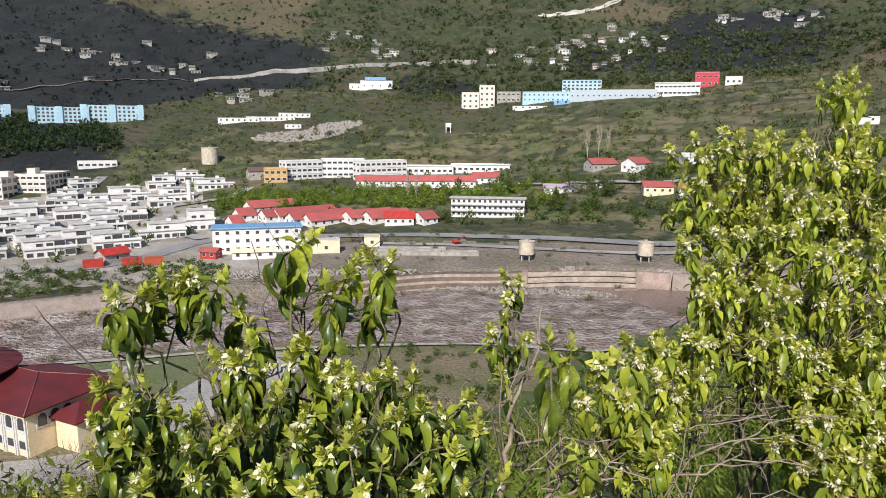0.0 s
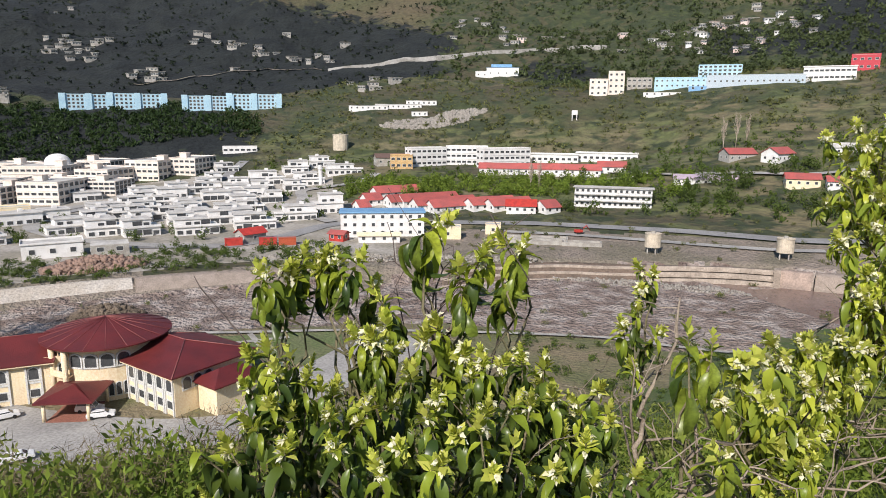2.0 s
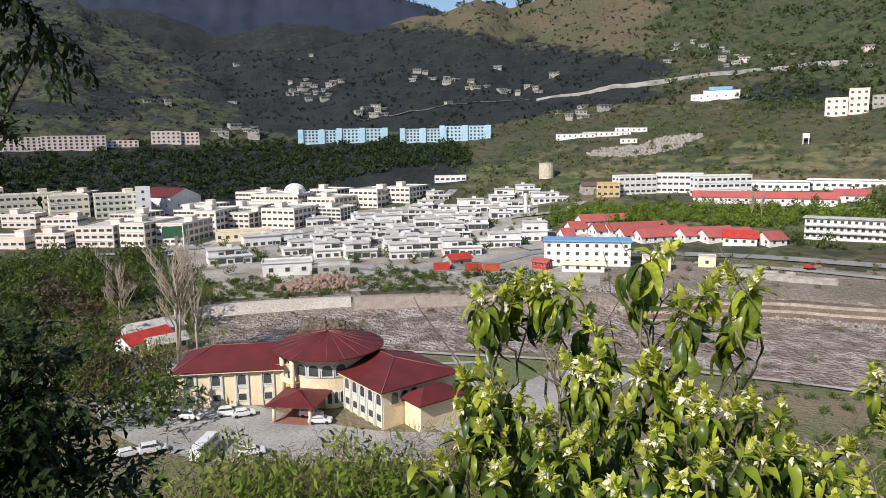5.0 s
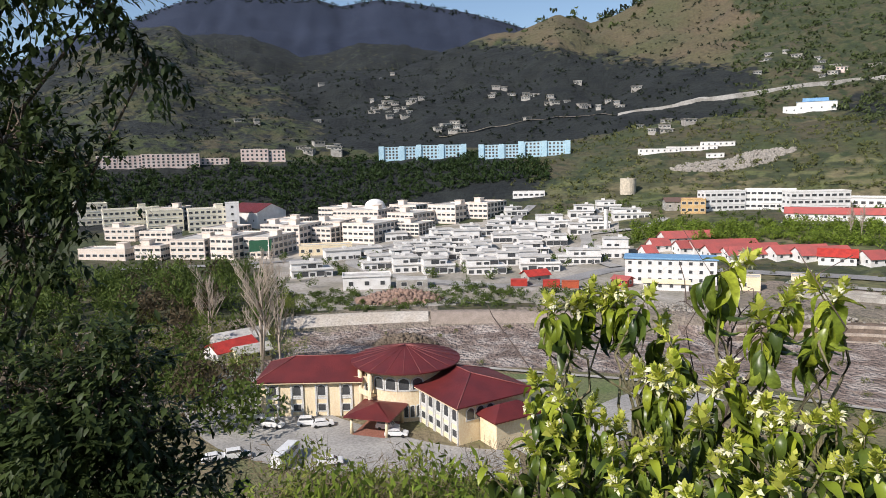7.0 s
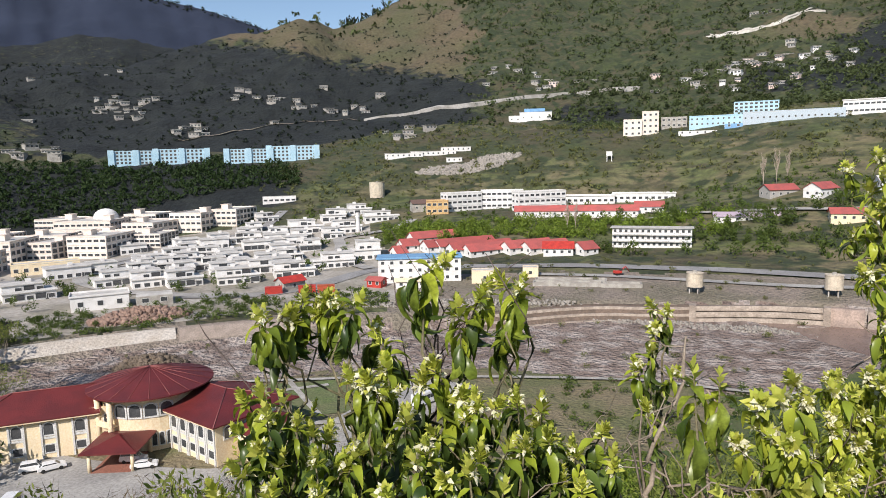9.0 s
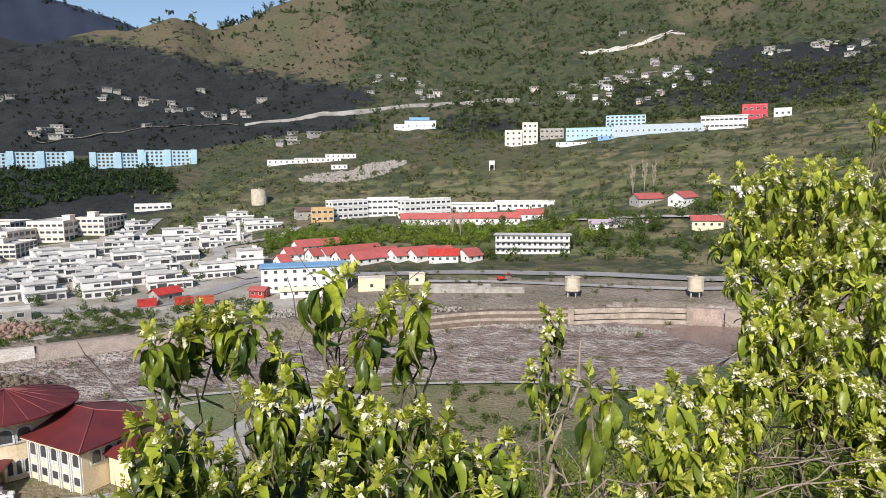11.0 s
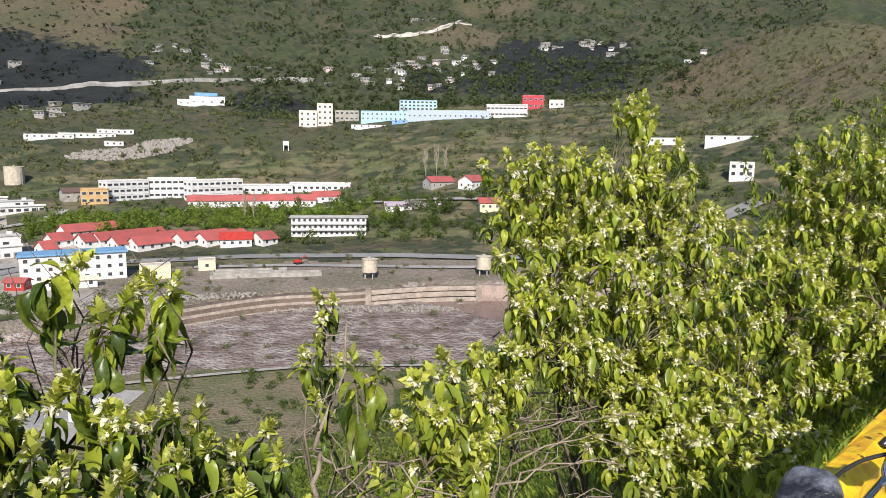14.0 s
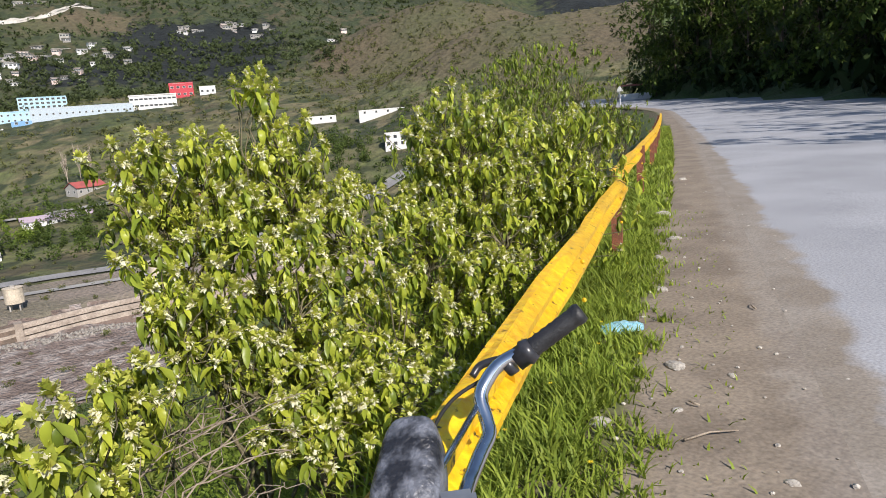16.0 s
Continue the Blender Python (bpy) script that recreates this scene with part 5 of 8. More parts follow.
GREEN = leaf_mat("scrub_leaves", (0.115, 0.155, 0.038), (0.07, 0.105, 0.025), scale=0.15)
OLIVE = leaf_mat("olive_scrub", (0.175, 0.18, 0.068), (0.115, 0.13, 0.047), scale=0.1)
DARKLEAF = leaf_mat("dark_leaves", (0.040, 0.066, 0.020), (0.024, 0.042, 0.015), scale=0.3, through_share=0.2)
# Mountain leaves with the cloud shade of their slope put into the green.
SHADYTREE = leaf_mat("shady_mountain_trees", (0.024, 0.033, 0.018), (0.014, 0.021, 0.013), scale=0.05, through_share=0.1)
FRESH = leaf_mat("fresh_leaves", (0.22, 0.29, 0.045), (0.12, 0.18, 0.03), scale=0.2)
FARTREE = leaf_mat("far_tree_leaves", (0.080, 0.102, 0.038), (0.052, 0.070, 0.029), scale=0.02, through_share=0.15)
TWIGGY = mat("bare_twigs", (0.44, 0.37, 0.30), 0.9, (0.34, 0.28, 0.22), scale=3.0)
BARK = mat("bark", (0.16, 0.12, 0.09), 0.95, (0.10, 0.08, 0.06), scale=4.0, bump=0.5)
RNG = np.random.RandomState(11)


def blob(count, size, flat=0.8, seed=0, hole=0.35, aspect=1.6):
    """Leaf quads spread through a lumpy ball of radius 1: verts and quads."""
    rs = np.random.RandomState(seed)
    lumps = rs.normal(0, 0.42, (7, 3)) * (1, 1, 0.7)
    c = lumps[rs.randint(0, 7, count)]
    d = rs.normal(0, 1, (count, 3))
    d /= np.linalg.norm(d, axis=1)[:, None]
    p = c + d * (0.52 * (hole + (1 - hole) * rs.rand(count) ** 0.5))[:, None]
    p[:, 2] *= flat
    a = rs.normal(0, 1, (count, 3))
    a /= np.linalg.norm(a, axis=1)[:, None]
    b = np.cross(a, rs.normal(0, 1, (count, 3)))
    b /= np.linalg.norm(b, axis=1)[:, None]
    s = size * (0.6 + 0.8 * rs.rand(count))[:, None]
    v = np.stack([p - a * s * aspect, p - b * s * 0.6, p + a * s * aspect, p + b * s * 0.6], 1).reshape(-1, 3)
    v[:, 2] -= v[:, 2].min() * 0.98
    return v, np.arange(count * 4).reshape(-1, 4)


def scatter(name, kinds, spots, sizes, material, label, category, stretch=1.0):
    """Many small plants in one mesh of kind stuff."""
    vs, fs, base = [], [], 0
    for k, (x, y, z) in enumerate(spots):
        v, f = kinds[k % len(kinds)]
        a = RNG.rand() * 6.28
        s = sizes[k]
        c, n = math.cos(a) * s, math.sin(a) * s
        q = np.stack([v[:, 0] * c - v[:, 1] * n + x, v[:, 0] * n + v[:, 1] * c + y, v[:, 2] * s * stretch + z - 0.1 * s], 1)
        vs.append(q)
        fs.append(f + base)
        base += len(v)
    ob = new(name, from_arrays(name, np.concatenate(vs), np.concatenate(fs), material))
    return tagged(ob, label, category, kind="stuff")


FEET = np.array(FOOT)


def spots(count, az0, az1, d0, d1, clear=9.0, lumpy=60.0, bias=0.0, seed=None):
    """Random plan points in a sector, gathered in patches, clear of the buildings."""
    out = []
    while len(out) < count:
        n = count * 3
        az, d = np.radians(RNG.uniform(az0, az1, n)), np.sqrt(RNG.uniform(d0 * d0, d1 * d1, n))
        x, y = np.sin(az) * d, np.cos(az) * d
        keep = RNG.rand(n) < 0.5 + bias + 0.7 * wrinkle(x, y, lumpy, 7.0)
        x, y = x[keep], y[keep]
        near = np.min(np.hypot(x[:, None] - FEET[None, :, 0], y[:, None] - FEET[None, :, 1]), 1)
        x, y = x[near > clear], y[near > clear]
        out += list(zip(x, y, height(x, y)))
    return out[:count]


SHRUB = [blob(17, 0.27, 0.75, s) for s in range(6)]
FINE = [blob(80, 0.125, 0.75, s + 140) for s in range(6)]
TREELET = [blob(150, 0.115, 1.0, s + 20) for s in range(6)]
FARTREELET = [blob(46, 0.2, 1.0, s + 180) for s in range(5)]
FARBLOB = [blob(11, 0.40, 0.9, s + 40) for s in range(5)]
sz = lambda n, a, b: RNG.uniform(a, b, n)
scatter("hillside_shrubs", SHRUB, spots(2600, -30, 48, 440, 640, 12), sz(2600, 0.9, 2.6), OLIVE, "low olive scrub over the far hillside", "shrubs")
scatter("hillside_shrubs", SHRUB, spots(1300, -29, 45, 300, 440, 10), sz(1300, 0.9, 2.4), GREEN, "green scrub on the terrace slopes", "shrubs")
scatter("hedge_trees", TREELET, spots(330, -20, 8, 333, 372, 9, bias=0.5), sz(330, 1.6, 3.4), FRESH, "belt of green trees below the school terrace", "trees")
scatter("terrace_trees", TREELET, spots(160, -2, 34, 300, 380, 13), sz(160, 1.8, 4.2), GREEN, "scattered trees on the terrace", "trees")
scatter("scarp_shrubs", SHRUB, spots(3800, -80, -27, 500, 600, 14, bias=0.5), sz(3800, 1.4, 3.4), DARKLEAF, "dark scrub on the steep scarp", "shrubs")
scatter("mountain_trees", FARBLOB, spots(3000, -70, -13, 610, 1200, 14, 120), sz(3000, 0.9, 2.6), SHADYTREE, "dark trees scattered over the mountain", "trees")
scatter("mountain_trees", FARBLOB, spots(5600, -13, 40, 640, 1250, 14, 110), sz(5600, 1.3, 3.6), FARTREE, "dark trees scattered over the mountain", "trees")
scatter("village_trees", FARTREELET, spots(900, -4, 32, 575, 800, 9, bias=0.3), sz(900, 2.2, 4.6), FARTREE, "dark trees among the hillside houses", "trees")
scatter("mountain_trees", FARBLOB, spots(1800, -30, 60, 1200, 2000, 14), sz(1800, 4, 8), FARTREE, "far dark woods", "trees")
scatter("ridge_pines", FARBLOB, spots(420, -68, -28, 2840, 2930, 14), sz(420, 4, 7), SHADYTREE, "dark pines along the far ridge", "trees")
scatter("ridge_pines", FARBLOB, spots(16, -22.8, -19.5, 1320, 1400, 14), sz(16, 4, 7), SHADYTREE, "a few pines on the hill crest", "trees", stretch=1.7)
scatter("hill_shrubs", FARBLOB, spots(1500, 33, 60, 380, 700, 14), sz(1500, 0.5, 1.5), OLIVE, "sparse shrubs on the brown hill", "shrubs")
scatter("bank_shrubs", FINE, spots(420, -52, -20, 216, 246, 7, 18), sz(420, 0.7, 1.9), GREEN, "shrubs along the top of the far bank", "shrubs")
scatter("bank_shrubs", FINE, spots(160, -18, 30, 226, 300, 9, 30), sz(160, 0.6, 1.6), OLIVE, "shrubs on the bare bank", "shrubs")
scatter("flat_shrubs", FINE, spots(420, -10, 44, 100, 156, 5, 25), sz(420, 0.5, 1.6), GREEN, "green shrubs on the near flat", "shrubs")
scatter("river_shrubs", FINE, spots(70, -44, 30, 165, 215, 5, 25), sz(70, 0.5, 1.5), OLIVE, "tufts on the gravel bars", "shrubs")
scatter("town_trees", TREELET, spots(60, -50, -22, 225, 340, 7, 40), sz(60, 1.2, 2.6), GREEN, "small trees between the houses", "trees")
SLOPELEAF = leaf_mat("slope_tree_leaves", (0.25, 0.28, 0.065), (0.13, 0.17, 0.042), scale=0.25)
FEWBLOB = [blob(640, 0.040, 0.85, s + 100, aspect=1.8) for s in range(5)]
SLOPEBLOB = [blob(950, 0.033, 0.85, s + 60, aspect=1.8) for s in range(6)]
TWIGBROWN = mat("brown_twigs", (0.19, 0.145, 0.09), 0.9, (0.13, 0.10, 0.06), scale=0.5)
TWIGBLOB = [blob(800, 0.007, 0.9, s + 160, aspect=14.0) for s in range(4)]
scatter("slope_trees", SLOPEBLOB, spots(74, -54, -16, 46, 80, 5, 20, bias=0.5), sz(74, 4.0, 6.2), SLOPELEAF, "green bushy trees on the slope below the road", "trees", stretch=1.4)
scatter("slope_trees", FEWBLOB, spots(48, -54, -16, 40, 74, 5, 14, bias=0.3), sz(48, 3.2, 5.4), FRESH, "fresh green bushes on the slope below the road", "trees", stretch=1.4)
scatter("slope_trees", TWIGBLOB, spots(26, -54, -16, 44, 72, 5, 14, bias=0.3), sz(26, 4.4, 6.2), TWIGBROWN, "half-bare twiggy trees on the slope below the road", "trees", stretch=1.45)
scatter("slope_trees", SLOPEBLOB, spots(34, 2, 34, 40, 80, 5, 16, bias=0.3), sz(34, 2.6, 4.8), SLOPELEAF, "green bushy trees on the slope below the road", "trees", stretch=1.3)
scatter("slope_trees", FEWBLOB, spots(130, -20, 42, 16, 92, 5, 18, bias=0.3), sz(130, 1.2, 3.4), FRESH, "fresh green bushes on the slope below the road", "bushes", stretch=1.2)
WOODBLOB = [blob(400, 0.061, 0.9, s + 80, aspect=1.7) for s in range(6)]
scatter("river_wood", WOODBLOB, spots(150, -84, -51, 128, 300, 5, 30, bias=0.5), sz(150, 4.4, 7.4), GREEN, "green wood along the near river bank", "trees", stretch=1.15)
scatter("river_wood", WOODBLOB, spots(70, -84, -53, 128, 300, 5, 30, bias=0.5), sz(70, 4.4, 7.0), leaf_mat("brown_twiggy_crowns", (0.13, 0.10, 0.06), (0.09, 0.075, 0.045), scale=0.3), "brown half-bare trees in the wood", "trees", stretch=1.2)
scatter("river_wood", SLOPEBLOB, spots(26, -60, -49, 165, 222, 5, 30, bias=0.5), sz(26, 3.0, 4.6), SLOPELEAF, "green trees at the end of the wood", "trees", stretch=1.2)
# Dark scrub added to give the black shade at the foot of the trees.
scatter("road_scrub", SHRUB, [(x, y, spot(x, y)) for x, y in [tuple(ALONG * u - OUT * (s + bend(u))) for u, s in zip(RNG.uniform(40, 118, 260), RNG.uniform(14.2, 17, 260))]], sz(260, 1.0, 2.0), DARKLEAF, "dark scrub added for the shade along the foot of the road cutting", "shrubs", stretch=1.2)
scatter("wood_above_road", WOODBLOB, [(x, y, spot(x, y)) for x, y in [tuple(ALONG * u - OUT * (s + bend(u))) for u, s in zip(RNG.uniform(50, 130, 120), RNG.uniform(18, 34, 120))]], sz(120, 2.6, 4.4), DARKLEAF, "dark wood on the slope above the road", "trees", stretch=1.2)


def limbs(bm, base, top, radius, count, rs, spread=0.5, rise=0.6, depth=2, tips=None, upright=0.0):
    """A trunk and its limbs, each thinner than the last."""
    base, top = Vector(base), Vector(top)
    mid = (base + top) / 2 + Vector(rs.normal(0, 0.03, 3)) * (top - base).length
    tube(bm, [base, mid, top], [radius, radius * 0.75, radius * 0.4], 6)
    if tips is not None:
        tips.append(top)
    if depth == 0:
        return
    ln = (top - base).length
    for k in range(count):
        f = rs.uniform(0.3, 0.95)
        at = base.lerp(mid, f * 2) if f < 0.5 else mid.lerp(top, f * 2 - 1)
        a = rs.uniform(0, 6.28)
        way = Vector((math.cos(a) * spread, math.sin(a) * spread, rise + upright)).normalized()
        limbs(bm, at, at + way * ln * rs.uniform(0.3, 0.55), radius * 0.42, max(2, count - 2), rs, spread, rise, depth - 1, tips, upright)


def bare_tree(x, y, high, seed, wide=0.3, thick=0.05):
    rs = np.random.RandomState(seed)
    t = empty("poplar", pose(x, y, spot(x, y)), "tall bare poplar with pale upright twigs", "tree", "bare poplars")
    bm = bmesh.new()
    tips = []
    limbs(bm, (0, 0, -0.5), (0.2, 0, high), high * 0.013, 22, rs, wide, 1.0, 1, tips)
    part("branchwork", bm, TWIGGY, t)
    tagged(t.children[-1], kind="stuff")
    bm = bmesh.new()
    tube(bm, [(0, 0, -0.5), (0.05, 0, high * 0.3), (0.1, 0, high * 0.6)], [high * 0.017, high * 0.014, high * 0.011], 8)
    part("trunk", bm, TWIGGY, t)
    bm = bmesh.new()
    for p in tips[1:]:
        for _ in range(16):
            q = p.lerp(Vector((0, 0, max(1, p.z - high * 0.3))), rs.uniform(0, 0.6))
            e = q + Vector((rs.normal(0, 0.35), rs.normal(0, 0.35), rs.uniform(1.0, 2.6)))
            tube(bm, [q, e], [thick, thick * 0.4], 3, cap=False)
    part("twigwork", bm, TWIGGY, t)
    tagged(t.children[-1], kind="stuff")
    return t


for k, (x, y, h) in enumerate(((-132.7, 106, 24), (-137, 109.5, 22), (-130, 109.5, 20), (-168, 116, 17))):
    bare_tree(x, y, h, k, 0.62)
for k, (x, y, h) in enumerate(((-28, 345, 11), (-24, 348, 10), (72, 400, 13), (78, 398, 14), (84, 402, 12))):
    bare_tree(x, y, h, 30 + k, 0.25, 0.018)


# ---- village on the mountain ----
# Wall grey toned down for houses that would lie in cloud shade.
DULLWALL = mat("dull_grey_wall", (0.36, 0.34, 0.31), 0.9, (0.26, 0.24, 0.22), scale=0.3, fine=2.0)
def cottage(x, y, rnd):
    w, h = rnd.uniform(5, 11), rnd.choice((2.8, 3.0, 5.4))
    # Left of x = -120 only dull walls, which carry the shade there.
    wall = rnd.choice((DULLWALL, DULLWALL, PLASTER, PINKWALL, CONCRETE)) if x > -120 else rnd.choice((DULLWALL, CONCRETE))
    b = empty("hillside_house", place(x, y, math.degrees(math.atan2(x, y)), rnd.uniform(-25, 25)), "small flat-roofed hillside house with dark openings", "house", "hillside village")
    bm = bmesh.new()
    box(bm, -w / 2, w / 2, 0, 8, -4, h)
    part("wall", bm, wall, b)
    bm = bmesh.new()
    box(bm, -w / 2 - 0.6, w / 2 + 0.6, -0.8, 8.4, h, h + 0.35)
    part("roof", bm, rnd.choice((CONCRETE, CONCRETE, ROOFGREY, DULLWALL)), b)
    for i in range(3):
        put("window", WIDE, b, pose(-w / 3 + i * w / 3, 0, h - 2.3))


rnd = random.Random(8)
for n, az0, az1, d0, d1 in ((10, -42, -39.5, 850, 896), (14, -41, -36.5, 794, 850), (8, -36.5, -34, 698, 740), (2, -53, -50.5, 734, 754), (1, -46, -45.6, 780, 802), (9, -47.8, -44.4, 640, 668), (3, -29, -28.2, 804, 858), (3, -27.4, -26.6, 780, 804), (2, -29, -28, 720, 762), (9, -34, -22, 776, 876), (8, -24.5, -19.5, 730, 800), (3, -46, -38.5, 988, 1100), (8, -21, -15.5, 600, 638), (16, -11.5, -2, 756, 838), (18, 2, 9, 728, 798), (12, 9, 12.2, 770, 822), (10, 12, 16.5, 750, 818), (8, 5, 13, 694, 746), (18, 19.5, 26.5, 816, 854), (5, 30.4, 32, 638, 796), (3, 9, 12, 908, 954)):
    for _ in range(n):
        a, d = radians(rnd.uniform(az0, az1)), rnd.uniform(d0, d1)
        cottage(math.sin(a) * d, math.cos(a) * d, rnd)



# ---- heaps of spoil and rubble ----
def rubble(name, x, y, rx, ry, high, count, size, material, label, seed, turn=0.0):
    """Broken blocks piled over a low mound, joined as one heap."""
    rs = np.random.RandomState(seed)
    vs, fs, base = [], [], 0
    shape = np.array([(-1, -1, -1), (1, -1, -1), (1, 1, -1), (-1, 1, -1), (-1, -1, 1), (1, -1, 1), (1, 1, 1), (-1, 1, 1)], float)
    quad = np.array([(3, 2, 1, 0), (4, 5, 6, 7), (0, 1, 5, 4), (1, 2, 6, 5), (2, 3, 7, 6), (3, 0, 4, 7)])
    for _ in range(count):
        a, r = rs.uniform(0, 6.28), math.sqrt(rs.rand())
        px, py = rx * r * math.cos(a), ry * r * math.sin(a)
        px, py = px * math.cos(turn) - py * math.sin(turn), px * math.sin(turn) + py * math.cos(turn)
        q, _r = np.linalg.qr(rs.normal(0, 1, (3, 3)))
        v = (shape * rs.uniform(0.7, 1.3, (8, 3)) * (size * rs.uniform(0.35, 1.2) * rs.uniform(0.6, 1.2, 3))) @ q
        vs.append(v + (x + px, y + py, spot(x + px, y + py) + high * (1 - r * r) * rs.uniform(0.5, 1.0)))
        fs.append(quad + base)
        base += 8
    ob = new(name, from_arrays(name, np.concatenate(vs), np.concatenate(fs), material))
    return tagged(ob, label, "rubble", kind="stuff")


REDROCK = mat("reddish_rubble", (0.33, 0.22, 0.17), 0.95, (0.24, 0.165, 0.13), scale=0.6, fine=5.0, bump=0.4)
GREYROCK = mat("pale_rubble", (0.36, 0.33, 0.29), 0.95, (0.25, 0.23, 0.20), scale=0.6, fine=5.0, bump=0.4)
SPOIL = mat("brown_spoil", (0.20, 0.155, 0.115), 0.95, (0.14, 0.11, 0.08), scale=0.5, fine=4.0, bump=0.6)
rubble("rubble_heap", -146, 176, 15, 6, 3.4, 1000, 0.6, REDROCK, "heap of reddish broken stone on the far bank", 1, 0.7)
rubble("spoil_heap", -119, 146, 9, 4.5, 3.2, 900, 0.6, SPOIL, "brown spoil heap on the gravel bar", 2, 0.5)
rubble("rubble_slope", -118, 496, 34, 10, 1.0, 1200, 0.8, GREYROCK, "pale quarry rubble spilt over the hillside", 3, 0.35)
rubble("rubble_slope", -96, 515, 20, 8, 1.0, 600, 0.8, GREYROCK, "pale quarry rubble spilt over the hillside", 4, 0.35)
rubble("bank_stones", -60, 212, 46, 5, 0.2, 900, 0.4, GREYROCK, "loose pale stones at the river edge", 5, 0.2)
rubble("bank_stones", 20, 214, 40, 4, 0.2, 600, 0.4, GREYROCK, "loose pale stones at the river edge", 6, -0.15)
# ---- flowering bushes at the roadside ----
NEARLEAF = leaf_mat("adhatoda_leaf", (0.36, 0.42, 0.038), (0.17, 0.235, 0.028), 0.25, islands=1, through_share=0.32, rough=0.36, scale=2.0, shine=0.35)
# Brighter copy of the near leaf, with sunlight put into its colour.
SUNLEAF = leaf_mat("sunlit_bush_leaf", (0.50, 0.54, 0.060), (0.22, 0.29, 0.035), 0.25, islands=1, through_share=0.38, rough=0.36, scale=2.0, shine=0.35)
HEDGELEAF = leaf_mat("hedge_leaf", (0.27, 0.34, 0.042), (0.11, 0.165, 0.024), 0.25, islands=1, through_share=0.36, rough=0.45, scale=1.0, shine=0.25)
ONELEAF = leaf_mat("adhatoda_single_leaf", (0.37, 0.42, 0.040), (0.16, 0.22, 0.026), 0.3, islands=0, through_share=0.36, rough=0.36, scale=9.0, shine=0.35)
# Older leaves: a darker green that also holds the bush's inner shade.
OLDSHADELEAF = leaf_mat("adhatoda_old_shade_leaf", (0.12, 0.17, 0.027), (0.024, 0.046, 0.010), 0.35, islands=1, through_share=0.22, rough=0.34, scale=3.0, shine=0.4)
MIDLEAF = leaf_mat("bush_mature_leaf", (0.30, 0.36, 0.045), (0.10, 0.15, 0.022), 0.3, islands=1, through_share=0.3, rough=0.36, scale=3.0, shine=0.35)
ONEOLDSHADE = leaf_mat("adhatoda_single_old_shade_leaf", (0.21, 0.26, 0.034), (0.045, 0.078, 0.014), 0.35, islands=0, through_share=0.25, rough=0.34, scale=9.0, shine=0.4)
BRACT = leaf_mat("yellow_green_bract", (0.64, 0.64, 0.14), (0.44, 0.50, 0.08), 0.2, islands=1, through_share=0.35, rough=0.5, scale=6.0)
PETAL = leaf_mat("white_petal", (0.86, 0.84, 0.66), (0.80, 0.78, 0.52), 0.1, islands=1, through_share=0.3, rough=0.6, scale=9.0)
STEM = mat("grey_green_stem", (0.20, 0.17, 0.10), 0.85, (0.13, 0.12, 0.06), scale=14.0, bump=0.3)
DEADTWIG = mat("pale_dead_twig", (0.34, 0.28, 0.215), 0.85, (0.23, 0.185, 0.14), scale=20.0, bump=0.3)


def leaf_shape(droop, fold=0.25, wave=0.0, wide=0.145, n=8):
    """A lance-shaped leaf one unit long along y that bends down: verts and quads."""
    v = []
    for i in range(n):
        t = i / (n - 1)
        half = wide * (math.sin(math.pi * min(1, t * 0.93 + 0.06)) ** 0.85) * (1.15 - 0.45 * t) if i < n - 1 else 0.004
        a = droop * t
        y, z = (math.sin(a) / droop, -(1 - math.cos(a)) / droop) if droop > 1e-3 else (t, 0)
        for sx in (-1, 0, 1):
            v.append((sx * half, y, z + abs(sx) * half * fold + sx * wave * math.sin(t * 9) * 0.045))
    f = [(i * 3 + k, i * 3 + k + 1, i * 3 + k + 4, i * 3 + k + 3) for i in range(n - 1) for k in (0, 1)]
    return np.array(v), np.array(f)


LEAVES = [leaf_shape(d, fo, wv) for d, fo, wv in ((0.5, 0.55, 1), (1.1, 0.6, -1), (1.6, 0.45, 1), (2.0, 0.7, -1), (2.4, 0.5, 1))]
BROAD = [leaf_shape(d, 0.45, w, 0.175, 5) for d, w in ((0.3, 0), (0.7, 1), (1.1, 0), (1.5, 1), (1.9, 0))]
COARSE = [leaf_shape(d, 0.3, 0, 0.17, n=3) for d in (0.6, 1.2, 1.8)]


def basis(way, up):
    """Columns right, way, up for a leaf that grows along way."""
    way = np.asarray(way, float)
    way = way / np.linalg.norm(way)
    r = np.cross(way, up)
    r = r / max(1e-6, np.linalg.norm(r))
    return np.stack([r, way, np.cross(r, way)], 1)


class Heap:
    """Gathers many like pieces into one mesh."""

    def __init__(self):
        self.v, self.f, self.n = [], [], 0

    def add(self, shape, b, size, at):
        v, f = shape
        self.v.append(v @ b.T * size + at)
        self.f.append(f + self.n)
        self.n += len(v)

    def done(self, name, material, parent, kind="stuff", label=""):
        if not self.v:
            return None
        ob = new(name, from_arrays(name, np.concatenate(self.v), np.concatenate(self.f), material))
        ob.data.polygons.foreach_set("use_smooth", np.ones(len(ob.data.polygons), bool))
        ob.parent = parent
        return tagged(ob, label, kind=kind)




def kite(wide, drop, cup=0.06):
    """A small pointed blade one unit long along y: verts and one quad."""
    return np.array(((0, 0, 0), (wide, 0.5, cup), (0, 1.0, -drop), (-wide, 0.5, cup))), np.array(((0, 1, 2, 3),))


PETAL_SHAPE = kite(0.30, 0.35)
BRACT_SHAPE = kite(0.30, 0.1, 0.12)
SINGLE = [from_arrays("leaf", v, f, ONELEAF) for v, f in LEAVES]
SINGLE_OLD = [from_arrays("leaf", v, f, ONEOLDSHADE) for v, f in LEAVES]
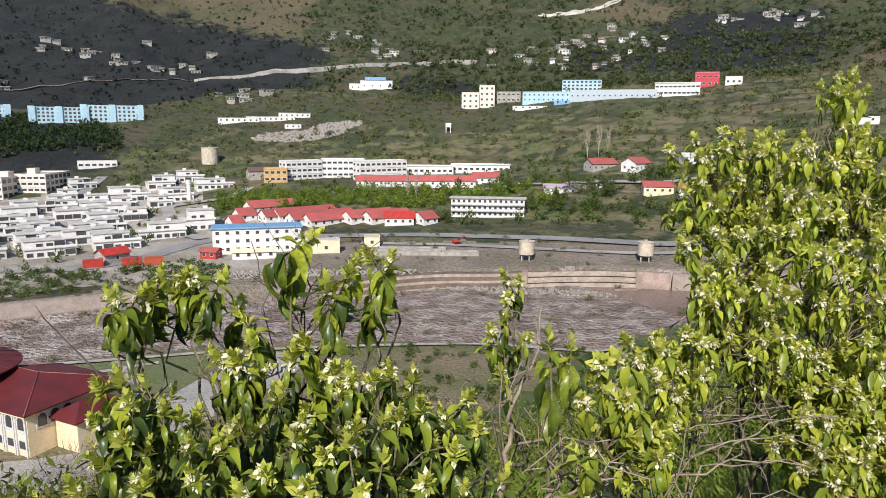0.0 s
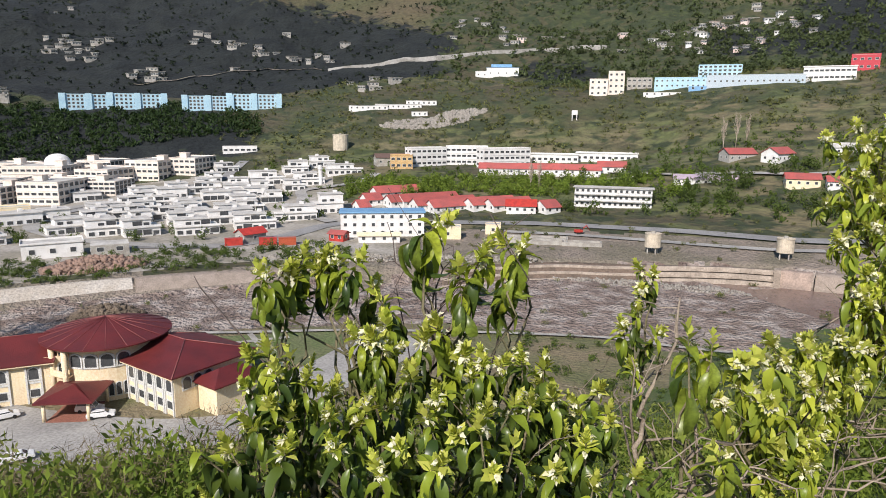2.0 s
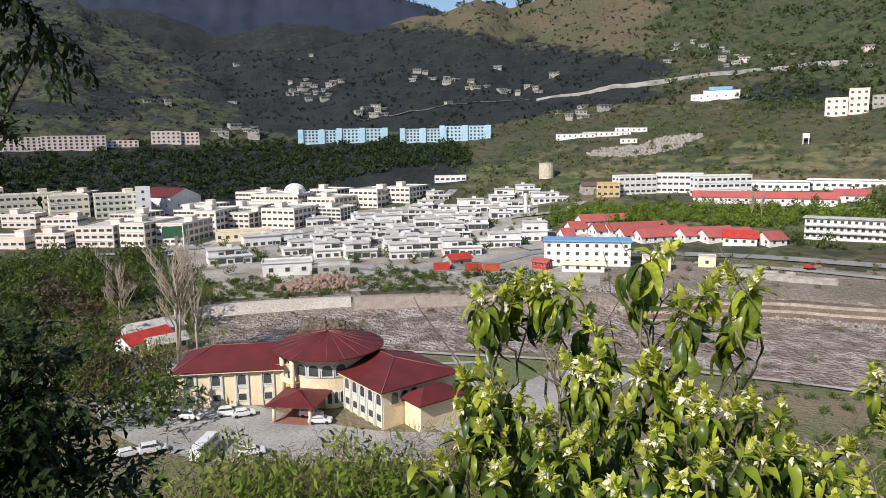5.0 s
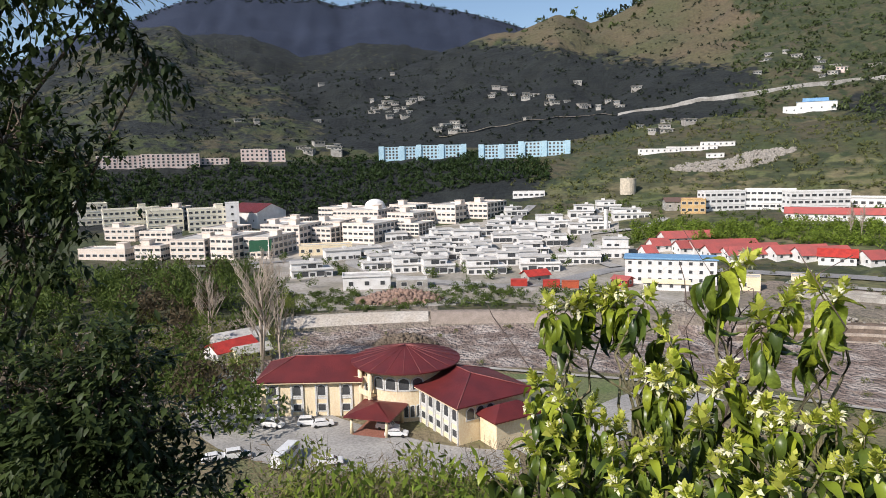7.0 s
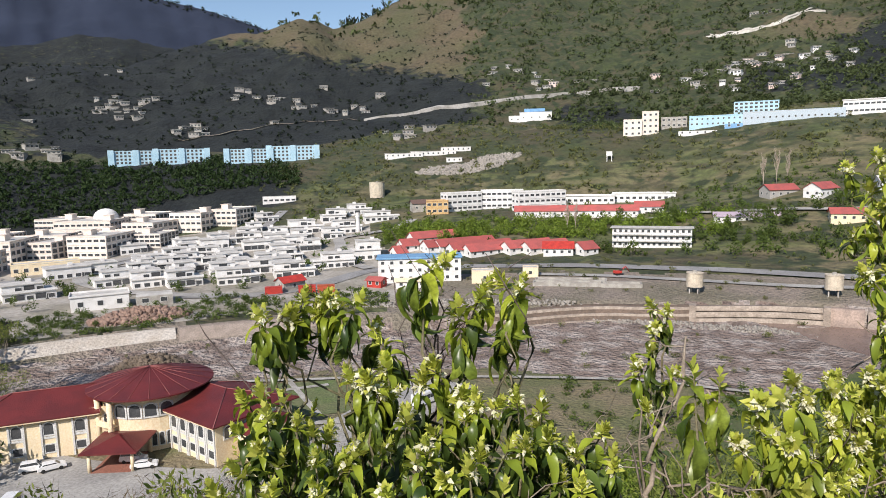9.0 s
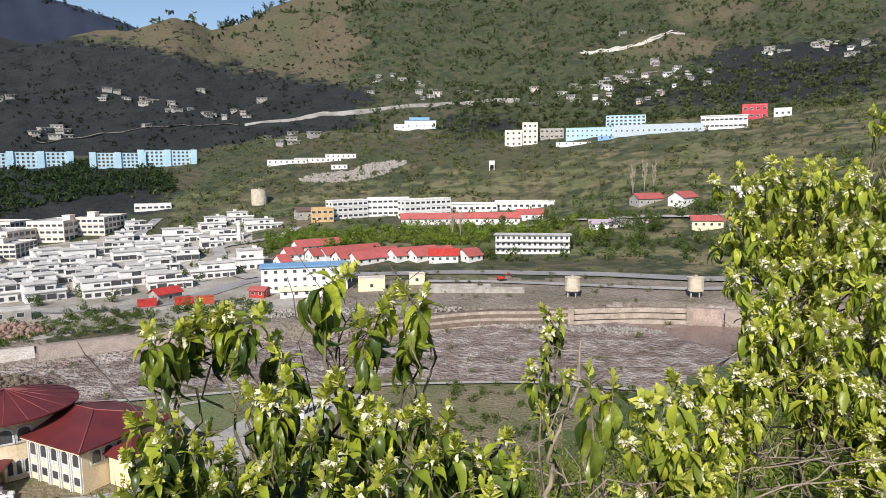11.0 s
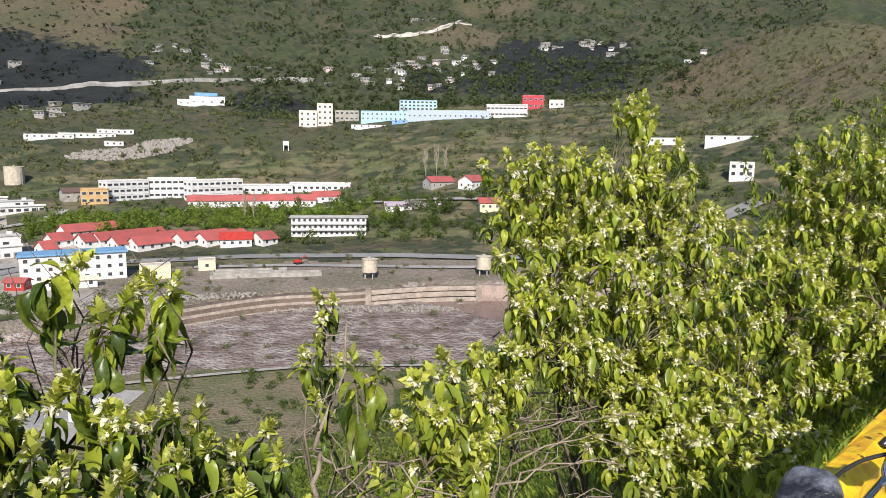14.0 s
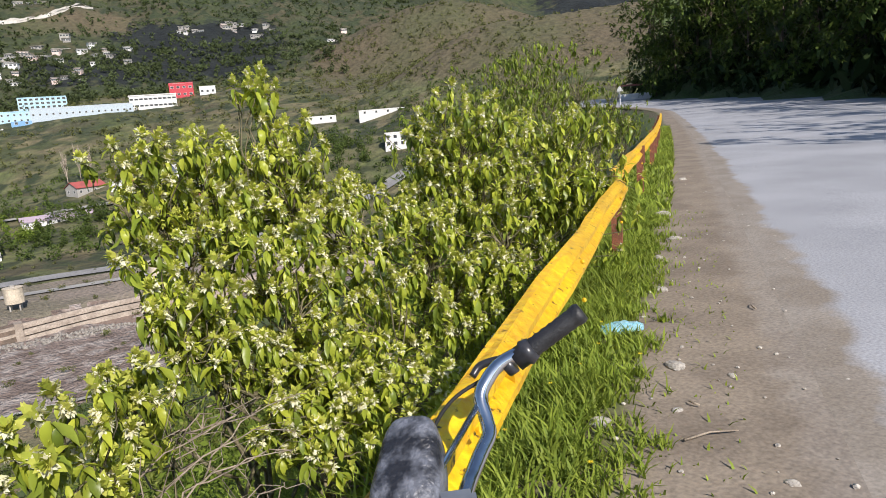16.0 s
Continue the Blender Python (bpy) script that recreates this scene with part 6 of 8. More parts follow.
for me in SINGLE + SINGLE_OLD:
    me.polygons.foreach_set("use_smooth", np.ones(len(me.polygons), bool))


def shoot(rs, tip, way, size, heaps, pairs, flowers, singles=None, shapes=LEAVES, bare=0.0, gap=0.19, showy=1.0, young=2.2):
    """A leafy tip: opposite leaves, the older ones lower, hanging, darker by age and for inner shade, and a spike of
    bracts and white flowers at the end.
    """
    fresh, old, bracts, petals = heaps
    tip, way = np.array(tip, float), np.array(way, float)
    way /= np.linalg.norm(way)
    turn = rs.uniform(0, 6.28)
    side = np.cross(way, (0.3, 0.5, 0.8))
    side /= np.linalg.norm(side)
    other = np.cross(way, side)
    for p in range(pairs):
        at = tip - way * size * (0.16 + gap * p) + rs.normal(0, 0.03, 3) * size
        turn += 1.57 + rs.normal(0, 0.3)
        for k in (0, 1):
            a = turn + math.pi * k + rs.normal(0, 0.3)
            if rs.rand() < bare:
                continue
            out = side * math.cos(a) + other * math.sin(a)
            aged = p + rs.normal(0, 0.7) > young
            go = out + way * (rs.uniform(0.1, 0.9) - 0.22 * p) - np.array((0, 0, 0.22 * p + rs.uniform(0, 0.3)))
            s = size * rs.uniform(0.7, 1.2) * (0.5 + 0.5 * min(1, (p + 0.4) / 2))
            lo = 0 if p < 2 else len(shapes) // 3
            sh = rs.randint(lo, len(shapes))
            b = basis(go, (0, 0, 1) if abs(go[2]) < 0.9 * np.linalg.norm(go) else side)
            b[:, 0] *= rs.uniform(0.8, 1.25)
            if singles is not None:
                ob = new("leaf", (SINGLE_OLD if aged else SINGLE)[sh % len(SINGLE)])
                ob.parent = singles
                ob.matrix_basis = Matrix([[*(b[i] * s), at[i]] for i in range(3)] + [[0, 0, 0, 1]])
            else:
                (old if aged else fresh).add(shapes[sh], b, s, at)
    n = 0 if showy == 0 else 20 if flowers else 7
    for k in range(n):
        f = k / n
        a = turn + k * 1.9
        out = side * math.cos(a) + other * math.sin(a)
        bracts.add(BRACT_SHAPE, basis(out * (0.9 - 0.6 * f) + way * (0.5 + f) + rs.normal(0, 0.12, 3), way), size * showy * (0.36 - 0.15 * f), tip + way * size * (0.50 * f - 0.2))
    for k in range(flowers):
        a = rs.uniform(0, 6.28)
        out = side * math.cos(a) + other * math.sin(a)
        at = tip + way * size * rs.uniform(-0.22, 0.28) + out * size * 0.09
        for j in range(4):
            go = out + way * (0.8 - 0.6 * j) + rs.normal(0, 0.3, 3)
            petals.add(PETAL_SHAPE, basis(go, way), size * showy * rs.uniform(0.10, 0.19), at)


def gnarl(rs, a, e, n=6, wobble=0.05):
    """A crooked line from a to e."""
    a, e = np.array(a, float), np.array(e, float)
    ln = np.linalg.norm(e - a)
    pts = [a]
    for k in range(1, n):
        f = k / n
        pts.append(a * (1 - f) + e * f + rs.normal(0, wobble, 3) * ln * (1, 1, 0.6) + np.array((0, 0, 0.10 * ln * math.sin(math.pi * f))))
    return pts + [e]


def bush(name, label, tips, roots, seed, size, pairs, single_share=0, flowers=(3, 7), fill=0, fill_box=None, shapes=LEAVES, droop=0.0, twigs=0, side=0.8, gap=0.19, showy=1.0, leaf=NEARLEAF, old=OLDSHADELEAF, young=2.2):
    rs = np.random.RandomState(seed)
    x, y = np.mean([r[0] for r in roots]), np.mean([r[1] for r in roots])
    b = empty(name, pose(0, 0, 0), label, "bush")
    heaps = [Heap(), Heap(), Heap(), Heap()]
    stems = bmesh.new()
    pts = [np.array(t, float) for t in tips]
    for _ in range(fill):
        base = pts[rs.randint(len(tips))]
        away = np.clip(rs.normal(0, 1, 3), -1.7, 1.7)
        away[2] = 0.35 - 1.5 * abs(away[2])
        inner = (np.array((x, y, base[2])) - base) * rs.uniform(0, 0.45)
        pts.append(base + inner + away * fill_box)
    # crooked limbs first; every shoot springs from the nearest of them
    knots = []
    feet = [np.array((r[0], r[1], spot(r[0], r[1]) - 0.04)) for r in roots]
    for k in range(max(2, len(tips) // 3)):
        end = pts[(k * 3) % len(tips)]
        foot = min(feet, key=lambda r: (r[0] - end[0]) ** 2 + (r[1] - end[1]) ** 2) + rs.normal(0, 0.05, 3) * (1, 1, 0)
        line = gnarl(rs, foot, foot * 0.22 + end * 0.78 - np.array((0, 0, size * 0.5)), 8)
        tube(stems, line, list(np.linspace(0.013, 0.0055, len(line))), 6, cap=False)
        knots += line[2:]
    knots = np.array(knots)
    for k, tip in enumerate(pts):
        reach = np.linalg.norm((knots - tip) * (1, 1, 0.6), axis=1) + 4.0 * np.clip(knots[:, 2] - tip[2] + size, 0, None)
        root = knots[int(np.argmin(reach))]
        lean = (tip - root) * (0.8, 0.8, 0.3)
        way = np.array((0, 0, 0.5)) + lean * 0.6 + rs.normal(0, 0.2, 3)
        if droop and rs.rand() < droop:
            way[2] *= 0.3
        fl = rs.randint(*flowers) if rs.rand() < 0.9 else 0
        own = b if k < single_share else None
        shoot(rs, tip, way, size * rs.uniform(0.85, 1.15), heaps, pairs + rs.randint(0, 2), fl, own, shapes, 0.08, gap, showy, young)
        w = way / np.linalg.norm(way)
        low = tip - w * size * (gap * pairs + 0.3)
        tube(stems, gnarl(rs, root, low, 4, 0.07) + [tip], [0.0055, 0.005, 0.0045, 0.004, 0.0035, 0.002], 3, cap=False)
        if rs.rand() < side:
            at = root * 0.35 + low * 0.65 + rs.normal(0, 0.02, 3)
            shoot(rs, at, way + rs.normal(0, 0.5, 3), size * 0.8, heaps, 2, 0, None, shapes, 0.2, gap, showy, 0.6)
    for _ in range(twigs):
        a = knots[rs.randint(len(knots))]
        e = a + rs.normal(0, 0.2, 3) * (1, 1, 0.5)
        line = gnarl(rs, a, e, 5, 0.1)
        tube(stems, line, [0.006, 0.005, 0.0045, 0.004, 0.003, 0.002], 4, m=1, cap=False)
        for q in line[2:4]:
            tube(stems, gnarl(rs, q, q + rs.normal(0, 0.09, 3), 3, 0.1), [0.003, 0.0025, 0.002, 0.0015], 4, m=1, cap=False)
    part("branchwork", stems, (STEM, DEADTWIG), b)
    tagged(b.children[-1], kind="stuff")
    heaps[0].done("foliage", leaf, b, label="yellow-green young leaves")
    heaps[1].done("lower_foliage", old, b, label="dark green older leaves that also carry inner shade")
    heaps[2].done("inflorescence", BRACT, b, label="yellow-green flower bracts")
    heaps[3].done("blossom", PETAL, b, label="small white flowers")
    return b


TALL = [
    (-0.85, 1.59, 0.98), (-0.81, 1.64, 0.98), (-0.78, 1.69, 1.01), (-0.69, 1.72, 0.99), (-0.74, 1.72, 1.0), (-0.61, 1.79, 0.91), (-0.4, 1.73, 1.11), (-0.29, 1.79, 1.03),
    (-0.24, 1.75, 1.06), (-0.19, 1.73, 1.05), (-0.39, 1.62, 0.86), (-0.57, 1.51, 0.86), (-0.52, 1.5, 0.85), (-0.5, 1.52, 0.83), (-0.32, 1.61, 0.79), (-0.36, 1.75, 0.98), (-0.22, 1.74, 0.93),
]
LOW = [
    (-0.79, 1.39, 0.83), (-0.74, 1.38, 0.85), (-0.69, 1.39, 0.84), (-0.69, 1.32, 0.82), (-0.27, 1.44, 0.81), (-0.24, 1.42, 0.84), (-0.2, 1.44, 0.84), (-0.16, 1.47, 0.84),
    (-0.11, 1.51, 0.82), (-0.03, 1.46, 0.74), (-0.01, 1.34, 0.72), (0.02, 1.66, 0.71), (-0.33, 1.24, 0.79), (-0.45, 1.24, 0.8), (-0.51, 1.18, 0.8), (-0.61, 1.3, 0.82),
    (-0.47, 1.1, 0.78), (-0.74, 1.28, 0.8), (-0.68, 1.18, 0.76), (-0.65, 1.21, 0.8), (-0.37, 1.18, 0.75), (-0.15, 1.23, 0.75), (-0.07, 1.26, 0.69), (-0.26, 1.22, 0.77),
    (-0.22, 1.34, 0.77), (-0.13, 1.38, 0.78), (0.05, 1.58, 0.66), (-0.44, 1.52, 0.77), (-0.34, 1.43, 0.77),
]
LOW_B = [(-0.06, 1.43, 0.69), (-0.47, 1.22, 0.77), (-0.56, 1.09, 0.77), (-0.71, 1.14, 0.73), (-0.58, 1.31, 0.8), (-0.43, 1.35, 0.76), (-0.18, 1.16, 0.73), (-0.39, 1.11, 0.74), (-0.29, 1.14, 0.74), (0.01, 1.3, 0.65), (0.1, 1.42, 0.62)]
SPIRE = [(0.16, 2.44, 0.86), (0.21, 2.43, 0.84), (0.11, 2.34, 0.67), (0.23, 2.3, 0.67), (0.16, 2.36, 0.73), (0.17, 2.42, 0.78), (0.14, 2.2, 0.58)]
DROOPY = [(0.23, 1.7, 0.85), (0.29, 1.71, 0.84), (0.26, 1.41, 0.69)]
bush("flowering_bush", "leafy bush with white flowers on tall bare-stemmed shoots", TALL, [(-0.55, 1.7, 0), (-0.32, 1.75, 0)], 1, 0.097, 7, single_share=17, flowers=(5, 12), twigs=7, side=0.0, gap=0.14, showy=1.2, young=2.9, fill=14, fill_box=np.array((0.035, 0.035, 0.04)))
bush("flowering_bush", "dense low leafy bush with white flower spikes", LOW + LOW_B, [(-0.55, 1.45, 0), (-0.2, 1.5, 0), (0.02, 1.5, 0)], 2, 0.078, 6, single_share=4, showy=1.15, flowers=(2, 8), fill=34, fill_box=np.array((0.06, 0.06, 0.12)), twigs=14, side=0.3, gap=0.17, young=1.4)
# Low fill of dark leaves, painted as the shaded inside of the bush.
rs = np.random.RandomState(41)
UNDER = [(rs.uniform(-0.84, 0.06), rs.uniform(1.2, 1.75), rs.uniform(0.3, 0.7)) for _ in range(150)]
bush("flowering_bush", "lower shoots whose dark green leaves carry the inner shade of the bush", UNDER, [(-0.55, 1.55, 0), (-0.2, 1.55, 0), (0.0, 1.5, 0)], 12, 0.078, 5, flowers=(0, 2), showy=0.7, twigs=10, side=0.4, young=0.6, shapes=BROAD)
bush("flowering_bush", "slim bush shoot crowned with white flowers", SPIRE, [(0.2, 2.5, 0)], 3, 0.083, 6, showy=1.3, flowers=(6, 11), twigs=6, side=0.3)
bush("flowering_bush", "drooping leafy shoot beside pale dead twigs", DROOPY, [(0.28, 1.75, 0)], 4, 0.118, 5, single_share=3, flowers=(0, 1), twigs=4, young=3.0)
RIGHT_TOP = [
    (1.11, 3.33, 1.35), (1.18, 3.35, 1.28), (1.33, 3.41, 1.23), (1.47, 3.45, 1.27), (1.58, 3.48, 1.35), (1.68, 3.51, 1.31),
    (1.99, 3.56, 1.37), (2.16, 3.58, 1.37), (2.3, 3.59, 1.24), (2.42, 3.59, 1.06), (2.52, 3.59, 0.95), (1.09, 3.31, 1.08), (1.17, 3.34, 0.97), (1.28, 3.39, 1.13),
    (1.43, 3.43, 1.06), (1.59, 3.48, 1.11), (1.8, 3.52, 1.13), (2.02, 3.56, 1.18), (1.05, 2.85, 0.79), (1.15, 2.89, 0.82), (1.07, 2.83, 0.67), (1.19, 2.88, 0.62), (1.26, 2.92, 0.68), (1.11, 2.89, 0.95), (1.38, 2.99, 0.95),
]
RIGHT_MID = [
    (1.51, 3.03, 0.93), (1.9, 3.52, 0.91), (2.13, 3.55, 0.95), (2.36, 3.57, 1.0), (1.94, 3.1, 0.78), (1.72, 3.05, 0.69), (1.55, 3.0, 0.66), (1.85, 3.06, 0.59), (1.15, 2.84, 0.53),
    (1.33, 2.9, 0.49), (1.41, 2.9, 0.35), (1.55, 2.96, 0.42), (1.76, 3.0, 0.41), (1.63, 2.94, 0.28), (1.37, 2.57, 0.27), (1.55, 2.62, 0.22), (1.66, 2.62, 0.15), (1.29, 2.52, 0.2),
    (1.91, 2.99, 0.25), (2.11, 3.06, 0.42), (2.21, 3.1, 0.58), (2.02, 2.72, 0.24), (2.25, 2.73, 0.2), (1.97, 2.19, 0.34), (1.92, 2.19, 0.25),
]
RIGHT_LOW = [(0.94, 2.74, 0.54), (0.78, 2.65, 0.56), (0.53, 2.16, 0.65), (0.45, 2.08, 0.66), (0.61, 2.23, 0.62), (0.49, 2.1, 0.56), (0.61, 2.2, 0.48), (0.89, 2.41, 0.51), (0.56, 2.05, 0.42), (0.7, 2.2, 0.36)]
RIGHT_FAR = [
    (2.8, 3.57, 0.95), (2.98, 3.57, 1.08), (3.09, 3.56, 1.24), (3.19, 3.55, 1.42), (3.34, 3.53, 1.52), (3.25, 3.54, 1.31), (3.42, 3.51, 1.34), (3.56, 3.48, 1.2), (2.99, 3.55, 0.97),
    (3.15, 3.54, 1.04), (3.34, 3.51, 1.03), (3.53, 3.47, 0.95), (3.72, 3.43, 1.01), (3.77, 3.44, 1.19), (2.38, 3.15, 0.86), (2.59, 3.14, 0.81), (2.81, 3.13, 0.83), (3.02, 3.11, 0.78),
    (3.24, 3.08, 0.8), (2.35, 3.1, 0.56), (2.56, 3.1, 0.54), (2.78, 3.09, 0.52), (3.0, 3.08, 0.56), (3.32, 3.02, 0.48), (2.35, 3.04, 0.3), (2.57, 3.05, 0.3), (2.78, 3.03, 0.28), (3.0, 3.03, 0.32),
]
RIGHT_END = [(3.28, 3.15, 0.46), (3.41, 2.99, 0.38), (4.31, 3.8, 1.12), (4.4, 3.7, 1.28), (4.47, 3.62, 1.32), (4.55, 3.6, 1.28), (4.35, 3.73, 0.89), (4.46, 3.65, 0.89), (4.55, 3.62, 0.93), (4.41, 3.63, 0.69), (4.27, 3.78, 0.64)]
RIGHT_LONE = [(1.77, 3.51, 1.61), (1.86, 3.53, 1.65), (1.93, 3.54, 1.67), (2.02, 3.56, 1.59), (1.84, 3.50, 1.57), (1.93, 3.5, 1.56)]
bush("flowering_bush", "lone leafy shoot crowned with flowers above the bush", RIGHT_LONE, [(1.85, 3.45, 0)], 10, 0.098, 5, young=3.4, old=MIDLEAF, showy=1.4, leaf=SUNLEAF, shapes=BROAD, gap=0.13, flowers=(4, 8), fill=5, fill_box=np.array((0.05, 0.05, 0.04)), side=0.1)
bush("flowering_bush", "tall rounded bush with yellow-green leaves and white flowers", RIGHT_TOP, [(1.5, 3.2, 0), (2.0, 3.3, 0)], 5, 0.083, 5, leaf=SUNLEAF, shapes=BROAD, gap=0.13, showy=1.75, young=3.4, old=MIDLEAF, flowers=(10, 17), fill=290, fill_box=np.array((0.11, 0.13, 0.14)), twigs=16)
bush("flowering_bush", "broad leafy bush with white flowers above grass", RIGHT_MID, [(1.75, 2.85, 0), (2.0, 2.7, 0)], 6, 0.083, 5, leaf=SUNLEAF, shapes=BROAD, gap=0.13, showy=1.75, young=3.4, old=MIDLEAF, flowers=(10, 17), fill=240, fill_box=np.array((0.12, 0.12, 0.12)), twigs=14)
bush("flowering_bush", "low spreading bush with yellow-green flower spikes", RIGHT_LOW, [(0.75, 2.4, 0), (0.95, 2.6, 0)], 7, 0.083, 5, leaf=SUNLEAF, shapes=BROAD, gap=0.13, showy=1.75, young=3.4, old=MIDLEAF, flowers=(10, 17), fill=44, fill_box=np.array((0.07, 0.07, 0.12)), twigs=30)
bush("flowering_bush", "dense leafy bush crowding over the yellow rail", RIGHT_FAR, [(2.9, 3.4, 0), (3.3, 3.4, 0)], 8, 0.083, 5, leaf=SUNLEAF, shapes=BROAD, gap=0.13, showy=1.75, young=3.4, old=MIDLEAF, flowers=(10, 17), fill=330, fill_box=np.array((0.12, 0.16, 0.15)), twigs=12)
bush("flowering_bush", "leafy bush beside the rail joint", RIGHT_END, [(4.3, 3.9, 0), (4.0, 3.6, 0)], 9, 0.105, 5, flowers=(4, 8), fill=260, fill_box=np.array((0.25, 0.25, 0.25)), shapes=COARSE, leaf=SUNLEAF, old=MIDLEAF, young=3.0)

# hedge running on along the rail
for k, (u, s, top) in enumerate(((6.6, 1.5, 1.3), (8.2, 2.0, 1.7), (10, 2.4, 1.9), (12, 2.7, 2.5), (14.5, 2.6, 3.0), (17, 2.4, 2.2), (20, 2.2, 1.6), (24, 1.8, 1.2))):
    c = np.array((*(ALONG * u + OUT * s), 0))
    rs = np.random.RandomState(70 + k)
    tips = [tuple(c + rs.normal(0, 1, 3) * (0.5, 0.5, 0) + (0, 0, top * 0.92 * rs.uniform(0.15, 1.0) ** 0.6)) for _ in range(85)]
    tips = [t for t in tips if t[0] * OUT[0] + t[1] * OUT[1] > 1.0]
    bush("hedge_bush", "fresh green roadside bush beyond the flowering ones", tips, [tuple(c)], 90 + k, 0.115, 5, flowers=(0, 1), fill=200, showy=0, fill_box=np.array((0.26, 0.26, 0.24)), shapes=COARSE, leaf=HEDGELEAF, old=MIDLEAF, young=2.6, side=0.5)

# bare pale twigs standing in front
def dead_twig(points, r0, seed, material=None, label="pale leafless twig standing in the grass"):
    """A crooked bare twig with forking side twigs."""
    bm = bmesh.new()
    rs = np.random.RandomState(seed)
    pts = []
    for p, q in zip(points, points[1:]):
        pts += gnarl(rs, p, q, 4, 0.06)[:-1]
    pts.append(np.array(points[-1], float))
    n = len(pts)
    tube(bm, pts, [r0 * (1 - 0.75 * i / (n - 1)) for i in range(n)], 6)
    for i in range(3, n - 1, 2):
        e = pts[i] + (pts[i] - pts[i - 2]) * rs.uniform(0.3, 1.0) + rs.normal(0, 0.06, 3)
        line = gnarl(rs, pts[i], e, 4, 0.1)
        r = r0 * (1 - 0.75 * i / n)
        tube(bm, line, [r * 0.6, r * 0.5, r * 0.4, r * 0.3, r * 0.2], 5)
        e2 = line[2] + rs.normal(0, 0.05, 3)
        tube(bm, gnarl(rs, line[2], e2, 3, 0.1), [r * 0.35, r * 0.3, r * 0.2, r * 0.12], 4)
    return tagged(part("dead_twig", bm, material or DEADTWIG), label, "twig", "dead twigs")


DARKTWIG = mat("dark_bare_twig", (0.13, 0.095, 0.08), 0.9, (0.08, 0.06, 0.05), scale=20.0, bump=0.3)
for k, (pts, r) in enumerate((
    ([(0.14, 1.8, -0.8), (0.14, 1.78, 0.45), (0.13, 1.77, 0.6), (0.19, 1.78, 0.75), (0.22, 1.82, 0.92)], 0.010),
    ([(0.3, 1.75, -0.8), (0.24, 1.72, 0.4), (0.27, 1.7, 0.58), (0.26, 1.7, 0.82)], 0.009),
    ([(0.16, 1.75, -0.8), (0.2, 1.65, 0.38), (0.3, 1.62, 0.48), (0.42, 1.62, 0.56)], 0.008),
    ([(0.1, 1.72, -0.7), (0.08, 1.7, 0.5), (0.0, 1.72, 0.62), (-0.04, 1.74, 0.68)], 0.007),
    ([(-0.15, 1.3, -0.5), (-0.2, 1.3, 0.42), (-0.13, 1.27, 0.52), (-0.14, 1.3, 0.68)], 0.011),
    ([(0.6, 2.3, -1.0), (0.75, 2.35, 0.1), (1.0, 2.35, 0.18), (1.3, 2.3, 0.2)], 0.0065),
    ([(0.75, 2.4, -1.0), (0.72, 2.4, 0.15), (0.95, 2.4, 0.32), (1.2, 2.35, 0.36)], 0.0055),
    ([(0.85, 2.45, -1.0), (0.9, 2.4, 0.2), (1.15, 2.42, 0.26), (1.4, 2.4, 0.18)], 0.0055),
    ([(0.8, 2.5, -1.0), (0.95, 2.5, 0.1), (1.2, 2.5, 0.12), (1.5, 2.5, 0.05)], 0.006),
    ([(1.0, 2.55, -1.0), (1.05, 2.5, 0.15), (1.25, 2.5, 0.3), (1.45, 2.45, 0.33)], 0.005),
    ([(0.9, 2.35, -1.0), (1.0, 2.3, 0.0), (1.2, 2.3, 0.08), (1.35, 2.3, 0.02)], 0.005),
)):
    dead_twig(pts, r, 50 + k)
for k, (pts, r) in enumerate((([(-0.42, 1.8, -0.8), (-0.42, 1.8, 0.7), (-0.46, 1.79, 0.82), (-0.51, 1.8, 0.94)], 0.007), ([(-0.44, 1.8, -0.8), (-0.43, 1.81, 0.7), (-0.42, 1.8, 0.86), (-0.33, 1.8, 0.98)], 0.007), ([(-0.4, 1.82, -0.8), (-0.43, 1.82, 0.75), (-0.44, 1.82, 0.9), (-0.44, 1.82, 1.1)], 0.005))):
    dead_twig(pts, r, 70 + k, DARKTWIG, "dark leafless crooked twig among the shoots")


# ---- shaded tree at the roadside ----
# Leaf green with the shade these trees stand in put into the colour.
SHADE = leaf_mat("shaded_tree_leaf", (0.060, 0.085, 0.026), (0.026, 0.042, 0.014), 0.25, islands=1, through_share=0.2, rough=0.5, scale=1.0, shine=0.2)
TINY = [kite(0.26, d) for d in (0.1, 0.3, 0.5)]
SLIM = [leaf_shape(d, 0.2, 0, 0.23, 3) for d in (0.3, 0.7, 1.1)]


def spray(heap, rs, start, way, length, count, size, shapes):
    """Leaves set along one hanging twig."""
    way = np.array(way, float) / np.linalg.norm(way)
    for k in range(count):
        f = (k + rs.rand()) / count
        at = start + way * length * f + np.array((0, 0, -0.25 * length * f * f)) + rs.normal(0, 0.03, 3)
        go = way + rs.normal(0, 0.8, 3) + np.array((0, 0, -0.25))
        heap.add(shapes[rs.randint(3)], basis(go, (0.1, 0.2, 1)), size * rs.uniform(0.6, 1.2), at)


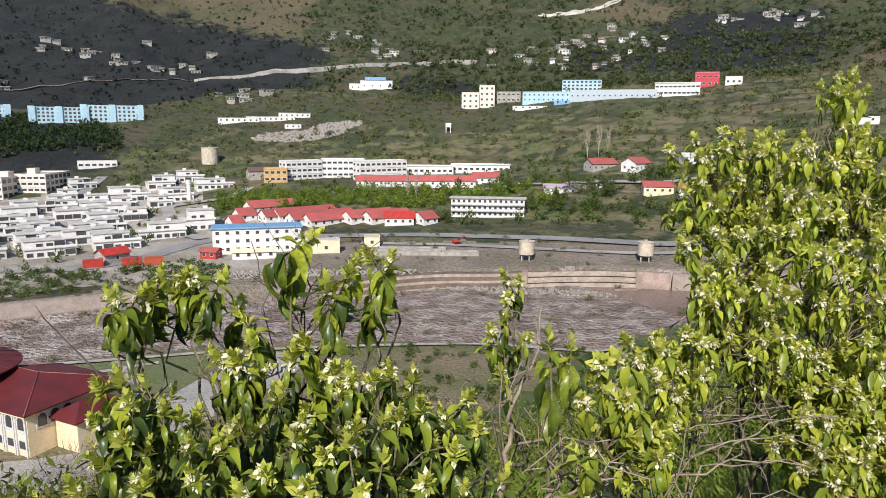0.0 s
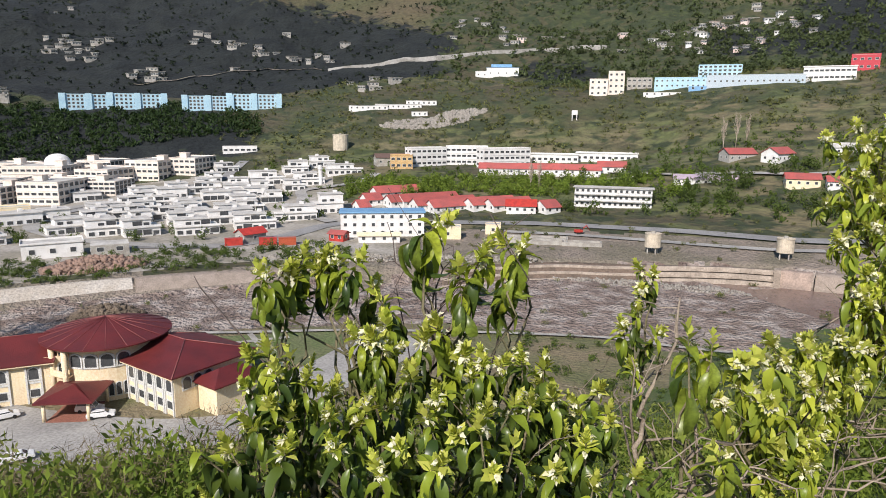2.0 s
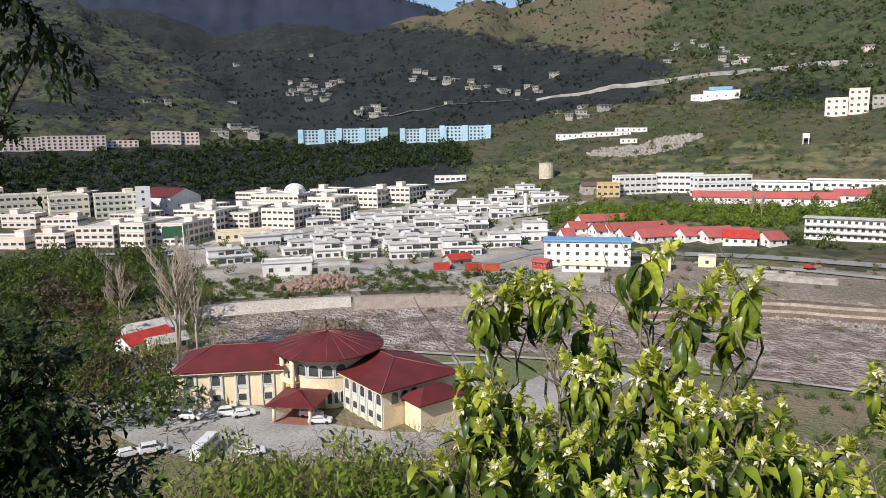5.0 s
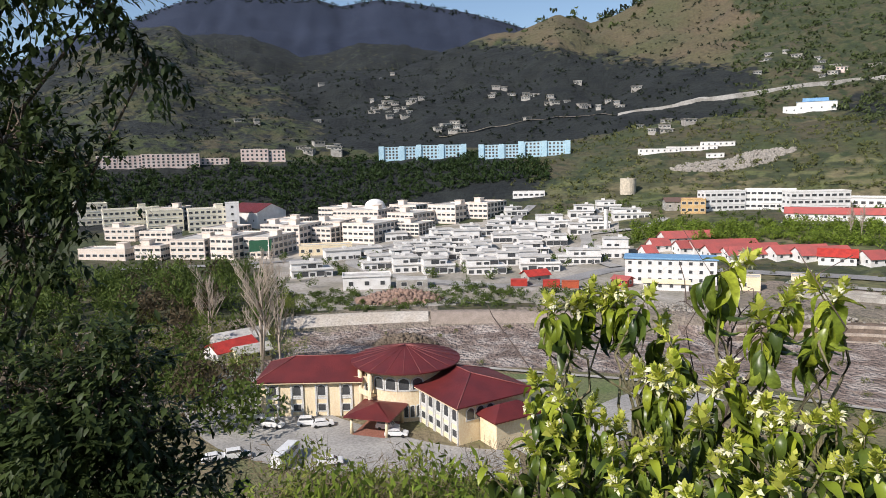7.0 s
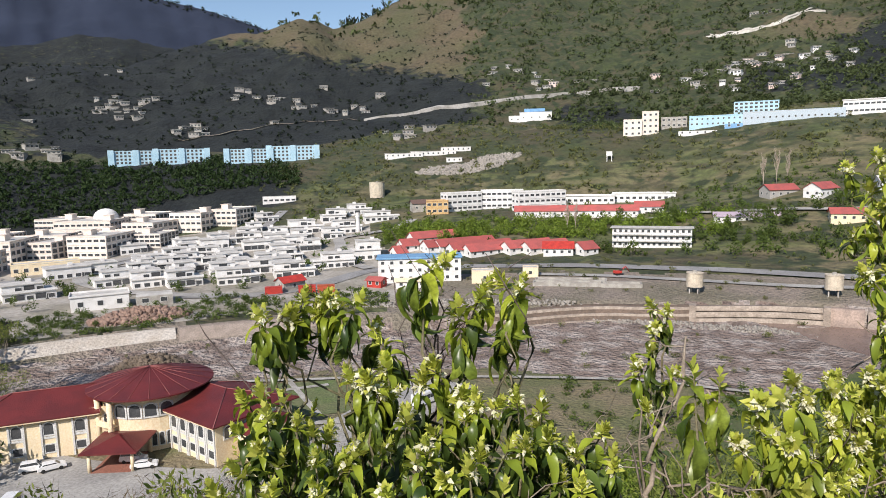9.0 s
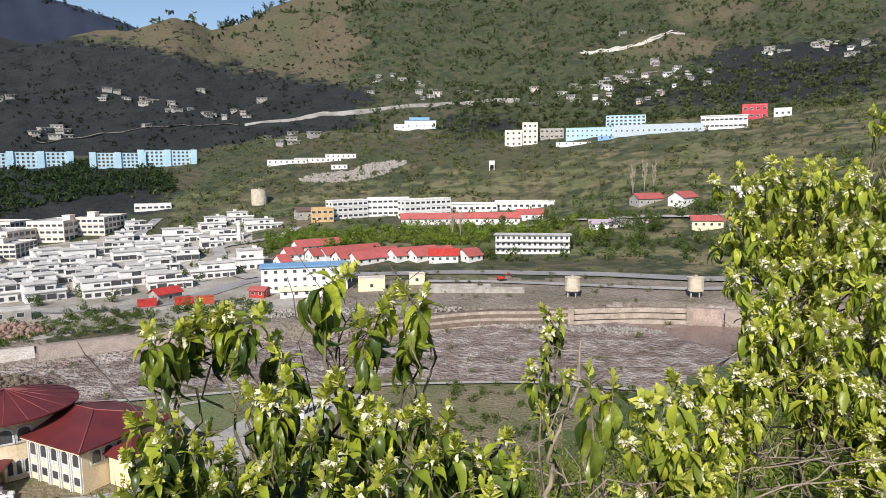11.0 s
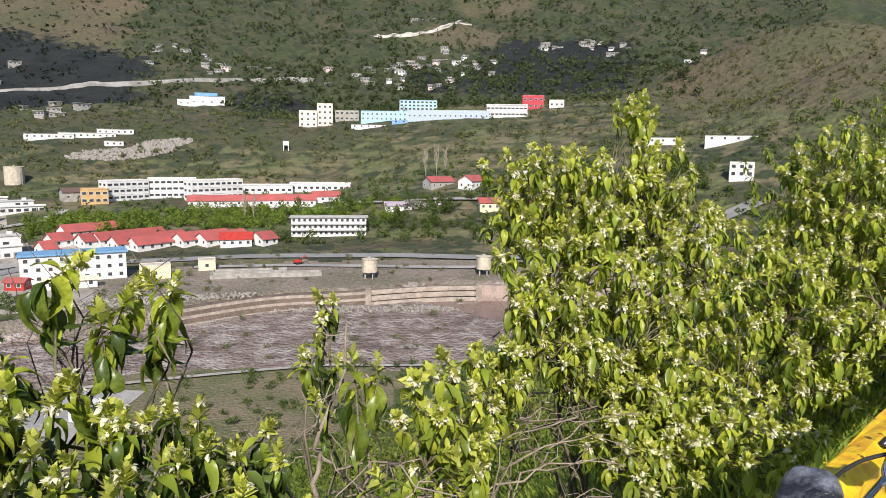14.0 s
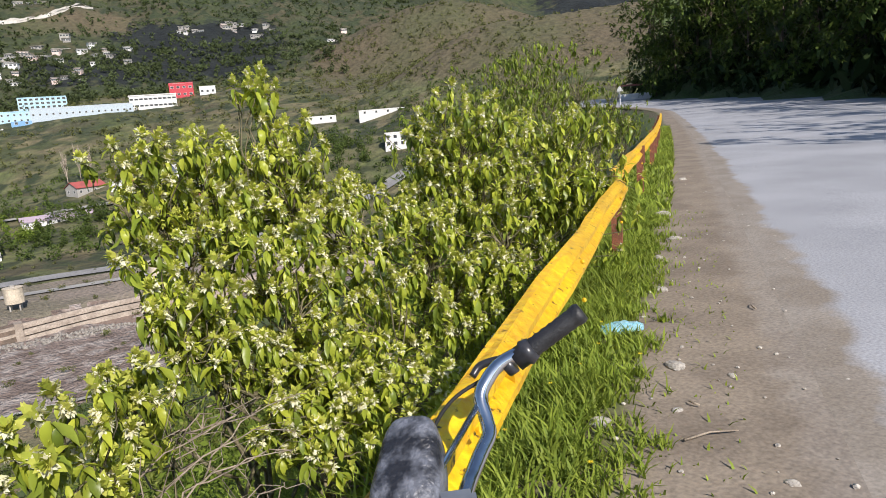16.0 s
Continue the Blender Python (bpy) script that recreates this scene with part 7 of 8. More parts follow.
def leafy_tree(name, label, foot, top, clumps, seed, size, per, twig=0.7, material=None, shapes=SLIM):
    rs = np.random.RandomState(seed)
    t = empty(name, pose(0, 0, 0), label, "tree")
    foot = np.array((foot[0], foot[1], spot(*foot) - 0.3))
    bm = bmesh.new()
    top = np.array(top, float)
    tube(bm, [foot, foot * 0.5 + top * 0.5 + rs.normal(0, 0.1, 3), top], [0.17, 0.12, 0.05], 9)
    part("trunk", bm, BARK, t)
    bm = bmesh.new()
    h = Heap()
    for c, radius, n in clumps:
        c = np.array(c, float)
        f = rs.uniform(0.35, 0.95)
        tube(bm, [foot * (1 - f) + top * f, (foot * (1 - f) + top * f) * 0.5 + c * 0.5 + np.array((0, 0, 0.15)), c], [0.03, 0.018, 0.008], 5, cap=False)
        for _ in range(int(n * 1.45) if name != "road_tree" else n):
            d = rs.normal(0, 1, 3)
            d /= np.linalg.norm(d)
            st = c + d * radius * rs.uniform(0.1, 0.9)
            w = d + rs.normal(0, 0.4, 3)
            spray(h, rs, st, w, twig * rs.uniform(0.5, 1.1), per, size, shapes)
            tube(bm, [c, (c + st) / 2 + rs.normal(0, 0.04, 3), st], [0.012, 0.008, 0.004], 4, cap=False)
    part("branchwork", bm, BARK, t)
    tagged(t.children[-1], kind="stuff")
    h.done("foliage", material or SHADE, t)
    return t


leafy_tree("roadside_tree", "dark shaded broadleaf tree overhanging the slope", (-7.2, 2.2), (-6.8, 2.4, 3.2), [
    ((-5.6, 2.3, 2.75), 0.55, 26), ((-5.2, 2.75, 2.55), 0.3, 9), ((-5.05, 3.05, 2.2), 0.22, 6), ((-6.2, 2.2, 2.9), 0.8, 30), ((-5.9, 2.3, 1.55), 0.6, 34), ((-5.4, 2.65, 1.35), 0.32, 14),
    # Last two clumps are unseen crown, added to shade the rest.
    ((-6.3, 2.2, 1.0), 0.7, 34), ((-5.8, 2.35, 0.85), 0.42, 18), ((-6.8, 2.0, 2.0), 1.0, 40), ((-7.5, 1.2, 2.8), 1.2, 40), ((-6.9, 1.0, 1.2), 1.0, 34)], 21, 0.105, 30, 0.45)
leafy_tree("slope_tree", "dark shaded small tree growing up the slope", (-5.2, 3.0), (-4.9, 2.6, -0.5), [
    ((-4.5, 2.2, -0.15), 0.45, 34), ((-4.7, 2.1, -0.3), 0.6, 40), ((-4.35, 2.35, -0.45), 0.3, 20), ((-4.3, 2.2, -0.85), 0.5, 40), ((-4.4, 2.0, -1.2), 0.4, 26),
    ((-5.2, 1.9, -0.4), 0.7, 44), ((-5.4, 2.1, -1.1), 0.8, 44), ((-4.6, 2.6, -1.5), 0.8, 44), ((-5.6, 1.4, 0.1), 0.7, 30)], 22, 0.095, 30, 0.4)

# ---- road, verge and rail ----
def at_road(u, s, z=0.0):
    """A place u metres along the rail's line and s metres out from it towards the valley."""
    u = np.asarray(u, float)
    b = bend(u)
    p = ALONG[None] * np.atleast_1d(u)[:, None] + OUT[None] * (np.atleast_1d(s) - np.atleast_1d(b))[:, None]
    return np.concatenate([p, (z + climb(np.atleast_1d(u)))[:, None]], 1)


def road_sheet(name, lines, material, label, category, lift, crown=0.0, share=None, u0=-30, u1=150, n=420):
    us = np.concatenate([np.linspace(u0, 0, 30), np.linspace(0.1, 20, n - 130), np.linspace(20.3, u1, 100)])
    k = len(lines)
    rows = []
    for s in lines:
        p = at_road(us, s)
        p[:, 2] = climb(us) + lift - 0.008 * (s == lines[-1]) + crown * (1 - (2 * (s - lines[0]) / (lines[-1] - lines[0]) - 1) ** 2)
        rows.append(p)
    v = np.stack(rows, 0).reshape(-1, 3)
    i, j = np.meshgrid(np.arange(k - 1), np.arange(len(us) - 1), indexing="ij")
    m = len(us)
    q = np.stack([i * m + j, i * m + j + 1, (i + 1) * m + j + 1, (i + 1) * m + j], -1).reshape(-1, 4)
    me = from_arrays(name, v, q, material)
    if share:
        S, U = np.meshgrid(lines, us, indexing="ij")
        for key, fn in share.items():
            weight(me, key, fn(U, S))
    return tagged(new(name, me), label, category, kind="structure")


ROADTOP = layered("worn_asphalt", (
    ("", (0.37, 0.375, 0.395), (0.30, 0.305, 0.322), 0.5, 0.0),
    ("dust", (0.30, 0.265, 0.225), (0.24, 0.205, 0.165), 1.7, 0.7)), 60.0, 0.10, 0.01, 0.8)
DIRT = layered("dusty_shoulder", (
    ("", (0.26, 0.215, 0.165), (0.185, 0.15, 0.115), 1.8, 0.0),
    ("dust", (0.28, 0.245, 0.205), (0.235, 0.20, 0.165), 2.2, 0.7),
    ("turf", (0.11, 0.13, 0.04), (0.14, 0.115, 0.07), 6.0, 0.6)), 50.0, 0.25, 0.012)
road_sheet("road", [-13.5, -11, -8, -5, -3, -2, -1.6, -1.3, -1.1, -0.9, -0.75, -0.6], ROADTOP, "worn pale grey asphalt hill road", "road", 0.010, 0.04, {"dust": lambda u, s: np.clip((s + 1.15 + 0.10 * wrinkle(u, u * 0, 3.0)) / 0.4, 0, 1)})
road_sheet("pavement", [-0.95, -0.75, -0.6, -0.45, -0.3, -0.15, 0.0, 0.15, 0.34], DIRT, "dusty brown gravel shoulder", "shoulder", 0.006, 0, {"dust": lambda u, s: np.clip((-s - 0.25) / 0.5, 0, 1), "turf": lambda u, s: np.clip((s - 0.02 + 0.12 * wrinkle(u, u * 0, 1.7)) / 0.3, 0, 1)})

YELLOW = mat("yellow_rail_paint", (0.80, 0.50, 0.010), 0.42, (0.70, 0.41, 0.010), scale=2.5, fine=30.0, bump=0.15, tint=(0.62, 0.37, 0.02), tint_scale=1.3)
rn, rl = YELLOW.node_tree.nodes, YELLOW.node_tree.links
grit = rn.new("ShaderNodeTexNoise")
grit.inputs["Scale"].default_value, grit.inputs["Detail"].default_value = 34.0, 5.0
rl.new(rn.new("ShaderNodeTexCoord").outputs["Object"], grit.inputs["Vector"])
cut = rn.new("ShaderNodeMapRange")
cut.inputs[1].default_value, cut.inputs[2].default_value = 0.63, 0.70
rl.new(grit.outputs["Fac"], cut.inputs[0])
stain = rn.new("ShaderNodeMix")
stain.data_type = "RGBA"
stain.inputs[7].default_value = (0.07, 0.045, 0.012, 1)
rl.new(cut.outputs[0], stain.inputs[0])
rl.new(rn["Principled BSDF"].inputs["Base Color"].links[0].from_socket, stain.inputs[6])
rl.new(stain.outputs[2], rn["Principled BSDF"].inputs["Base Color"])
RUST = mat("rusty_steel", (0.28, 0.10, 0.05), 0.85, (0.18, 0.07, 0.04), scale=9.0, bump=0.5)


def rail_beam(u0, u1, skew=0.0, dip=0.0, out=0.0):
    """One length of W-shaped guard rail."""
    prof = [(0.0, 0.758), (-0.03, 0.752), (-0.062, 0.730), (-0.062, 0.708), (-0.018, 0.680), (-0.018, 0.664), (-0.062, 0.632), (-0.062, 0.610), (-0.03, 0.585), (0.0, 0.578)]
    back = [(s + 0.006, z) for s, z in prof[::-1]]
    loop = prof + back
    us = np.linspace(u0, u1, 14)
    rs = np.random.RandomState(int(u0 * 10) + 500)
    bm = bmesh.new()
    rings = []
    for u in us:
        f = (u - u0) / (u1 - u0)
        wob = 0.006 * math.sin(u * 3.1) + skew * f + out
        rings.append([bm.verts.new(Vector(at_road(u, RAIL_AT + s + wob, z + dip * f + 0.004 * rs.normal())[0])) for s, z in loop])
    m = len(loop)
    for a, b in zip(rings, rings[1:]):
        for i in range(m):
            f = bm.faces.new((a[i], a[(i + 1) % m], b[(i + 1) % m], b[i]))
            f.smooth = False
    bm.faces.new(rings[0][::-1]), bm.faces.new(rings[-1])
    return part("beam", bm, YELLOW, rail, "yellow-painted W-shaped beam")


rail = empty("guard_rail", pose(0, 0, 0), "bent yellow-painted steel guard rail along the road edge", "guard rail")
for u0, u1, sk, dp in ((-8.0, -2.0, 0, 0), (-2.0, 2.0, 0, 0), (2.0, 6.45, 0.02, 0.0), (6.75, 15.5, -0.10, 0.0), (15.5, 20.0, 0, 0), (20.0, 25.0, 0, 0), (25.0, 31.0, 0, 0)):
    rail_beam(u0, u1, sk, dp, 0.14 if u0 == 6.75 else 0.04 if u0 > 15 else 0.0)
for u in (-6, -2.1, 0.75, 6.6, 10.5, 15.6, 18, 20.2, 23, 25.2, 28):
    p = at_road(u, RAIL_AT + 0.08)[0]
    bm = bmesh.new()
    box(bm, -0.06, 0.06, -0.045, 0.045, -0.5, 0.74)
    box(bm, -0.06, 0.06, -0.070, -0.045, 0.50, 0.74)
    o = part("post", bm, RUST, rail, "rusty steel post")
    o.matrix_basis = pose(p[0], p[1], p[2], 0, 0, 90 - math.degrees(RAIL_AZ))
for u in (-0.4, 1.6, 3.2, 5.2, 8, 10):
    for z in (0.70, 0.53):
        p = at_road(u, RAIL_AT - 0.078, z)[0]
        bm = bmesh.new()
        bmesh.ops.create_icosphere(bm, subdivisions=1, radius=0.012)
        part("bolt", bm, YELLOW, rail).location = p

# ---- grass ----
GRASS = leaf_mat("verge_grass", (0.34, 0.41, 0.06), (0.17, 0.24, 0.035), 0.3, islands=1, through_share=0.35, rough=0.5, scale=2.0, shine=0.2)


def grass(name, count, u0, u1, s0, s1, tall, label, wide=0.006, seed=3, thin=0.0):
    rs = np.random.RandomState(seed)
    u, s = rs.uniform(u0, u1, count * 2), rs.uniform(s0, s1, count * 2)
    keep = rs.rand(count * 2) < 0.55 + 0.6 * wrinkle(u, s, 0.9, 1.0) + 0.5 * wrinkle(u, s, 0.25, 2.0) - thin * np.clip(1 - (s - s0) / 0.38, 0, 1)
    u, s = u[keep][:count], s[keep][:count]
    p = at_road(u, s)
    p[:, 2] = height(p[:, 0], p[:, 1]) + 0.0
    n = len(p)
    h = tall * rs.uniform(0.4, 1.15, n)
    a = rs.uniform(0, 6.28, n)
    lean = rs.uniform(0.2, 1.5, n) * h
    side = np.stack([-np.sin(a), np.cos(a), np.zeros(n)], 1) * (wide * rs.uniform(0.7, 1.4, n))[:, None]
    tip = np.stack([np.cos(a) * lean, np.sin(a) * lean, h], 1)
    mid = np.stack([np.cos(a) * lean * 0.35, np.sin(a) * lean * 0.35, h * 0.62], 1)
    v = np.stack([p - side, p + side, p + mid + side * 0.8, p + mid - side * 0.8, p + tip + side * 0.1, p + tip - side * 0.1], 1).reshape(-1, 3)
    b = np.arange(n)[:, None] * 6
    f = np.concatenate([b + (0, 1, 2, 3), b + (3, 2, 4, 5)], 0)
    return tagged(new(name, from_arrays(name, v, f, GRASS)), label, "grass", kind="stuff")


grass("verge_grass", 34000, 0.2, 9.0, -0.12, 0.75, 0.07, "lush short grass along the rail", 0.005, 3, 1.1)
grass("verge_grass", 12000, 0.5, 12.0, 0.3, 0.95, 0.13, "longer grass tufts under the rail", 0.005, 4)
grass("verge_grass", 9000, 9.0, 34.0, 0.05, 0.95, 0.12, "grass along the far verge", 0.012, 5)
grass("verge_grass", 420, 0.2, 9.0, -0.36, 0.1, 0.03, "stray weeds in the dust", 0.005, 9)
grass("slope_grass", 21000, -2.5, 7.0, 0.9, 3.6, 0.24, "long grass on the slope below the rail", 0.006, 7)
grass("slope_grass", 10000, -9.0, 14.0, 3.4, 12.0, 0.4, "rough grass further down the slope", 0.02, 8)
rs = np.random.RandomState(14)
FLOWER = mat("yellow_petals", (0.80, 0.60, 0.02), 0.6)
bm = bmesh.new()
for _ in range(70):
    u, s = rs.uniform(0.6, 6), rs.uniform(0.1, 2.6)
    p = at_road(u, s)[0]
    z = spot(p[0], p[1]) + rs.uniform(0.10, 0.22)
    for k in range(5):
        a = k * 1.257
        q = [bm.verts.new((p[0] + r * math.cos(a + w), p[1] + r * math.sin(a + w), z + dz)) for r, w, dz in ((0.001, 0, 0), (0.008, -0.5, 0.002), (0.012, 0, 0.003), (0.008, 0.5, 0.002))]
        bm.faces.new(q)
dots = part("yellow_flowers", bm, FLOWER)
tagged(dots, "tiny yellow flowers scattered in the grass", "flowers", kind="stuff")


# ---- litter and stones ----
def stone(u, s, size, seed, colour=None, flat=0.55):
    rs = np.random.RandomState(seed)
    bm = bmesh.new()
    bmesh.ops.create_icosphere(bm, subdivisions=2, radius=1)
    for v in bm.verts:
        v.co *= 1 + 0.22 * noise.noise(v.co * 1.7 + Vector((seed, 0, 0)))
        v.co.x *= rs.uniform(0.98, 1.02) * 1.3
        v.co.z *= flat
    o = part("stone", bm, colour or PALESTONE)
    p = at_road(u, s)[0]
    o.matrix_basis = pose(p[0], p[1], size * flat * 0.5, 0, 0, rs.uniform(0, 360)) @ Matrix.Diagonal((size, size, size, 1))
    return tagged(o, "pale angular stone lying on the shoulder", "stone", "stones on the shoulder")


PALESTONE = mat("pale_stone", (0.52, 0.48, 0.42), 0.9, (0.36, 0.33, 0.29), scale=3.0, fine=20.0, bump=0.4)
for k, (u, s, z) in enumerate(((3.81, -0.04, 0.045), (8.69, 0.14, 0.085), (7.25, -0.01, 0.05), (5.31, 0.07, 0.045), (3.76, 0.25, 0.035), (3.11, 0.26, 0.04), (3.29, -0.05, 0.022), (3.73, -0.3, 0.02), (2.75, -0.43, 0.022), (12.5, -0.1, 0.06), (6.4, 0.12, 0.035))):
    stone(u, s, z, k)
rs = np.random.RandomState(31)
bm = bmesh.new()
for _ in range(220):
    u, s, r = rs.uniform(1.6, 14), rs.uniform(-1.3, 0.3), rs.uniform(0.004, 0.014)
    p = at_road(u, s)[0]
    q = bmesh.ops.create_icosphere(bm, subdivisions=1, radius=r)["verts"]
    for v in q:
        v.co = Vector((v.co.x * rs.uniform(0.8, 1.4), v.co.y, v.co.z * 0.6)) + Vector((p[0], p[1], 0.008 + r * 0.2))
pebbles = part("pebbles", bm, PALESTONE)
tagged(pebbles, "small pebbles strewn over the shoulder", "pebbles", kind="stuff")
BLUEPLASTIC = mat("pale_blue_plastic", (0.20, 0.55, 0.68), 0.3, (0.45, 0.66, 0.72), scale=9.0, fine=50.0, bump=0.4)


def plastic_bag(u, s, size, seed, label):
    rs = np.random.RandomState(seed)
    bm = bmesh.new()
    bmesh.ops.create_icosphere(bm, subdivisions=3, radius=1)
    for v in bm.verts:
        n = noise.noise(v.co * 2.3 + Vector((seed, 2, 0)))
        v.co *= 1 + 0.35 * n
        v.co.x *= 1.5
        v.co.z = max(-0.1, v.co.z * 0.35 + 0.1 * noise.noise(v.co * 5))
    o = part("plastic_bag", bm, BLUEPLASTIC)
    p = at_road(u, s)[0]
    o.matrix_basis = pose(p[0], p[1], 0.035, 0, 0, rs.uniform(0, 360)) @ Matrix.Diagonal((size, size, size, 1))
    return tagged(o, label, "litter")


plastic_bag(4.34, 0.27, 0.088, 2, "crumpled pale blue plastic bag on the verge")
plastic_bag(7.71, 0.37, 0.045, 5, "scrap of bright blue plastic in the grass")
for u, s, a, ln in ((3.05, -0.18, -28, 0.24), (3.35, -0.12, 80, 0.06), (4.9, -0.5, 40, 0.12)):
    p = at_road(u, s)[0]
    bm = bmesh.new()
    tube(bm, [(-ln / 2, 0, 0.01), (0, 0.012, 0.018), (ln / 2, 0, 0.01)], [0.006, 0.005, 0.003], 5)
    o = part("stick", bm, DEADTWIG)
    o.matrix_basis = pose(p[0], p[1], 0.008, 0, 0, a)
    tagged(o, "dry pale stick on the dusty shoulder", "stick", "sticks")
bm = bmesh.new()
a0, a1 = at_road(0.6, 1.9)[0], at_road(1.5, 0.85)[0]
pts = [Vector((a0[0] + (a1[0] - a0[0]) * f, a0[1] + (a1[1] - a0[1]) * f, spot(a0[0] + (a1[0] - a0[0]) * f, a0[1] + (a1[1] - a0[1]) * f) + 0.12 + 0.05 * math.sin(f * 3.1))) for f in np.linspace(0, 1, 9)]
tube(bm, pts, 0.011, 8)
hose = part("black_hose", bm, TYRE)
tagged(hose, "black plastic hose lying through the grass", "hose")

# ---- parked motorcycle ----
CHROME = mat("chrome", (0.75, 0.75, 0.76), 0.12, (0.62, 0.62, 0.64), scale=6.0, fine=40.0, metal=1.0)
BLACKRUB = mat("black_grip_rubber", (0.018, 0.018, 0.02), 0.45, (0.03, 0.03, 0.032), scale=30.0, bump=0.2)
BLACKPL = mat("black_plastic", (0.02, 0.021, 0.025), 0.3, (0.035, 0.035, 0.04), scale=12.0)
bike = empty("motorcycle", pose(0, 0, 0), "parked motorcycle with chrome handlebar and black grip beside the rail", "motorcycle")


def bike_tube(name, pts, radius, material, label="", sides=10):
    bm = bmesh.new()
    tube(bm, pts, radius, sides)
    return part(name, bm, material, bike, label)


def smooth_line(pts, n=24):
    """A smooth curve through points."""
    p = [Vector(q) for q in pts]
    p = [p[0] * 2 - p[1]] + p + [p[-1] * 2 - p[-2]]
    out = []
    for i in range(1, len(p) - 2):
        for k in range(n // (len(p) - 3)):
            t = k / (n // (len(p) - 3))
            a, b, c, d = p[i - 1], p[i], p[i + 1], p[i + 2]
            out.append(0.5 * (2 * b + (c - a) * t + (2 * a - 5 * b + 4 * c - d) * t * t + (3 * b - a - 3 * c + d) * t ** 3))
    return out + [p[-2]]


bar = smooth_line([(1.157, 0.901, 0.944), (1.104, 0.939, 0.918), (1.071, 0.947, 0.89), (1.052, 0.942, 0.868), (1.043, 0.921, 0.841), (1.03, 0.902, 0.822), (0.993, 0.884, 0.808), (0.942, 0.855, 0.793), (0.86, 0.80, 0.78), (0.78, 0.79, 0.79), (0.72, 0.84, 0.72), (0.66, 0.95, 0.70)], 66)
bike_tube("handlebar", bar, 0.0128, CHROME, "bent chrome handlebar tube")
g0, g1 = Vector((1.148, 0.908, 0.938)), Vector((1.216, 0.848, 1.0))
gs = [g0.lerp(g1, f) for f in np.linspace(-0.02, 1.0, 16)]
bm = bmesh.new()
tube(bm, gs, [0.0165 + 0.0012 * (k % 2) for k in range(13)] + [0.0185, 0.019, 0.016], 14)
part("grip", bm, BLACKRUB, bike, "black ribbed rubber grip")
away = (g0 - g1).normalized()
bm = bmesh.new()
tube(bm, [g0 - away * 0.004, g0 + away * 0.012, g0 + away * 0.016, g0 + away * 0.034], [0.020, 0.0245, 0.021, 0.021], 12)
part("switch_housing", bm, BLACKPL, bike)
bm = bmesh.new()
tube(bm, [g0 + away * 0.040, g0 + away * 0.058], [0.019, 0.018], 10)
part("lever_clamp", bm, BLACKPL, bike)
bike_tube("brake_lever", smooth_line([tuple(g0 + away * 0.05 + Vector((0.0, 0.01, 0.012))), tuple(g0 + away * 0.075 + Vector((-0.01, 0.03, 0.012))), tuple(g0 + away * 0.10 + Vector((-0.015, 0.02, 0.01)))], 10), 0.007, BLACKPL)
bike_tube("cable", smooth_line([tuple(g0 + away * 0.06 + Vector((0, 0.012, -0.005))), (1.03, 0.99, 0.86), (0.98, 1.0, 0.80), (0.93, 0.95, 0.74), (0.9, 0.86, 0.70)], 32), 0.0035, TYRE)
bike_tube("brace_rod", [(1.049, 0.943, 0.861), (0.843, 0.842, 0.812), (0.74, 0.79, 0.80)], 0.0055, CHROME, "thin chrome brace rod")
bm = bmesh.new()
bmesh.ops.create_uvsphere(bm, u_segments=28, v_segments=18, radius=1)
for v in bm.verts:                                      # a boxy visor with rounded edges, narrower at its front
    for i in range(3):
        v.co[i] = math.copysign(abs(v.co[i]) ** 0.55, v.co[i])
    v.co = Vector((v.co.x * 0.052 * (1 - 0.18 * v.co.y), v.co.y * 0.085, v.co.z * 0.045 + 0.012 * (v.co.y > 0) * v.co.y))
for f in bm.faces:
    f.smooth = True
cowl = part("headlamp_cowl", bm, mat("scuffed_black", (0.022, 0.023, 0.028), 0.32, (0.16, 0.17, 0.20), scale=26.0, fine=120.0, bump=0.4, mix=(0.42, 0.62)), bike, "scuffed black plastic headlamp cowl")
cowl.matrix_basis = pose(0.872, 0.905, 0.815, 26, -6, -50)
bm = bmesh.new()
box(bm, -0.03, 0.03, -0.045, 0.045, -0.02, 0.012)
bmesh.ops.bevel(bm, geom=bm.edges[:], offset=0.008, segments=2, affect="EDGES")
clamp = part("bar_clamp", bm, STEEL, bike, "grey cast handlebar clamp")
clamp.matrix_basis = pose(0.865, 0.79, 0.80, 10, 0, -34)
bm = bmesh.new()
tube(bm, [(0.86, 0.90, 0.70), (0.90, 0.94, 0.69)], [0.07, 0.075], 18)
part("headlamp", bm, GLASS, bike)
to_road = lambda u, s, z: tuple(at_road(u, s, z)[0])
for s in (0.03, 0.19):
    bike_tube("fork_leg", [to_road(1.05, s + 0.04, 0.74), to_road(1.32, s - 0.06, 0.30)], 0.018, CHROME)
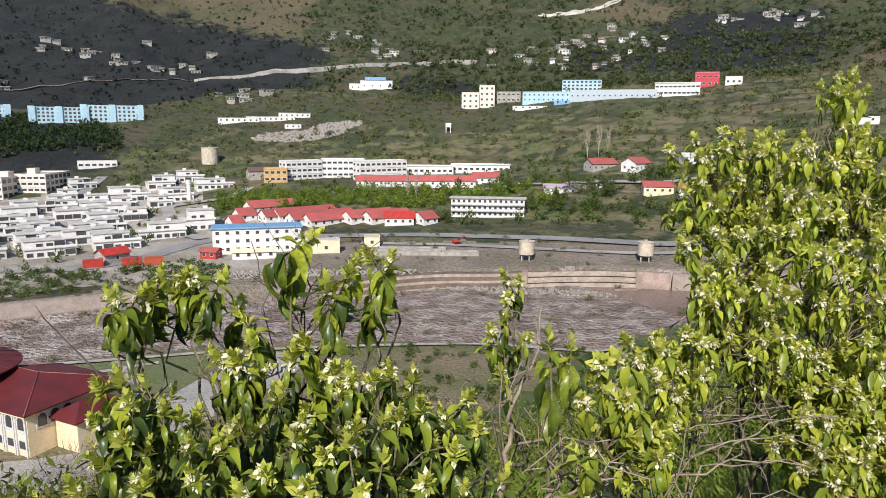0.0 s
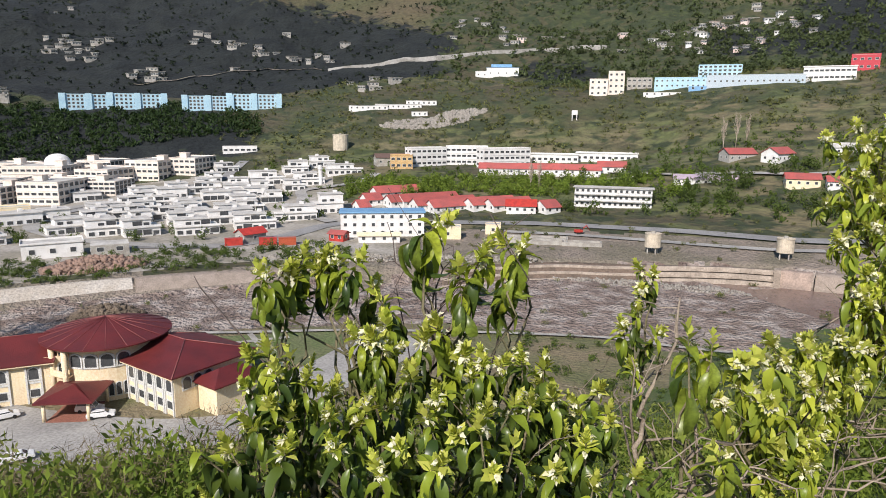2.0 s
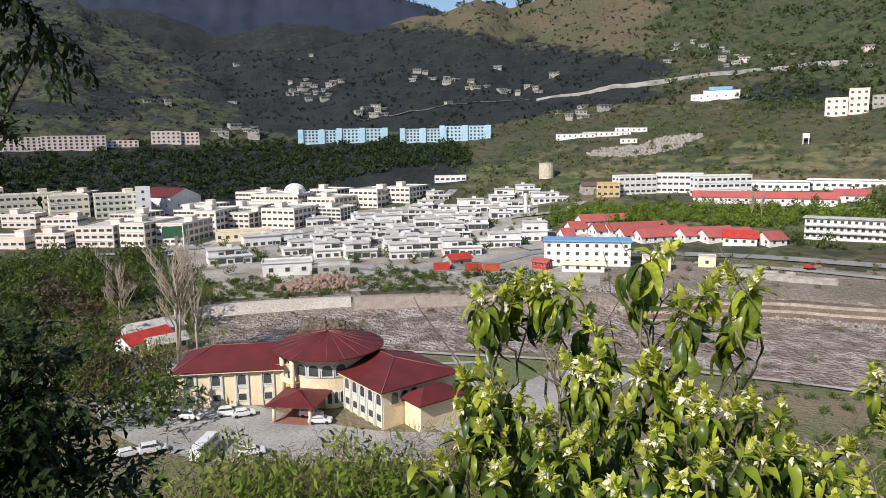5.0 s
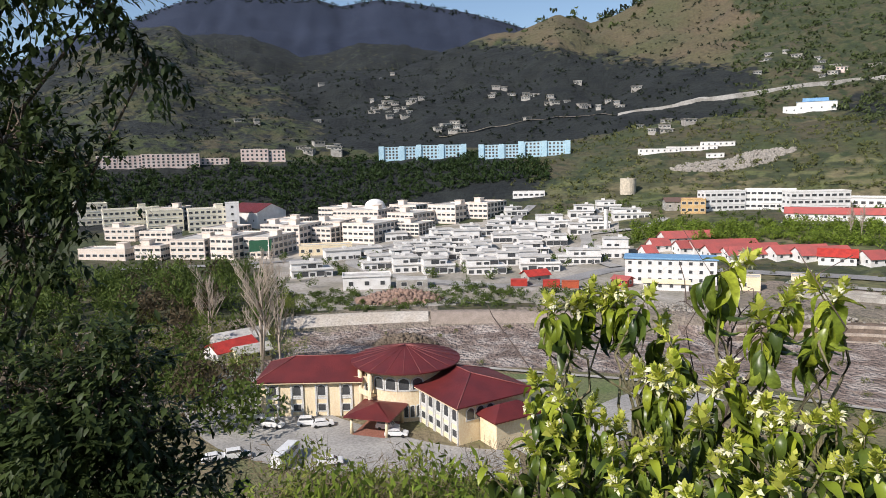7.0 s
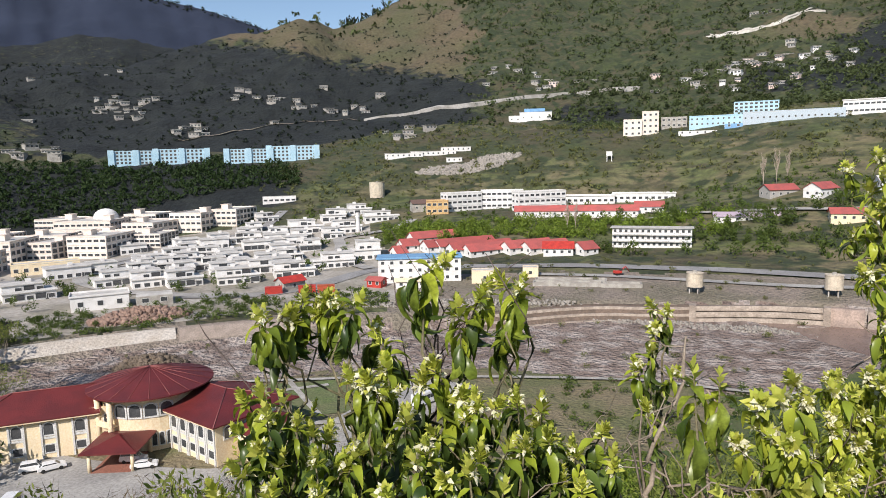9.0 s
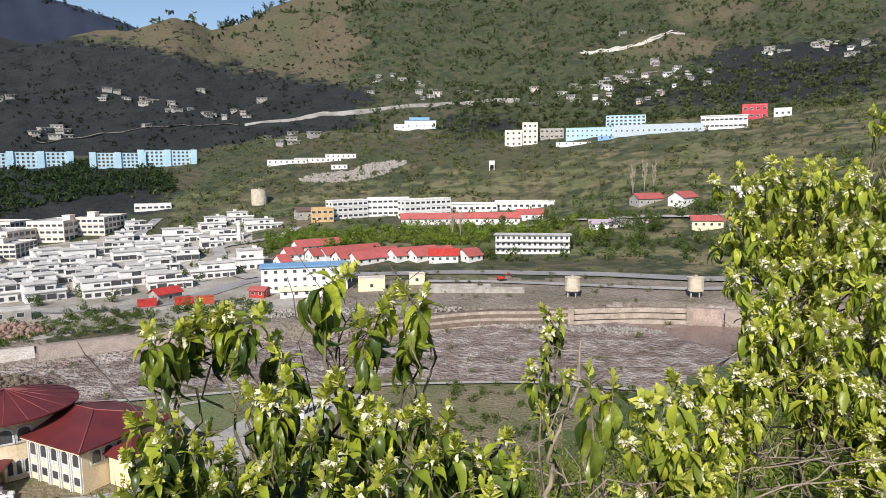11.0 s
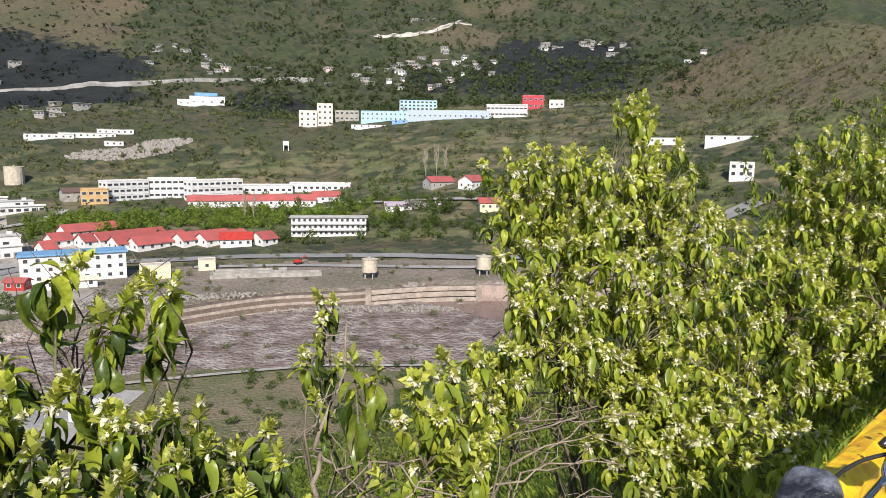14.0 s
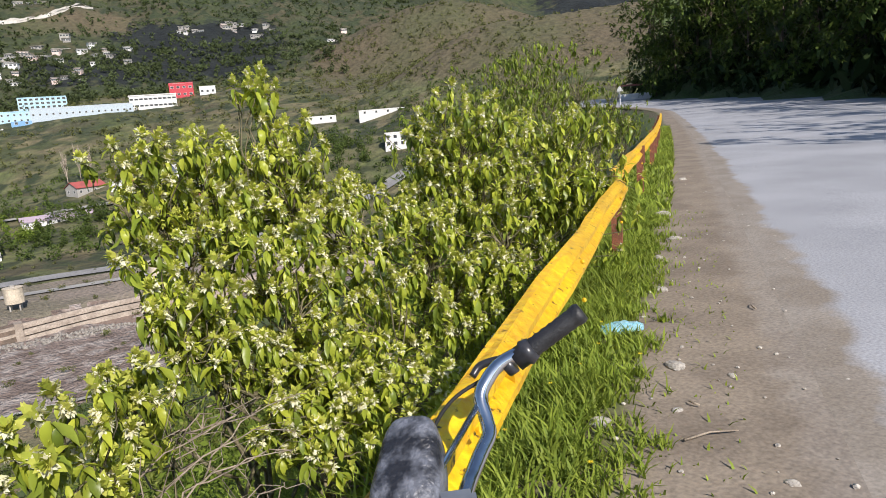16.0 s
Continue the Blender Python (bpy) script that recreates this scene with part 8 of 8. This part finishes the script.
for n, u, s, turn in (("front_wheel", 1.32, 0.05, 18.0), ("rear_wheel", 0.05, 0.08, 0.0)):
    hoop = lambda r, t: tube(bm, [(r * math.cos(a), 0, r * math.sin(a)) for a in np.linspace(0, 2 * math.pi, 33)], t, 8, cap=False)
    bm = bmesh.new()
    hoop(0.265, 0.038)
    w = part(n, bm, TYRE, bike)
    c = at_road(u, s)[0]
    w.matrix_basis = pose(c[0], c[1], 0.30, 0, 0, 90 - math.degrees(RAIL_AZ) + turn)
    bm = bmesh.new()
    hoop(0.225, 0.014)
    part("rim", bm, CHROME, w)
    for k in range(14):
        a = k * 2 * math.pi / 14
        bm = bmesh.new()
        tube(bm, [(0.03 * math.cos(a + 0.6), 0.02 * (-1) ** k, 0.03 * math.sin(a + 0.6)), (0.222 * math.cos(a), 0, 0.222 * math.sin(a))], 0.0022, 4)
        part("spoke", bm, CHROME, w)
    bm = bmesh.new()
    tube(bm, [(0, -0.06, 0), (0, 0.06, 0)], 0.035, 12)
    part("hub", bm, STEEL, w)
bm = bmesh.new()
bmesh.ops.create_uvsphere(bm, u_segments=20, v_segments=12, radius=1)
o = part("fuel_tank", bm, mat("dark_red_enamel", (0.16, 0.015, 0.015), 0.25), bike)
c = at_road(0.72, 0.08)[0]
o.matrix_basis = pose(c[0], c[1], 0.66, 0, 0, 90 - math.degrees(RAIL_AZ)) @ Matrix.Diagonal((0.24, 0.12, 0.11, 1))
bm = bmesh.new()
box(bm, -0.32, 0.32, -0.11, 0.11, -0.05, 0.04)
bmesh.ops.bevel(bm, geom=bm.edges[:], offset=0.03, segments=2, affect="EDGES")
o = part("seat", bm, BLACKPL, bike)
c = at_road(0.2, 0.08)[0]
o.matrix_basis = pose(c[0], c[1], 0.70, 0, 0, 90 - math.degrees(RAIL_AZ))
bm = bmesh.new()
box(bm, -0.16, 0.16, -0.10, 0.10, -0.16, 0.14)
bmesh.ops.bevel(bm, geom=bm.edges[:], offset=0.03, segments=2, affect="EDGES")
o = part("engine", bm, STEEL, bike)
c = at_road(0.68, 0.08)[0]
o.matrix_basis = pose(c[0], c[1], 0.38, 0, 0, 90 - math.degrees(RAIL_AZ))
bike_tube("frame_tube", [to_road(1.03, 0.1, 0.70), to_road(0.85, 0.08, 0.25), to_road(0.45, 0.08, 0.24), to_road(0.05, 0.08, 0.30)], 0.018, BLACKPL)
bike_tube("frame_tube", [to_road(1.03, 0.1, 0.72), to_road(0.5, 0.08, 0.60), to_road(0.05, 0.08, 0.62)], 0.018, BLACKPL)
bike_tube("side_stand", [to_road(0.5, 0.04, 0.26), to_road(0.45, -0.12, 0.0)], 0.011, STEEL)

# ---- trees over the road ahead ----
ROADLEAF = leaf_mat("road_tree_leaf", (0.12, 0.17, 0.035), (0.05, 0.08, 0.02), 0.25, islands=1, through_share=0.25, rough=0.5, scale=0.5)
for k, (u, s, h) in enumerate(((10, -16.5, 10), (18, -16, 10), (27, -16, 11), (36, -15.8, 11), (46, -15.2, 9), (54, -15.4, 10), (62, -15.2, 11), (70, -15.2, 11), (77, -15.5, 12), (84, -15.6, 12), (91, -15.6, 14), (97, -14.9, 13), (103, -14.4, 14), (112, -14.5, 15), (66, -19, 12), (80, -20, 13), (94, -20, 14), (104, -20, 15))):
    p = at_road(u, s)[0]
    rs = np.random.RandomState(k + 300)
    cl = [((p[0] + rs.normal(0, 2.2), p[1] + rs.normal(0, 2.2), spot(p[0], p[1]) + h * rs.uniform(0.10, 1.0)), rs.uniform(1.3, 2.2), 15 if u > 40 else 7) for _ in range(20)]
    leafy_tree("road_tree", "dark green tree overhanging the road bend", (p[0], p[1]), (p[0] + 0.2, p[1] + 0.2, spot(p[0], p[1]) + h * 0.8), cl, 310 + k, 0.54, 9, 1.0, ROADLEAF, TINY)
for k, (u, s, h) in enumerate(((58, -17.5, 13), (66, -17, 12), (72, -17.5, 12), (20, -15.5, 9), (25, -15.2, 10), (31, -15.4, 9), (38, -15.6, 10))):
    p = at_road(u, s)[0]
    rs = np.random.RandomState(k + 330)
    t = empty("bare_road_tree", pose(p[0], p[1], spot(p[0], p[1])), "pale leafless tree above the road cutting", "tree")
    bm = bmesh.new()
    limbs(bm, (0, 0, -0.4), (0.5, 0.3, h), 0.11, 7, rs, 0.6, 0.8, 2)
    part("branchwork", bm, TWIGGY, t)
    tagged(t.children[-1], kind="stuff")
    bm = bmesh.new()
    tube(bm, [(0, 0, -0.5), (0.25, 0.15, h * 0.5)], [0.15, 0.11], 9)
    part("trunk", bm, TWIGGY, t)

# roadside stall seen at the bend
p = at_road(104, -11.5)[0]
stall = empty("roadside_stall", pose(p[0], p[1], p[2], 0, 0, -50), "low roadside stall with a reddish roof at the bend", "stall")
for nm, a, mm in (("counter", (-2.2, 2.2, 0, 1.2, 0, 0.9), PLASTER), ("roof", (-2.6, 2.6, -0.4, 1.8, 2.0, 2.2), mat("faded_red_sheet", (0.45, 0.16, 0.12), 0.7))):
    bm = bmesh.new()
    box(bm, *a)
    part(nm, bm, mm, stall)
for sx in (-2.3, 2.3):
    for sy in (-0.2, 1.6):
        bm = bmesh.new()
        tube(bm, [(sx, sy, 0), (sx, sy, 2.0)], 0.05, 6)
        part("post", bm, STEEL, stall)
p = at_road(56, 3.0)[0]
sign = empty("warning_sign", pose(p[0], p[1], spot(p[0], p[1]), 0, 0, -58), "small white triangular road sign on a post", "sign")
bm = bmesh.new()
tube(bm, [(0, 0, -0.3), (0, 0, 4.0)], 0.035, 8)
part("post", bm, STEEL, sign)
bm = bmesh.new()
a = [bm.verts.new((x, -0.045, z)) for x, z in ((-0.26, 3.6), (0.26, 3.6), (0, 4.1))]
b = [bm.verts.new((v.co.x, -0.065, v.co.z)) for v in a]
bm.faces.new(a), bm.faces.new(b[::-1])
for i in range(3):
    bm.faces.new((a[i], b[i], b[(i + 1) % 3], a[(i + 1) % 3]))
part("plate", bm, FRAMEW, sign)
